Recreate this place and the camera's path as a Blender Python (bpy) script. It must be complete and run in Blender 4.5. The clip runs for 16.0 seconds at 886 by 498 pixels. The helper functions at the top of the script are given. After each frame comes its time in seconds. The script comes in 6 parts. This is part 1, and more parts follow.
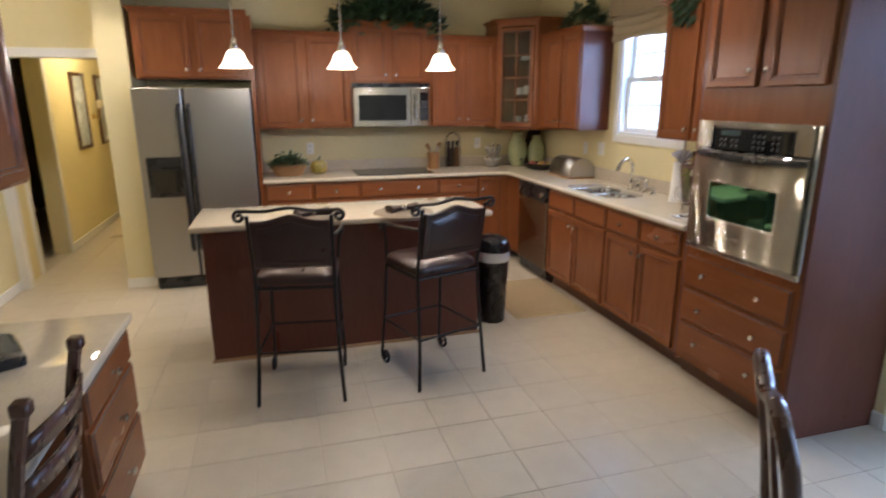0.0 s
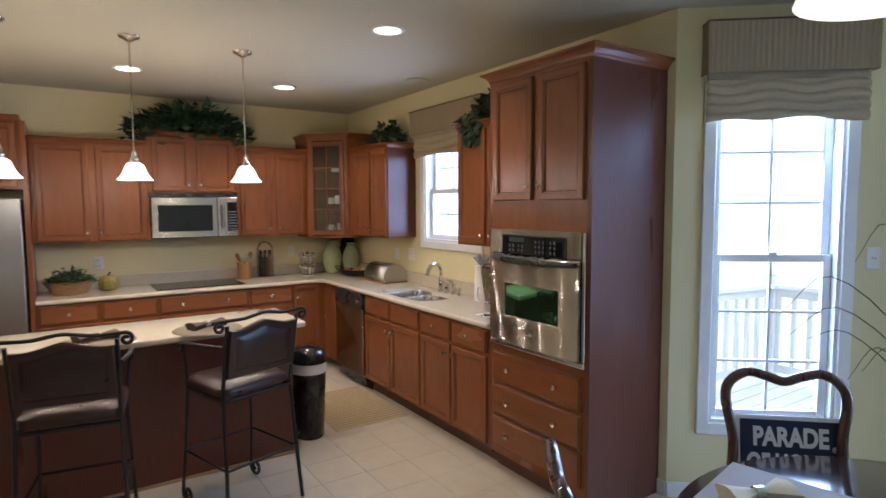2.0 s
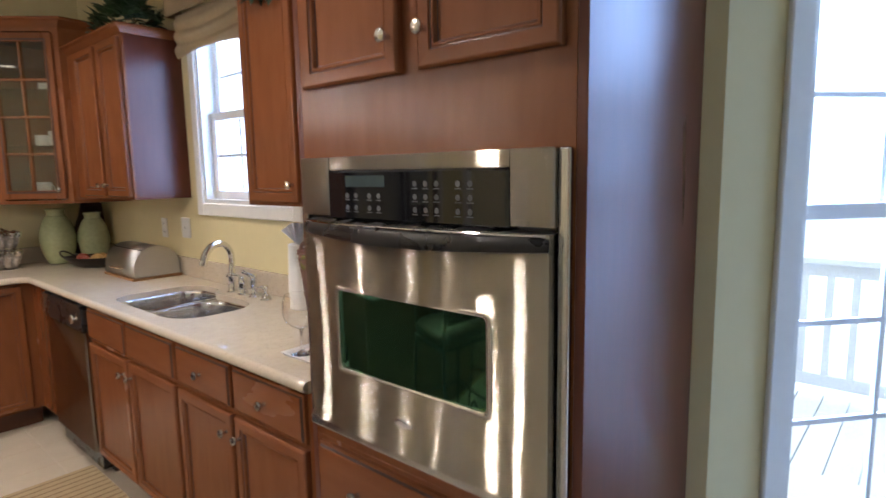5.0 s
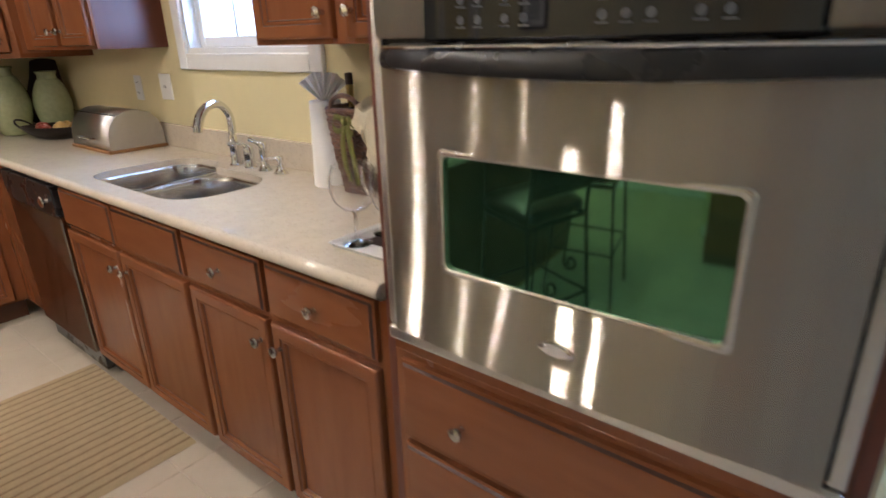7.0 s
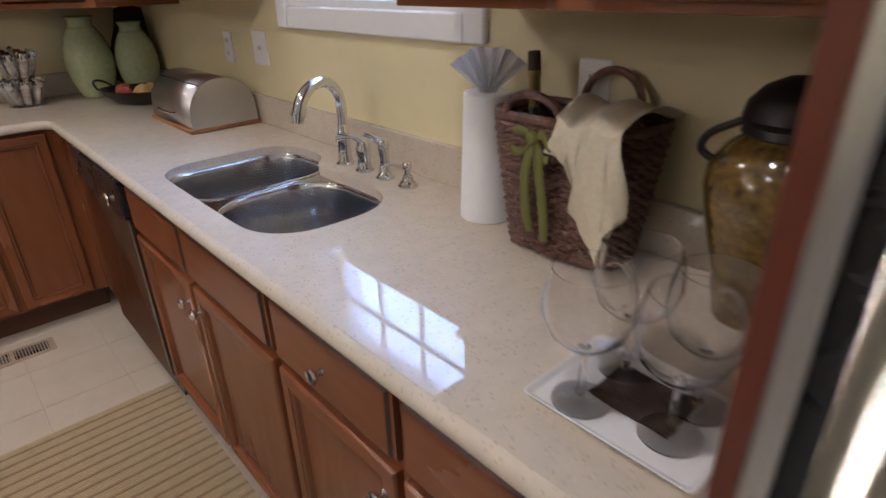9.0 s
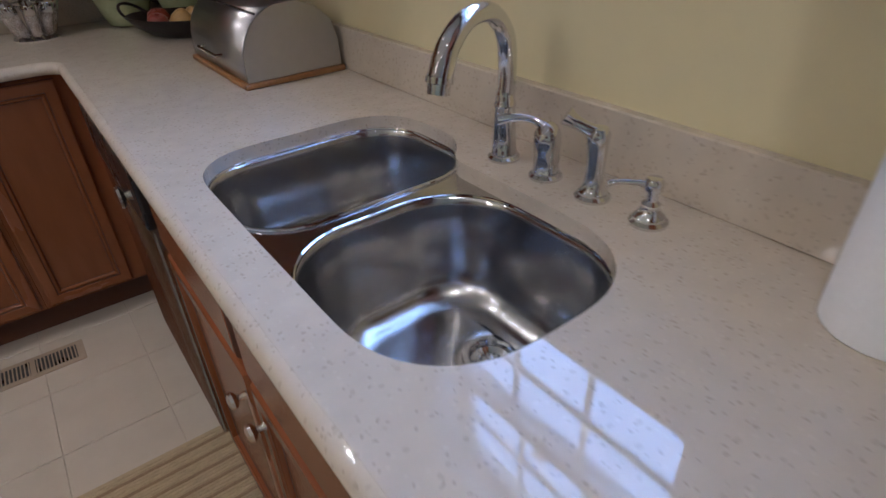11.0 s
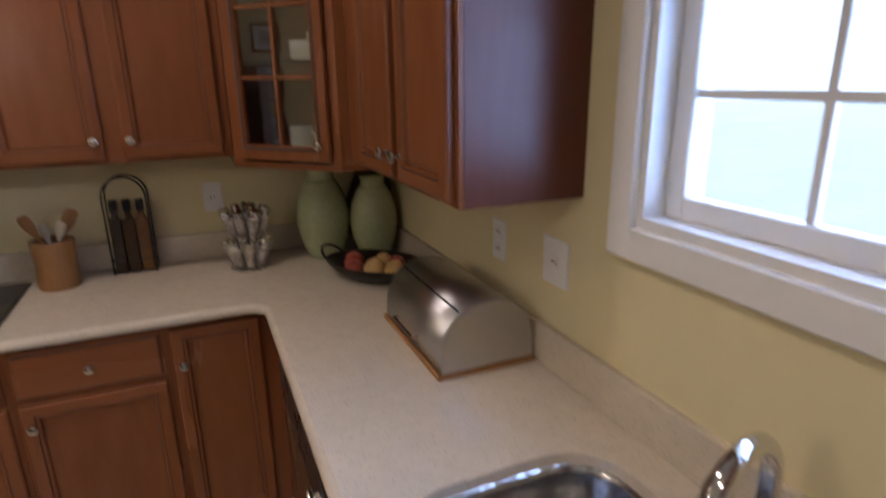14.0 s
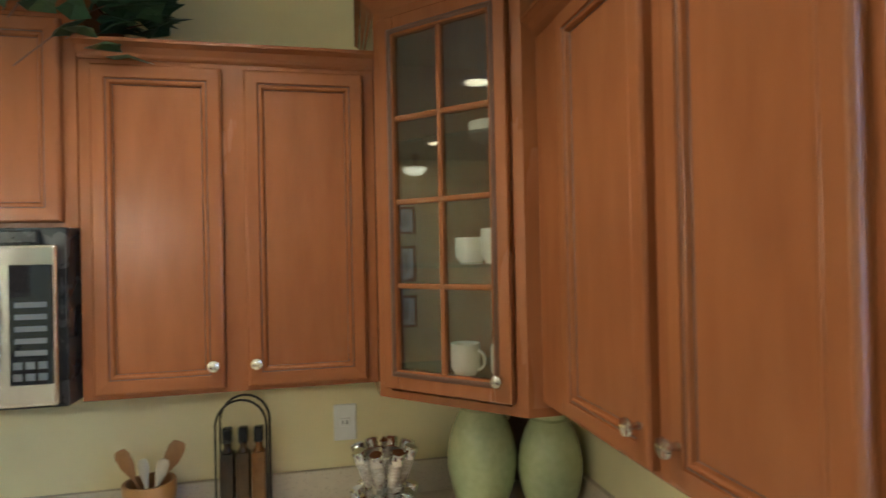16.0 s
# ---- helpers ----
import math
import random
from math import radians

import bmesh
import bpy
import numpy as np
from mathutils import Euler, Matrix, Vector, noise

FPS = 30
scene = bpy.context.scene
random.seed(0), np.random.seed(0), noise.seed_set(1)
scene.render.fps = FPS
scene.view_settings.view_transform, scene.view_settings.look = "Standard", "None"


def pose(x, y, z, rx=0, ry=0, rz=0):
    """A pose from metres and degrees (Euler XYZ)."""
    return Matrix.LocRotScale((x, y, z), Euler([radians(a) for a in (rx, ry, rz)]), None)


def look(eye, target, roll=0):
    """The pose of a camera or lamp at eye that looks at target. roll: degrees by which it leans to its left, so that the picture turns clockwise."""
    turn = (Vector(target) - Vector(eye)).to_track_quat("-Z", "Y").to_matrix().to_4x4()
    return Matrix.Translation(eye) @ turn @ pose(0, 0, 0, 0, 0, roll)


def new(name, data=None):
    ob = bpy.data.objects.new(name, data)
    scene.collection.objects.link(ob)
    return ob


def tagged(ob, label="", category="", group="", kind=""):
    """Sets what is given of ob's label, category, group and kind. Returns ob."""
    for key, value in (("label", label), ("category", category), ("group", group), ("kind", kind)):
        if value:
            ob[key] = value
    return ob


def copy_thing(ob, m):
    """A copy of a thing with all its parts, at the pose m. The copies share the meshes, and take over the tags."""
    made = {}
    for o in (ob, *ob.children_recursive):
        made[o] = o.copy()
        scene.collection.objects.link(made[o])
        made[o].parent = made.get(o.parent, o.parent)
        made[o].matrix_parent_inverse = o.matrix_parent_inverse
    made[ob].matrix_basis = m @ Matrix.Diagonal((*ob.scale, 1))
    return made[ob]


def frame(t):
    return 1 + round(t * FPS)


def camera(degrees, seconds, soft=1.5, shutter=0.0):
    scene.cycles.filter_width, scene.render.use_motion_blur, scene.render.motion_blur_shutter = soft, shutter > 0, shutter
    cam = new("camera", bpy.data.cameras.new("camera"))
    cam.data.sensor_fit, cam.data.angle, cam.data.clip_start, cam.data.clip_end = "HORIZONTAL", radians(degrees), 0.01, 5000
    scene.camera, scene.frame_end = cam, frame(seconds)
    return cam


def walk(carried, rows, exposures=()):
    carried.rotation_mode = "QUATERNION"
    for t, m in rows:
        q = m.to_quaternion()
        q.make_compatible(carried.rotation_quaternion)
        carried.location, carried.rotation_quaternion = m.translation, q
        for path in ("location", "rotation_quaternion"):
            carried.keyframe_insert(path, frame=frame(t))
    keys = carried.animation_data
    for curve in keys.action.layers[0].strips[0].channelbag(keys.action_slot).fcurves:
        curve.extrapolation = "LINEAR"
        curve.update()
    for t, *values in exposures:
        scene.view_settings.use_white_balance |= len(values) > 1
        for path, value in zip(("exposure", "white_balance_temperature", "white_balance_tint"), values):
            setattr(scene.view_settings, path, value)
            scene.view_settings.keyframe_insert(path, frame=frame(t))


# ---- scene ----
cam = camera(75.6, 16.0, shutter=0.5)
PATH = [
    (0, (1.476, 1.99, 1.62), (2.009, 3.85, 1.114), -0.1),
    (0.5, (1.472, 1.928, 1.678), (2.215, 3.747, 1.304), -0.1),
    (0.6, (1.468, 1.915, 1.68), (2.246, 3.723, 1.326), 0.3),
    (1, (1.487, 1.9, 1.699), (2.398, 3.662, 1.446), -0.3),
    (1.5, (1.493, 1.902, 1.698), (2.52, 3.609, 1.523), -0.3),
    (2, (1.526, 1.946, 1.652), (2.635, 3.603, 1.499), -0.3),
    (2.5, (1.677, 2.132, 1.574), (2.871, 3.727, 1.405), -0.3),
    (3, (1.865, 2.362, 1.555), (3.13, 3.899, 1.367), -0.4),
    (3.5, (2.061, 2.674, 1.524), (3.399, 4.146, 1.317), -0.3),
    (3.7, (2.134, 2.773, 1.518), (3.499, 4.219, 1.303), -0.3),
    (5.8, (3.106, 3.701, 1.335), (4.653, 4.921, 0.988), -1.4),
    (6, (3.113, 3.722, 1.291), (4.653, 4.933, 0.886), -1.6),
    (6.5, (3.061, 3.797, 1.291), (4.553, 4.979, 0.676), -1.6),
    (7, (2.987, 3.95, 1.376), (4.436, 5.136, 0.673), -1.6),
    (7.5, (3.054, 4.094, 1.45), (4.456, 5.322, 0.725), -1.6),
    (8, (3.217, 4.252, 1.441), (4.537, 5.547, 0.679), -1.6),
    (8.5, (3.278, 4.434, 1.427), (4.522, 5.771, 0.61), -1.6),
    (9, (3.34, 4.595, 1.406), (4.538, 5.943, 0.542), -1.5),
    (9.5, (3.436, 4.819, 1.4), (4.589, 6.17, 0.48), -1.6),
    (10, (3.514, 4.973, 1.357), (4.605, 6.351, 0.402), -1.6),
    (10.2, (3.531, 5.047, 1.343), (4.595, 6.428, 0.363), -2.0),
    (12.3, (3.683, 5.545, 1.296), (4.579, 6.913, 0.142), -1.8),
    (12.5, (3.685, 5.532, 1.315), (4.574, 6.905, 0.162), -1.8),
    (13, (3.631, 5.516, 1.396), (4.528, 6.938, 0.313), -1.6),
    (13.5, (3.571, 5.524, 1.51), (4.444, 7.105, 0.65), -1.1),
    (14, (3.558, 5.57, 1.601), (4.312, 7.334, 1.033), -0.8),
    (14.5, (3.536, 5.709, 1.657), (4.197, 7.568, 1.329), -0.7),
    (15, (3.532, 5.909, 1.698), (4.141, 7.812, 1.613), -0.8),
    (15.5, (3.543, 6.076, 1.716), (4.125, 7.989, 1.725), -0.6),
    (16, (3.53, 6.158, 1.697), (3.953, 8.113, 1.711), -1.2),
]
EXPOSURES = [(0, 0.08, 6350, 11), (1.5, 0.03, 6300, 12), (3.7, 0.0, 6150, 13), (6, 0.2, 6150, 13), (7, 0.17, 6050, 12), (8, -0.04, 5850, 14), (9, -0.28, 5650, 15), (10.2, -0.64, 5350, 13), (12.5, -0.87, 5950, 25), (13.2, -0.82, 6350, 27), (14.0, -0.72, 6250, 18), (14.5, -0.15, 5950, 12), (15, 0.34, 6100, 6), (15.5, 0.48, 6150, 3), (16, 0.5, 6200, -6)]
walk(cam, [(t, look(eye, target, roll)) for t, eye, target, roll in PATH], EXPOSURES)

# ---- world and light ----
world = bpy.data.worlds.new("sky")
scene.world = world
world.use_nodes = True
wn = world.node_tree.nodes
sky = wn.new("ShaderNodeTexSky")
sky.sky_type, sky.sun_disc = "NISHITA", False
sky.sun_elevation, sky.sun_rotation = radians(38), radians(150)
wn["Background"].inputs["Strength"].default_value = 0.12
world.node_tree.links.new(sky.outputs["Color"], wn["Background"].inputs["Color"])

CEIL = 2.69
EX, NY = 4.31, 8.03          # inner faces of the east and north walls


def lamp(name, kind, m, energy, color, size=0.1, size_y=None, spot=None):
    d = bpy.data.lights.new(name, kind)
    d.energy, d.color = energy, color
    if kind == "AREA":
        d.shape, d.size = ("RECTANGLE", size) if size_y else ("DISK", size)
        if size_y:
            d.size_y = size_y
    elif kind == "SUN":
        d.angle = radians(size)
    else:
        d.shadow_soft_size = size
    if spot:
        d.spot_size, d.spot_blend = radians(spot), 0.6
    ob = new(name, d)
    ob.matrix_world = m
    return ob


WARM = (1.0, 0.885, 0.77)
SKYBLUE = (0.33, 0.53, 1.0)
lamp("sun", "SUN", look((9, 9, 11), (4, 5, 0)), 1.5, (1.0, 0.95, 0.88), 12)
CANS = [(3.19, 5.01), (3.21, 6.94), (2.0, 6.9), (1.99, 5.03), (0.17, 6.77)]
for cx, cy in CANS:
    lamp("can_light", "SPOT", look((cx, cy, CEIL - 0.012), (cx, cy + 0.001, 0)), 72 if cx > 3 and cy < 6 else 63, WARM, 0.06, spot=132)
PENDANTS = [(1.262, 5.97), (1.925, 5.97), (2.6, 5.97)]
for cx, cy in PENDANTS:
    lamp("pendant_bulb", "POINT", pose(cx, cy, 1.845), 8, WARM, 0.03)
DOME = (-0.50, 6.86)
lamp("dome_bulb", "POINT", pose(*DOME, 2.545), 14, WARM, 0.05)
lamp("hall_light", "POINT", pose(-0.3, 9.6, 2.45), 36, (1.0, 0.84, 0.58), 0.1)

# ---- materials ----


def mat(name, color, rough=0.5, metal=0.0, var=0.12, scale=6.0, bump=0.0, bump_scale=80.0, stretch=(1, 1, 1), spec=0.5, coat=0.0, second=None, mixscale=None, coord="Object", rvar=0.15):
    m = bpy.data.materials.new(name)
    m.use_nodes = True
    nt = m.node_tree
    b = nt.nodes["Principled BSDF"]
    b.inputs["Roughness"].default_value = rough
    b.inputs["Metallic"].default_value = metal
    b.inputs["Specular IOR Level"].default_value = spec
    b.inputs["Coat Weight"].default_value = coat
    b.inputs["Coat Roughness"].default_value = 0.12
    tc = nt.nodes.new("ShaderNodeTexCoord")
    mp = nt.nodes.new("ShaderNodeMapping")
    mp.inputs["Scale"].default_value = stretch
    info = nt.nodes.new("ShaderNodeObjectInfo")
    mul = nt.nodes.new("ShaderNodeMath")
    mul.operation, mul.inputs[1].default_value = "MULTIPLY", 7.0
    nt.links.new(info.outputs["Random"], mul.inputs[0])
    nt.links.new(tc.outputs[coord], mp.inputs["Vector"])
    nt.links.new(mul.outputs[0], mp.inputs["Location"])
    n1 = nt.nodes.new("ShaderNodeTexNoise")
    n1.inputs["Scale"].default_value, n1.inputs["Detail"].default_value = scale, 6.0
    n2 = nt.nodes.new("ShaderNodeTexNoise")
    n2.inputs["Scale"].default_value, n2.inputs["Detail"].default_value = mixscale or scale * 9, 4.0
    for n in (n1, n2):
        nt.links.new(mp.outputs[0], n.inputs["Vector"])
    add = nt.nodes.new("ShaderNodeMath")
    add.operation = "ADD"
    nt.links.new(n1.outputs["Fac"], add.inputs[0])
    nt.links.new(n2.outputs["Fac"], add.inputs[1])
    ramp = nt.nodes.new("ShaderNodeMapRange")
    ramp.inputs["From Min"].default_value, ramp.inputs["From Max"].default_value = 0.6, 1.4
    nt.links.new(add.outputs[0], ramp.inputs["Value"])
    mix = nt.nodes.new("ShaderNodeMix")
    mix.data_type = "RGBA"
    lo = second or tuple(c * (1 - var) for c in color)
    hi = tuple(min(1, c * (1 + var)) for c in color)
    mix.inputs["A"].default_value, mix.inputs["B"].default_value = (*lo, 1), (*hi, 1)
    nt.links.new(ramp.outputs[0], mix.inputs["Factor"])
    nt.links.new(mix.outputs["Result"], b.inputs["Base Color"])
    rr = nt.nodes.new("ShaderNodeMapRange")
    rr.inputs["From Min"].default_value, rr.inputs["From Max"].default_value = 0.3, 0.7
    rr.inputs["To Min"].default_value, rr.inputs["To Max"].default_value = max(0.02, rough * (1 - rvar)), min(1, rough * (1 + rvar))
    nt.links.new(n1.outputs["Fac"], rr.inputs["Value"])
    nt.links.new(rr.outputs[0], b.inputs["Roughness"])
    if bump:
        n3 = nt.nodes.new("ShaderNodeTexNoise")
        n3.inputs["Scale"].default_value, n3.inputs["Detail"].default_value = bump_scale, 3.0
        nt.links.new(mp.outputs[0], n3.inputs["Vector"])
        bp = nt.nodes.new("ShaderNodeBump")
        bp.inputs["Strength"].default_value, bp.inputs["Distance"].default_value = bump, 0.004
        nt.links.new(n3.outputs["Fac"], bp.inputs["Height"])
        nt.links.new(bp.outputs[0], b.inputs["Normal"])
    return m


def glass(name, color=(1, 1, 1), rough=0.0, ior=1.45):
    m = bpy.data.materials.new(name)
    m.use_nodes = True
    b = m.node_tree.nodes["Principled BSDF"]
    b.inputs["Base Color"].default_value = (*color, 1)
    b.inputs["Transmission Weight"].default_value, b.inputs["Roughness"].default_value, b.inputs["IOR"].default_value = 1.0, rough, ior
    return m


def pane_mat(name, gloss=0.06, tint=(1, 1, 1)):
    """Thin clear sheet: mostly see-through, with a mirror share."""
    m = bpy.data.materials.new(name)
    m.use_nodes = True
    nt = m.node_tree
    t, g, x = nt.nodes.new("ShaderNodeBsdfTransparent"), nt.nodes.new("ShaderNodeBsdfGlossy"), nt.nodes.new("ShaderNodeMixShader")
    t.inputs["Color"].default_value = (*tint, 1)
    g.inputs["Roughness"].default_value = 0.02
    lw = nt.nodes.new("ShaderNodeLayerWeight")
    f = nt.nodes.new("ShaderNodeMath")
    f.operation, f.inputs[1].default_value = "POWER", 4.0
    nt.links.new(lw.outputs["Facing"], f.inputs[0])
    a = nt.nodes.new("ShaderNodeMath")
    a.operation, a.use_clamp, a.inputs[1].default_value = "ADD", True, gloss
    nt.links.new(f.outputs[0], a.inputs[0])
    nt.links.new(a.outputs[0], x.inputs[0])
    nt.links.new(t.outputs[0], x.inputs[1])
    nt.links.new(g.outputs[0], x.inputs[2])
    nt.links.new(x.outputs[0], nt.nodes["Material Output"].inputs["Surface"])
    return m


def glow(name, color, strength):
    m = bpy.data.materials.new(name)
    m.use_nodes = True
    b = m.node_tree.nodes["Principled BSDF"]
    b.inputs["Base Color"].default_value = (*color, 1)
    b.inputs["Emission Color"].default_value = (*color, 1)
    b.inputs["Emission Strength"].default_value = strength
    return m


def quartz():
    m = mat("quartz", (0.60, 0.52, 0.405), 0.018, var=0.08, scale=3.0, spec=0.5, rvar=0.5)
    nt = m.node_tree
    b = nt.nodes["Principled BSDF"]
    old = b.inputs["Base Color"].links[0].from_socket
    tc = nt.nodes.new("ShaderNodeTexCoord")
    last = old
    for scale, cut, color in ((150, 0.24, (0.36, 0.29, 0.22)), (85, 0.20, (0.46, 0.385, 0.29)), (120, 0.22, (0.66, 0.585, 0.465))):
        no = nt.nodes.new("ShaderNodeTexNoise")
        no.inputs["Scale"].default_value, no.inputs["Detail"].default_value = scale * 0.5, 2.0
        nt.links.new(tc.outputs["Object"], no.inputs["Vector"])
        v = nt.nodes.new("ShaderNodeTexVoronoi")
        v.inputs["Scale"].default_value = scale
        dist = nt.nodes.new("ShaderNodeVectorMath")
        dist.operation = "MULTIPLY_ADD"
        dist.inputs[1].default_value = (0.012, 0.012, 0.012)
        nt.links.new(no.outputs["Color"], dist.inputs[0])
        nt.links.new(tc.outputs["Object"], dist.inputs[2])
        nt.links.new(dist.outputs[0], v.inputs["Vector"])
        sep = nt.nodes.new("ShaderNodeSeparateColor")
        nt.links.new(v.outputs["Color"], sep.inputs[0])
        few = nt.nodes.new("ShaderNodeMath")
        few.operation, few.inputs[1].default_value = "LESS_THAN", 0.24
        nt.links.new(sep.outputs[0], few.inputs[0])
        near = nt.nodes.new("ShaderNodeMapRange")
        near.inputs["From Min"].default_value, near.inputs["From Max"].default_value = cut, cut * 1.6
        near.inputs["To Min"].default_value, near.inputs["To Max"].default_value = 0.5, 0.0
        nt.links.new(v.outputs["Distance"], near.inputs["Value"])
        both = nt.nodes.new("ShaderNodeMath")
        both.operation = "MULTIPLY"
        nt.links.new(few.outputs[0], both.inputs[0])
        nt.links.new(near.outputs[0], both.inputs[1])
        mx = nt.nodes.new("ShaderNodeMix")
        mx.data_type = "RGBA"
        mx.inputs["B"].default_value = (*color, 1)
        nt.links.new(both.outputs[0], mx.inputs["Factor"])
        nt.links.new(last, mx.inputs["A"])
        last = mx.outputs["Result"]
    nt.links.new(last, b.inputs["Base Color"])
    return m


WOOD = mat("cherry_wood", (0.236, 0.084, 0.032), 0.27, var=0.05, rvar=0.02, spec=0.36, scale=1.1, mixscale=9, stretch=(3, 3, 0.6), bump=0.010, bump_scale=90, second=(0.190, 0.062, 0.023), coat=0.0)
WOODH = mat("cherry_wood_level", (0.236, 0.084, 0.032), 0.27, var=0.05, rvar=0.02, spec=0.36, scale=1.1, mixscale=9, stretch=(0.6, 3, 3), bump=0.010, bump_scale=90, second=(0.190, 0.062, 0.023), coat=0.0)
# copy of the cherry, darkened so its colour holds shade on sides and island
SHADEDWOOD = mat("shaded_cherry_wood", (0.125, 0.034, 0.018), 0.30, var=0.08, rvar=0.12, spec=0.45, scale=1.3, mixscale=14, stretch=(3, 3, 0.5), second=(0.095, 0.025, 0.014))
GLAZE = mat("glazed_groove", (0.075, 0.026, 0.012), 0.4, var=0.25, scale=14)
KICK = mat("kick_board", (0.10, 0.035, 0.015), 0.5, scale=6)
QUARTZ = quartz()


def brushed(name, color, rough, streak=-0.9):
    """Steel brushed crosswise, so that lights draw out into upright streaks."""
    m = bpy.data.materials.new(name)
    m.use_nodes = True
    nt = m.node_tree
    g = nt.nodes.new("ShaderNodeBsdfAnisotropic")
    tc = nt.nodes.new("ShaderNodeTexCoord")
    mp = nt.nodes.new("ShaderNodeMapping")
    mp.inputs["Scale"].default_value = (0.4, 0.4, 30)
    no = nt.nodes.new("ShaderNodeTexNoise")
    no.inputs["Scale"].default_value, no.inputs["Detail"].default_value = 6.0, 3.0
    nt.links.new(tc.outputs["Object"], mp.inputs["Vector"])
    nt.links.new(mp.outputs[0], no.inputs["Vector"])
    mix = nt.nodes.new("ShaderNodeMix")
    mix.data_type = "RGBA"
    mix.inputs["A"].default_value, mix.inputs["B"].default_value = (*[c * 0.96 for c in color], 1), (*[min(1, c * 1.04) for c in color], 1)
    nt.links.new(no.outputs["Fac"], mix.inputs["Factor"])
    nt.links.new(mix.outputs["Result"], g.inputs["Color"])
    g.inputs["Roughness"].default_value, g.inputs["Anisotropy"].default_value = rough, streak
    v = nt.nodes.new("ShaderNodeCombineXYZ")
    v.inputs[2].default_value = 1.0
    nt.links.new(v.outputs[0], g.inputs["Tangent"])
    wave = nt.nodes.new("ShaderNodeTexNoise")
    wave.inputs["Scale"].default_value, wave.inputs["Detail"].default_value = 5.0, 1.0
    nt.links.new(tc.outputs["Object"], wave.inputs["Vector"])
    bp = nt.nodes.new("ShaderNodeBump")
    bp.inputs["Strength"].default_value, bp.inputs["Distance"].default_value = 0.05, 0.01
    nt.links.new(wave.outputs["Fac"], bp.inputs["Height"])
    nt.links.new(bp.outputs[0], g.inputs["Normal"])
    nt.links.new(g.outputs[0], nt.nodes["Material Output"].inputs["Surface"])
    return m


STEEL = brushed("brushed_steel", (0.74, 0.70, 0.63), 0.24, -0.99)
STEELH = brushed("polished_steel", (0.66, 0.63, 0.58), 0.22, -0.6)
SINK = mat("sink_steel", (0.54, 0.53, 0.52), 0.19, 1.0, var=0.02, scale=3, rvar=0.03)
CHROME = mat("chrome", (0.75, 0.75, 0.76), 0.05, 1.0, var=0.02)
NICKEL = mat("satin_nickel", (0.62, 0.58, 0.53), 0.22, 1.0, var=0.04, scale=20)
BLACKGLASS = mat("black_glass", (0.012, 0.012, 0.014), 0.04, var=0.1, spec=0.6)
BLACK = mat("black_plastic", (0.015, 0.015, 0.016), 0.28, var=0.1, scale=12)
IRON = mat("wrought_iron", (0.030, 0.024, 0.022), 0.42, 0.6, var=0.25, scale=30, bump=0.15, bump_scale=90)
LEATHER = mat("brown_leather", (0.036, 0.015, 0.011), 0.32, var=0.22, scale=10, bump=0.12, bump_scale=180)
WALL = mat("yellow_wall_paint", (0.73, 0.64, 0.375), 0.75, var=0.025, scale=2.0, bump=0.06, bump_scale=260)
CEILP = mat("ceiling_paint", (0.54, 0.495, 0.365), 0.85, var=0.02, scale=2.0, bump=0.08, bump_scale=220)
WHITE = mat("white_trim_paint", (0.80, 0.79, 0.76), 0.38, var=0.03, scale=4.0)
TILE = mat("floor_tile", (0.56, 0.49, 0.385), 0.30, var=0.04, scale=2.5, second=(0.515, 0.447, 0.345), bump=0.03, bump_scale=30, mixscale=11, rvar=0.08)
GROUT = mat("grout", (0.52, 0.45, 0.35), 0.9, var=0.12, scale=12)
PANE = pane_mat("window_glass", 0.03)
CABPANE = pane_mat("cabinet_glass", 0.085, (0.85, 0.85, 0.83))
DARKIN = mat("cabinet_inside", (0.16, 0.07, 0.035), 0.5, scale=6)
SHADEG = glow("pendant_glass", (1.0, 0.88, 0.70), 3.0)
CANGLOW = glow("can_lens", (1.0, 0.84, 0.60), 6.0)
FABRIC = mat("striped_linen", (0.30, 0.225, 0.135), 0.9, var=0.14, scale=4, stretch=(14, 14, 1), bump=0.15, bump_scale=300)
LINEN = mat("plain_linen", (0.42, 0.335, 0.215), 0.9, var=0.10, scale=6, bump=0.15, bump_scale=300)
DARKWOOD = mat("dark_chair_wood", (0.075, 0.028, 0.016), 0.28, var=0.25, scale=6, stretch=(4, 4, 0.8), coat=0.3)
DECK = mat("deck_boards", (0.62, 0.60, 0.57), 0.8, var=0.12, scale=5)
SNOW = mat("pale_ground", (0.62, 0.63, 0.60), 0.9, var=0.12, scale=0.6)

# ---- mesh helpers ----


def bx(bm, x0, x1, y0, y1, z0, z1, bev=0.0, seg=1):
    r = bmesh.ops.create_cube(bm, size=1.0)
    bmesh.ops.transform(bm, matrix=Matrix.Translation(((x0 + x1) / 2, (y0 + y1) / 2, (z0 + z1) / 2)) @ Matrix.Diagonal((abs(x1 - x0), abs(y1 - y0), abs(z1 - z0), 1)), verts=r["verts"])
    if bev:
        ed = list({e for v in r["verts"] for e in v.link_edges})
        bmesh.ops.bevel(bm, geom=ed, offset=bev, segments=seg, profile=0.5, affect="EDGES", clamp_overlap=True)


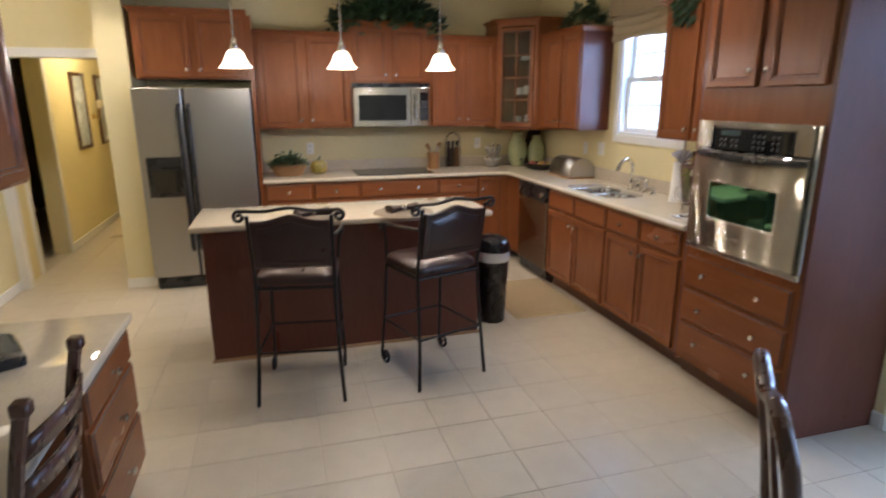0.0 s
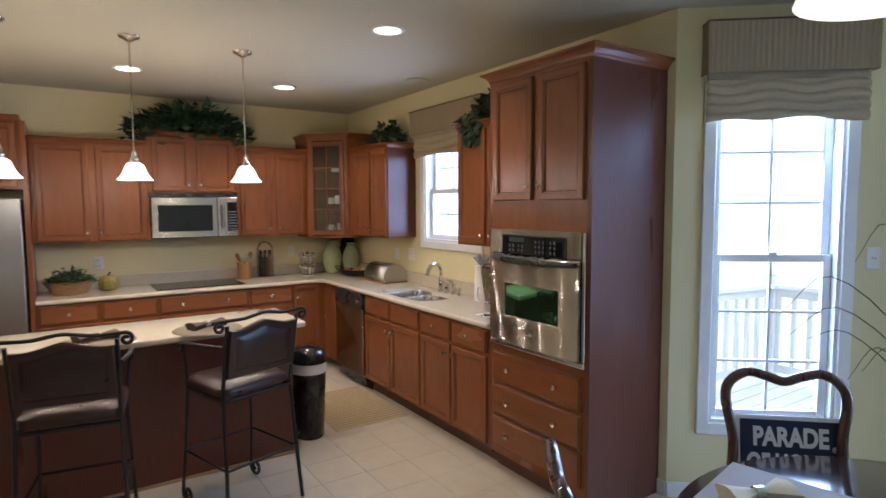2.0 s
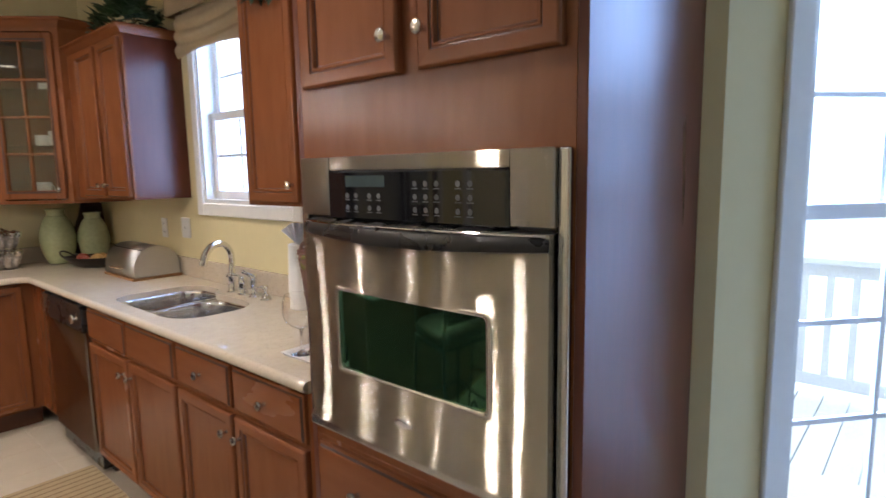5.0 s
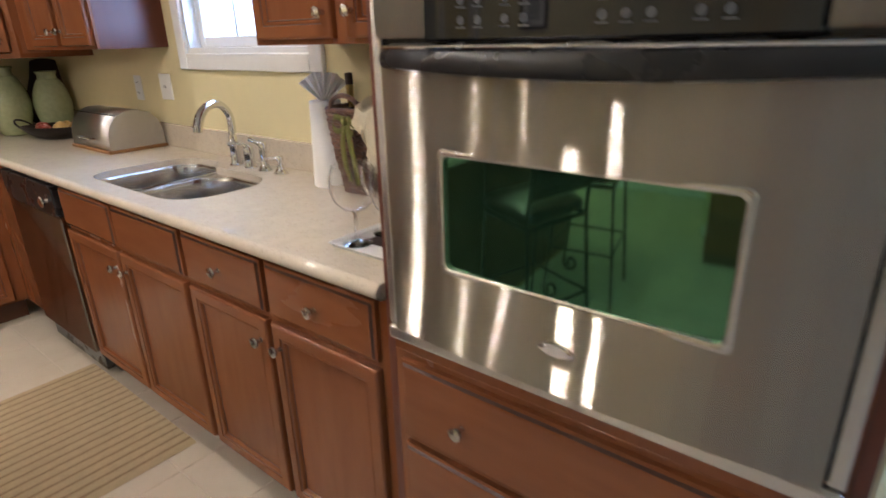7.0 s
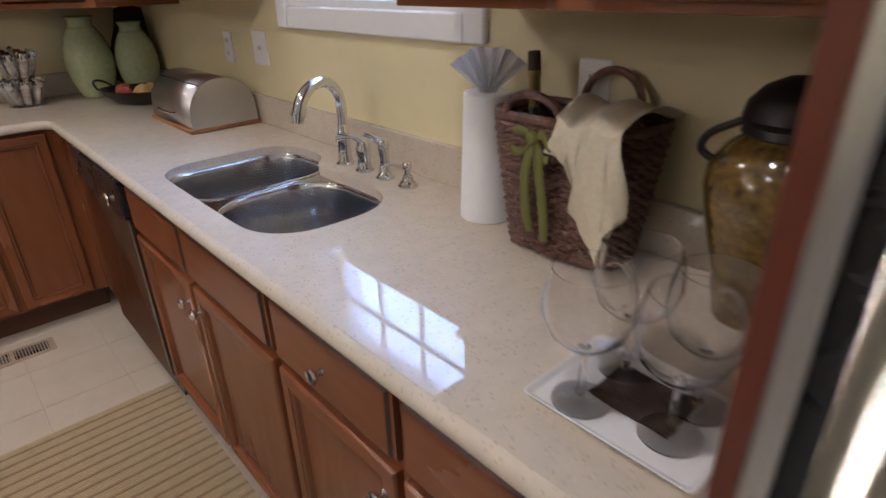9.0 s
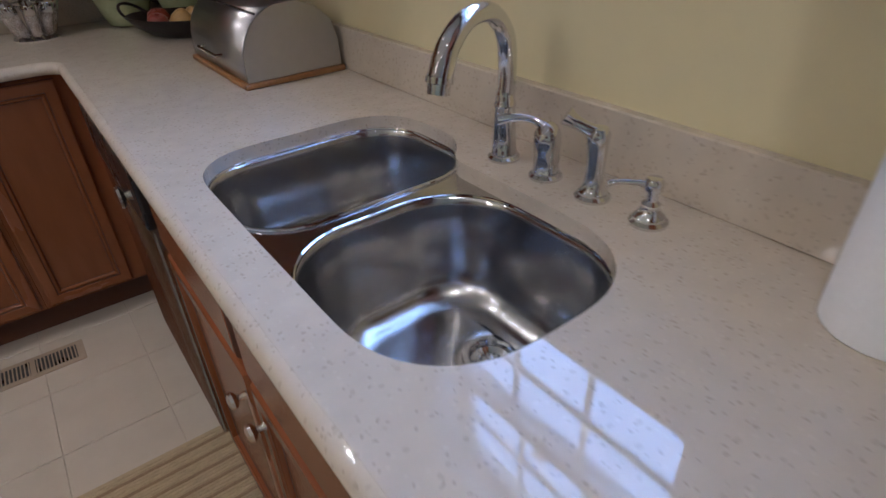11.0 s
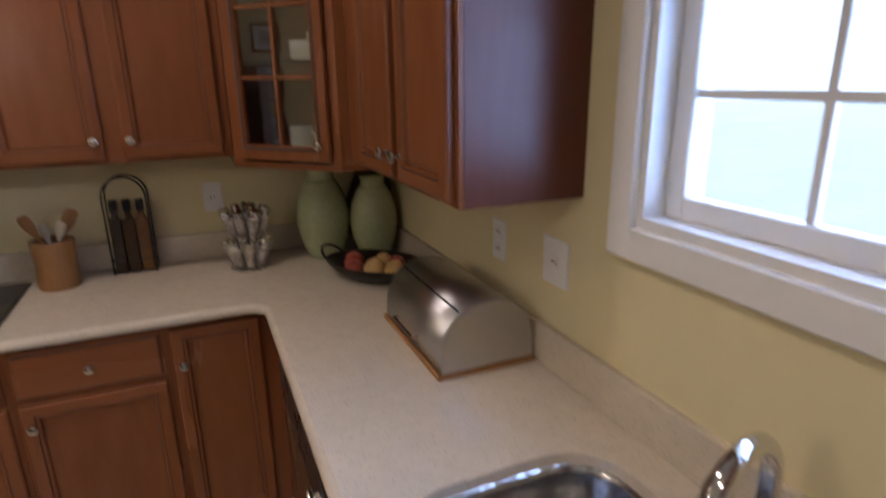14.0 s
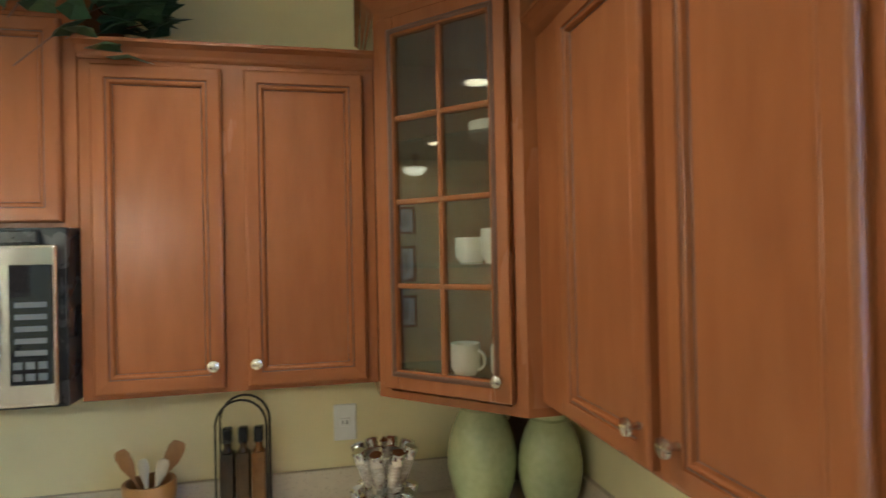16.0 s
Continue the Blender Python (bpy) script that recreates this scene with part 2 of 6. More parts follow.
def loops(bm, rings, cap0=False, cap1=False, closed=True):
    """Skin through rings of points of equal count."""
    vs = [[bm.verts.new(p) for p in ring] for ring in rings]
    n = len(vs[0])
    for a, b in zip(vs, vs[1:]):
        for i in range(n if closed else n - 1):
            j = (i + 1) % n
            bm.faces.new((a[i], a[j], b[j], b[i]))
    if cap0:
        bm.faces.new(list(reversed(vs[0])))
    if cap1:
        bm.faces.new(vs[-1])
    return vs


def lathe(bm, prof, c=(0, 0, 0), seg=24, axis="z", cap0=False, cap1=False):
    rings = []
    for r, h in prof:
        ring = []
        for i in range(seg):
            a = 2 * math.pi * i / seg
            u, v = r * math.cos(a), r * math.sin(a)
            p = (u, v, h) if axis == "z" else ((u, -h, v) if axis == "y" else (h, u, v))
            ring.append((p[0] + c[0], p[1] + c[1], p[2] + c[2]))
        rings.append(ring)
    loops(bm, rings, cap0, cap1)


def tube(bm, pts, r, seg=8, closed=False):
    pts = [Vector(p) for p in pts]
    rings, up = [], None
    for i, p in enumerate(pts):
        a = pts[i - 1] if i or closed else p
        b = pts[(i + 1) % len(pts)] if i < len(pts) - 1 or closed else p
        d = (b - a).normalized()
        if up is None:
            up = d.orthogonal().normalized()
        up = (up - d * up.dot(d))
        up = up.normalized() if up.length > 1e-6 else d.orthogonal().normalized()
        w = d.cross(up)
        rr = r[i] if isinstance(r, (list, tuple)) else r
        rings.append([p + rr * (math.cos(2 * math.pi * k / seg) * up + math.sin(2 * math.pi * k / seg) * w) for k in range(seg)])
    if closed:
        rings.append(rings[0])
    loops(bm, rings, not closed, not closed)
    if closed:
        bmesh.ops.remove_doubles(bm, verts=bm.verts[:], dist=1e-5)


def curve_pts(ctrl, n=10):
    """Catmull-Rom points through the control points."""
    c = [Vector(p) for p in ctrl]
    c = [2 * c[0] - c[1]] + c + [2 * c[-1] - c[-2]]
    out = []
    for i in range(1, len(c) - 2):
        for k in range(n):
            t = k / n
            a, b, d, e = c[i - 1], c[i], c[i + 1], c[i + 2]
            out.append(0.5 * ((2 * b) + (d - a) * t + (2 * a - 5 * b + 4 * d - e) * t * t + (3 * b - a - 3 * d + e) * t ** 3))
    out.append(c[-2])
    return out


def face_loops(bm, x0, x1, z0, z1, prof, y=0.0, cap=True):
    """A moulded panel in the xz plane; prof holds (inset, how far proud)."""
    rings = [[(x0 + i, y - d, z0 + i), (x1 - i, y - d, z0 + i), (x1 - i, y - d, z1 - i), (x0 + i, y - d, z1 - i)] for i, d in prof]
    loops(bm, rings, False, cap)


def rrect(x0, x1, y0, y1, r, n=8):
    """A rectangle with rounded corners."""
    out = []
    for cx, cy, a0 in ((x1 - r, y1 - r, 0), (x0 + r, y1 - r, 90), (x0 + r, y0 + r, 180), (x1 - r, y0 + r, 270)):
        for i in range(n + 1):
            a = radians(a0 + 90 * i / n)
            out.append((cx + r * math.cos(a), cy + r * math.sin(a)))
    return out


def mesh_of(name, bm, smooth=False):
    bmesh.ops.recalc_face_normals(bm, faces=bm.faces[:])
    me = bpy.data.meshes.new(name)
    bm.to_mesh(me)
    bm.free()
    if smooth:
        for p in me.polygons:
            p.use_smooth = True
        me.set_sharp_from_angle(angle=radians(38))
    return me


def part(name, bm, material, parent=None, label="", smooth=False, m=None):
    me = mesh_of(name, bm, smooth)
    me.materials.append(material)
    ob = new(name, me)
    if parent:
        ob.parent = parent
    if m:
        ob.matrix_basis = m
    if label:
        ob["label"] = label
    return ob


def thing(name, label, category, m, group="", kind=""):
    ob = new(name)
    ob.empty_display_size = 0.1
    ob.matrix_basis = m
    return tagged(ob, label, category, group, kind)


def struct(name, material, *boxes, label="", bev=0.0, category=""):
    bm = bmesh.new()
    for b in boxes:
        bx(bm, *b, bev)
    ob = part(name, bm, material)
    return tagged(ob, label, category, kind="structure")


# ---- shell ----
struct("floor", GROUT, (-2.2, EX + 0.16, -2.2, 13.2, -0.12, -0.004), (EX + 0.16, 5.50, -2.2, 3.75, -0.12, -0.004), label="beige ceramic tile floor with thin grout joints", category="floor")
struct("ceiling", CEILP, (-2.2, EX + 0.16, -2.2, 13.2, CEIL, CEIL + 0.12), (EX + 0.16, 5.50, -2.2, 3.95, CEIL, CEIL + 0.12), label="plain painted ceiling with recessed lights", category="ceiling")
# kitchen window opening: y 5.58..6.39, z 1.33..2.22
KW = (5.58, 6.39, 1.33, 2.22)
struct("wall_east", WALL, (EX, EX + 0.16, 3.846, KW[0], 0, CEIL), (EX, EX + 0.16, KW[1], NY + 0.16, 0, CEIL), (EX, EX + 0.16, KW[0], KW[1], 0, KW[2]), (EX, EX + 0.16, KW[0], KW[1], KW[3], CEIL), label="pale yellow painted wall above the sink", category="wall")
struct("wall_north", WALL, (0.36, EX, NY, NY + 0.16, 0, CEIL), label="pale yellow painted wall behind the cooktop", category="wall")
struct("wall_fridge_end", WALL, (0.13, 0.355, 7.42, NY + 0.16, 0, CEIL), label="yellow wall end beside the refrigerator", category="wall")
struct("wall_header", WALL, (-0.78, 0.13, 7.70, 7.82, 1.98, CEIL), label="yellow wall above the cased hallway opening", category="wall")
struct("wall_west", WALL, (-0.94, -0.78, 4.4, 8.15, 0, CEIL), (-0.94, -0.78, 8.95, 13.0, 0, CEIL), (-0.94, -0.78, 8.15, 8.95, 2.04, CEIL), label="yellow hallway wall with a doorway", category="wall")
struct("wall_hall_east", WALL, (0.13, 0.29, NY + 0.16, 13.0, 0, CEIL), label="yellow hallway wall", category="wall")
struct("wall_hall_end", WALL, (-2.2, 0.29, 13.0, 13.16, 0, CEIL), label="yellow wall at the hallway's end", category="wall")
struct("wall_closet", WALL, (-2.2, -2.08, 7.0, 13.0, 0, CEIL), (-2.08, -0.94, 7.4, 7.5, 0, CEIL), label="plain wall of the dark side room", category="wall")
struct("wall_desk", WALL, (0.1, 0.22, -2.0, 4.64, 0, CEIL), (-0.78, 0.1, 4.4, 4.64, 0, CEIL), label="yellow wall behind the built-in desk", category="wall")
struct("wall_south", WALL, (0.1, 6.0, -2.2, -2.0, 0, CEIL), label="plain yellow wall", category="wall")

# angled window wall: runs from the corner beside the tall cabinet
AW = pose(EX, 3.846, 0, 0, 0, -40)      # local x along the wall, local y outwards
BW = (0.214, 0.868, 0.438, 2.27)            # opening in it
LEN = 1.35


def angled(name, material, boxes, label, category, bev=0.0):
    bm = bmesh.new()
    for b in boxes:
        bx(bm, *b, bev)
    return tagged(part(name, bm, material, m=AW), label, category, kind="structure")


angled("wall_window", WALL, [(0.0, BW[0], 0, 0.16, 0, CEIL), (BW[1], LEN, 0, 0.16, 0, CEIL), (BW[0], BW[1], 0, 0.16, 0, BW[2]), (BW[0], BW[1], 0, 0.16, BW[3], CEIL)], "pale yellow angled wall round the tall window", "wall")
end = AW @ Vector((LEN, 0, 0))
SW = (0.3, 2.2, 0.46, 2.27)
struct("wall_bay", WALL, (end.x, end.x + 0.16, SW[1], end.y, 0, CEIL), (end.x, end.x + 0.16, -2.2, SW[0], 0, CEIL), (end.x, end.x + 0.16, SW[0], SW[1], 0, SW[2]), (end.x, end.x + 0.16, SW[0], SW[1], SW[3], CEIL), label="plain yellow wall with a wide window opening", category="wall")

# daylight standing in each window
lamp("window_daylight", "AREA", look((EX + 0.175, 5.985, 1.775), (EX - 1, 5.985, 1.775)), 52, SKYBLUE, 1.15, 1.0)
mid = AW @ Vector((0.551, 0.15, 1.35))
lamp("window_daylight", "AREA", look(mid, AW @ Vector((0.551, -1, 1.2))), 60, SKYBLUE, 0.58, 1.7)
lamp("window_daylight", "AREA", look((end.x + 0.14, 1.25, 1.4), (end.x - 1, 1.25, 1.2)), 78, SKYBLUE, 1.8, 1.7)

# outdoors
struct("ground", SNOW, (4.8, 70.0, -40.0, 50.0, -0.75, -0.6), label="pale bright lawn beyond the deck", category="ground")
bm = bmesh.new()
lathe(bm, [(62, -3.0), (62, 22.0), (50, 40.0), (1, 52.0)], (4, 4, 0), 32)
tagged(part("backdrop", bm, glow("bright_sky", (0.78, 0.89, 1.0), 1.45)), "bright overcast sky", "sky", kind="structure")

# ---- cabinets ----
DOOR = [(0, 0), (0, 0.015), (0.003, 0.0195), (0.007, 0.021), (0.033, 0.021), (0.0345, 0.0175), (0.037, 0.0165), (0.0395, 0.0185), (0.043, 0.0185), (0.0455, 0.0165), (0.048, 0.0095), (0.0495, 0.008), (0.052, 0.0085)]
GROOVES = (5, 10)                                   # rings of the door's moulding where the dark glaze has settled
SLAB = [(0, 0), (0, 0.012), (0.006, 0.014), (0.010, 0.020), (0.014, 0.021)]


def knob(parent, x, y, z, s=1.0):
    bm = bmesh.new()
    lathe(bm, [(0.0075 * s, 0.0), (0.0055 * s, 0.008), (0.0055 * s, 0.014), (0.012 * s, 0.017), (0.0152 * s, 0.022), (0.014 * s, 0.027), (0.008 * s, 0.030), (0.0005, 0.031)], (x, y, z), 14, "y", True, True)
    return part("knob", bm, NICKEL, parent, "satin nickel knob", smooth=True)


def door(parent, x0, x1, z0, z1, y, knob_at=None, prof=DOOR, name="door", material=None):
    bm = bmesh.new()
    face_loops(bm, x0, x1, z0, z1, prof, y)
    bm.faces.ensure_lookup_table()
    for g in GROOVES if prof is DOOR else (2,):
        for i in range(4):
            bm.faces[4 * g + i].material_index = 1
    if prof is DOOR:
        for i in range(len(prof) - 1):
            for k in (0, 2):
                if bm.faces[4 * i + k].material_index == 0:
                    bm.faces[4 * i + k].material_index = 2
    d = part(name, bm, material or (WOOD if name == "door" else WOODH), parent)
    d.data.materials.append(GLAZE)
    d.data.materials.append(WOODH)
    if knob_at:
        knob(d, knob_at[0], y - 0.020, knob_at[1])
    return d


def crown(parent, x0, x1, depth, z, h=0.05, out=0.035, left=True, right=True):
    bm = bmesh.new()
    prof = [(0.0, 0.0), (0.005, 0.006), (0.008, h * 0.3), (out * 0.55, h * 0.62), (out * 0.9, h * 0.78), (out, h * 0.8), (out, h), (0.0, h)]
    rings = []
    for o, dz in prof:
        l, r = x0 - (o if left else 0), x1 + (o if right else 0)
        rings.append([(l, depth, z + dz), (l, -o, z + dz), (r, -o, z + dz), (r, depth, z + dz)])
    loops(bm, rings, False, True)
    return part("crown", bm, WOODH, parent)


def body(parent, w, d, z0, z1, name="body"):
    bm = bmesh.new()
    bx(bm, 0, w, 0, d, z0, z1, 0.0015)
    return part(name, bm, WOOD, parent)


def upper(m, w, d, z0, z1, label, gap=0.030, left=True, right=True, ch=0.043, spans=None, out=0.035):
    c = thing("wall_cabinet", label, "cabinet", m, "wall cabinets")
    body(c, w, d, z0, z1)
    a, b, e, f = spans or (gap, w / 2 - 0.027, w / 2 + 0.027, w - gap)
    door(c, a, b, z0 + 0.014, z1 - 0.016, 0, (b - 0.024, z0 + 0.075))
    door(c, e, f, z0 + 0.014, z1 - 0.016, 0, (e + 0.024, z0 + 0.075))
    crown(c, 0, w, d, z1, ch, out, left, right)
    return c


def base(m, w, d, label, units, z1=0.872, hollow=False):
    """units: x0, x1, drawer?, knob side; a drawer (or false front) over a door each."""
    c = thing("base_cabinet", label, "cabinet", m, "base cabinets")
    bm = bmesh.new()
    if hollow:
        bx(bm, 0, w, 0, d, 0.115, 0.66)
        bx(bm, 0, w, 0, 0.02, 0.66, z1)
        bx(bm, 0, 0.018, 0.02, d, 0.66, z1)
        bx(bm, w - 0.018, w, 0.02, d, 0.66, z1)
    else:
        bx(bm, 0, w, 0, d, 0.115, z1, 0.0015)
    part("body", bm, WOOD, c)
    bm = bmesh.new()
    bx(bm, 0, w, 0.07, 0.09, 0.0, 0.115)
    part("kick_board", bm, KICK, c)
    for x0, x1, kn, side in units:
        dk = ((x0 + x1) / 2, 0.79) if kn else None
        if kn is not None:
            door(c, x0, x1, 0.715, 0.862, 0, dk, SLAB, "drawer_front")
        top = 0.695 if kn is not None else 0.862
        kx = x1 - 0.03 if side == "r" else x0 + 0.03
        kz = 0.63 if kn is not None else 0.745
        door(c, x0, x1, 0.13, top, 0, (kx, kz) if side else None)
    return c


FX = 3.735                                        # faces of the east base cabinets
E_RUN = lambda y: pose(FX, y, 0, 0, 0, -90)       # local x runs south
base(E_RUN(6.476), 0.93, EX - FX, "cherry-stained sink base cabinet with two doors and false drawer fronts", [(0.014, 0.455, False, "r"), (0.475, 0.916, False, "l")], hollow=True)
base(E_RUN(5.546), 0.838, EX - FX, "cherry-stained base cabinet with two drawers over two doors", [(0.014, 0.398, True, "r"), (0.42, 0.804, True, "l")])
base(pose(3.40, 7.43, 0), 0.335, NY - 7.43, "cherry-stained corner base cabinet with one tall door", [(0.012, 0.28, None, "l")])
base(pose(2.975, 7.43, 0), 0.425, NY - 7.43, "cherry-stained base cabinet with a drawer over a door", [(0.014, 0.411, True, "l")])
c = base(pose(2.20, 7.43, 0), 0.775, NY - 7.43, "cherry-stained base cabinet under the cooktop", [(0.014, 0.378, None, "r"), (0.397, 0.761, None, "l")])
for o in list(c.children):
    if o.name.startswith("door"):
        for k in list(o.children):
            bpy.data.objects.remove(k)
        bpy.data.objects.remove(o)
d = door(c, 0.014, 0.761, 0.715, 0.862, 0, (0.2, 0.79), SLAB, "drawer_front")
knob(d, 0.575, -0.02, 0.79)
door(c, 0.014, 0.378, 0.13, 0.695, 0, (0.348, 0.63))
door(c, 0.397, 0.761, 0.13, 0.695, 0, (0.427, 0.63))
base(pose(1.77, 7.43, 0), 0.43, NY - 7.43, "cherry-stained base cabinet with a drawer over a door", [(0.014, 0.416, True, "r")])
base(pose(1.335, 7.43, 0), 0.435, NY - 7.43, "cherry-stained base cabinet with a drawer over a door", [(0.014, 0.421, True, "r")])
struct("trim_corner_filler", WOOD, (3.735, 3.755, 7.09, 7.43, 0.115, 0.872), (3.735, 3.79, 7.42, 7.45, 0.115, 0.872), label="cherry filler strip at the inner corner of the base cabinets", category="trim")

UD = 0.335
upper(pose(1.335, NY - UD, 0), 0.865, UD, 1.355, 2.19, "cherry-stained wall cabinet with two doors beside the refrigerator", left=False, right=False)
upper(pose(2.20, NY - UD, 0), 0.762, UD, 1.775, 2.295, "short cherry-stained wall cabinet above the microwave", ch=0.04)
upper(pose(2.964, NY - UD, 0), 0.715, UD, 1.355, 2.19, "cherry-stained wall cabinet with two doors above the knife rack", left=False, right=False)
c = upper(pose(4.016, 7.372, 0, 0, 0, -90), 0.812, EX - 4.016, 1.356, 2.18, "cherry-stained wall cabinet with two doors next to the window", left=False, spans=(0.150, 0.457, 0.505, 0.796))
# end panel over the cabinet's side, its shade put into the colour
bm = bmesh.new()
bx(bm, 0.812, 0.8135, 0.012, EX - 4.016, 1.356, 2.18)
part("end_panel", bm, SHADEDWOOD, c, "cherry end panel with shade put into its colour")
upper(pose(4.01, 5.455, 0, 0, 0, -90), 0.748, EX - 4.01, 1.36, 2.20, "cherry-stained wall cabinet with two doors between window and oven", right=False)
upper(pose(0.40, 7.42, 0), 0.90, NY - 7.42, 1.79, 2.31, "deep cherry-stained cabinet above the refrigerator", right=False)
struct("trim_fridge_panel", WOOD, (1.30, 1.333, 7.40, NY, 0.0, 2.31), label="cherry end panel beside the refrigerator", category="trim")

# corner cabinet with a glazed door
P0, P1 = Vector((3.68, 7.675, 0)), Vector((3.982, 7.373, 0))
cw = (P1 - P0).length
cc = thing("corner_cabinet", "cherry-stained corner cabinet with a glazed door of small panes", "cabinet", Matrix.Translation(P0) @ pose(0, 0, 0, 0, 0, math.degrees(math.atan2(P1.y - P0.y, P1.x - P0.x))))
inv = cc.matrix_basis.inverted()
foot = [inv @ Vector(p) for p in ((3.68, 7.675, 0), (3.982, 7.373, 0), (EX, 7.373, 0), (EX, NY, 0), (3.68, NY, 0))]


def prism(bm, pts, z0, z1):
    loops(bm, [[(p.x, p.y, z0) for p in pts], [(p.x, p.y, z1) for p in pts]], True, True)


CZ0, CZ1 = 1.322, 2.335
for i in range(1, 5):
    a, b = foot[i], foot[(i + 1) % 5]
    t = (b - a).normalized()
    nrm = Vector((-t.y, t.x, 0)) * 0.016
    bm = bmesh.new()
    prism(bm, [a, b, b + nrm, a + nrm], CZ0 + 0.02, CZ1 - 0.02)
    part("side_panel", bm, WOOD, cc)
for nm, z in (("bottom_panel", CZ0), ("top_panel", CZ1 - 0.02)):
    bm = bmesh.new()
    prism(bm, foot, z, z + 0.02)
    part(nm, bm, WOOD, cc)
for a, b in ((0, 0.040), (cw - 0.040, cw)):
    bm = bmesh.new()
    bx(bm, a, b, 0.0, 0.02, CZ0 + 0.02, CZ1 - 0.02)
    part("stile", bm, WOOD, cc)
for z in (1.66, 1.99):
    bm = bmesh.new()
    prism(bm, [foot[0] + Vector((0.02, 0.04, 0)), foot[1] + Vector((-0.02, 0.04, 0)), foot[2], foot[3], foot[4]], z, z + 0.008)
    part("shelf", bm, CABPANE, cc, "glass shelf")
bm = bmesh.new()
rs = []
for o, dz in [(0, 0), (0.008, 0.015), (0.022, 0.035), (0.035, 0.042), (0.035, 0.055), (0, 0.055)]:
    rs.append([(foot[4].x - o, foot[4].y, CZ1 + dz), (-o, -o, CZ1 + dz), (cw + o, -o, CZ1 + dz), (foot[2].x + o, foot[2].y, CZ1 + dz)])
loops(bm, rs, False, True)
part("crown", bm, WOODH, cc)
bm = bmesh.new()
gx0, gx1, gz0, gz1 = 0.030, cw - 0.030, CZ0 + 0.03, CZ1 - 0.03
for b in ((gx0, gx0 + 0.047, gz0, gz1), (gx1 - 0.047, gx1, gz0, gz1), (gx0 + 0.047, gx1 - 0.047, gz0, gz0 + 0.05), (gx0 + 0.047, gx1 - 0.047, gz1 - 0.05, gz1)):
    bx(bm, b[0], b[1], -0.021, 0, b[2], b[3], 0.003)
d = part("door", bm, WOOD, cc)
bm = bmesh.new()
face_loops(bm, gx0 + 0.030, gx1 - 0.030, gz0 + 0.033, gz1 - 0.033, [(0, 0.0205), (0, 0.0225), (0.003, 0.0240), (0.008, 0.0240), (0.011, 0.0225), (0.013, 0.0205)], 0, False)
part("bead", bm, GLAZE, d, "dark glazed bead round the panes")
knob(d, gx1 - 0.028, -0.021, CZ0 + 0.085)
px0, px1, pz0, pz1 = gx0 + 0.047, gx1 - 0.047, gz0 + 0.05, gz1 - 0.05
bm = bmesh.new()
bx(bm, (px0 + px1) / 2 - 0.007, (px0 + px1) / 2 + 0.007, -0.019, -0.004, pz0, pz1, 0.003)
part("muntin", bm, WOOD, d)
for k in (1, 2, 3):
    z = pz0 + (pz1 - pz0) * k / 4
    bm = bmesh.new()
    bx(bm, px0, px1, -0.018, -0.004, z - 0.007, z + 0.007, 0.003)
    part("muntin", bm, WOODH, d)
for i in (0, 1):
    for k in range(4):
        bm = bmesh.new()
        zz = pz0 + (pz1 - pz0) * k / 4
        xx = px0 + (px1 - px0) * i / 2
        bx(bm, xx + 0.001, xx + (px1 - px0) / 2 - 0.001, -0.008, -0.005, zz + 0.001, zz + (pz1 - pz0) / 4 - 0.001)
        p = part("pane", bm, CABPANE, d)
        p.visible_shadow = False

# tall oven cabinet
TY0, TY1 = 3.897, 4.705
TX = 3.722
tc = thing("oven_cabinet", "tall cherry-stained cabinet holding the built-in oven", "cabinet", pose(TX, TY1, 0, 0, 0, -90))
tw, td = TY1 - TY0, EX - TX
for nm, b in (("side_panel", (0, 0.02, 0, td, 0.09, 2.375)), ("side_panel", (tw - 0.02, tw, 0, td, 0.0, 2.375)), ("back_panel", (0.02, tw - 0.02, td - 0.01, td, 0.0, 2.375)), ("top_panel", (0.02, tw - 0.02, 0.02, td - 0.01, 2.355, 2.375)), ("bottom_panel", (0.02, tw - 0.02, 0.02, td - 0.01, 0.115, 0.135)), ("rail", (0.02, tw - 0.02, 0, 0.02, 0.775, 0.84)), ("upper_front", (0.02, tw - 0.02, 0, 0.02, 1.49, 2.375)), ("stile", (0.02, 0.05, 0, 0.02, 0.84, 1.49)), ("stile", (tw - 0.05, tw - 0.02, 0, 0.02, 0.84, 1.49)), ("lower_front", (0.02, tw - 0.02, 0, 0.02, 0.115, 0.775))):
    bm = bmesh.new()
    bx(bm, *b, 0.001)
    # side panels get the darker copy: their shade is in the colour
    part(nm, bm, SHADEDWOOD if nm == "side_panel" else WOOD, tc)
bm = bmesh.new()
bx(bm, 0.0, tw - 0.02, 0.07, 0.09, 0, 0.115)
part("kick_board", bm, KICK, tc)
crown(tc, 0, tw, td, 2.375, 0.058, 0.045)
door(tc, 0.054, 0.384, 1.677, 2.352, 0, (0.361, 1.752))
door(tc, 0.441, 0.766, 1.677, 2.352, 0, (0.464, 1.752))
for zc in (0.670, 0.466, 0.262):
    d = door(tc, 0.046, 0.764, zc - 0.093, zc + 0.093, 0, (0.205, zc), SLAB, "drawer_front")
    knob(d, tw - 0.215, -0.02, zc)

# wall oven
OVENG = mat("oven_glass", (0.11, 0.28, 0.15), 0.045, 0.93, var=0.12, scale=3.0)
OY0, OY1 = 3.920, 4.682
ov = thing("wall_oven", "built-in stainless steel wall oven with a black control panel", "oven", pose(TX, OY1, 0, 0, 0, -90))
ow = OY1 - OY0


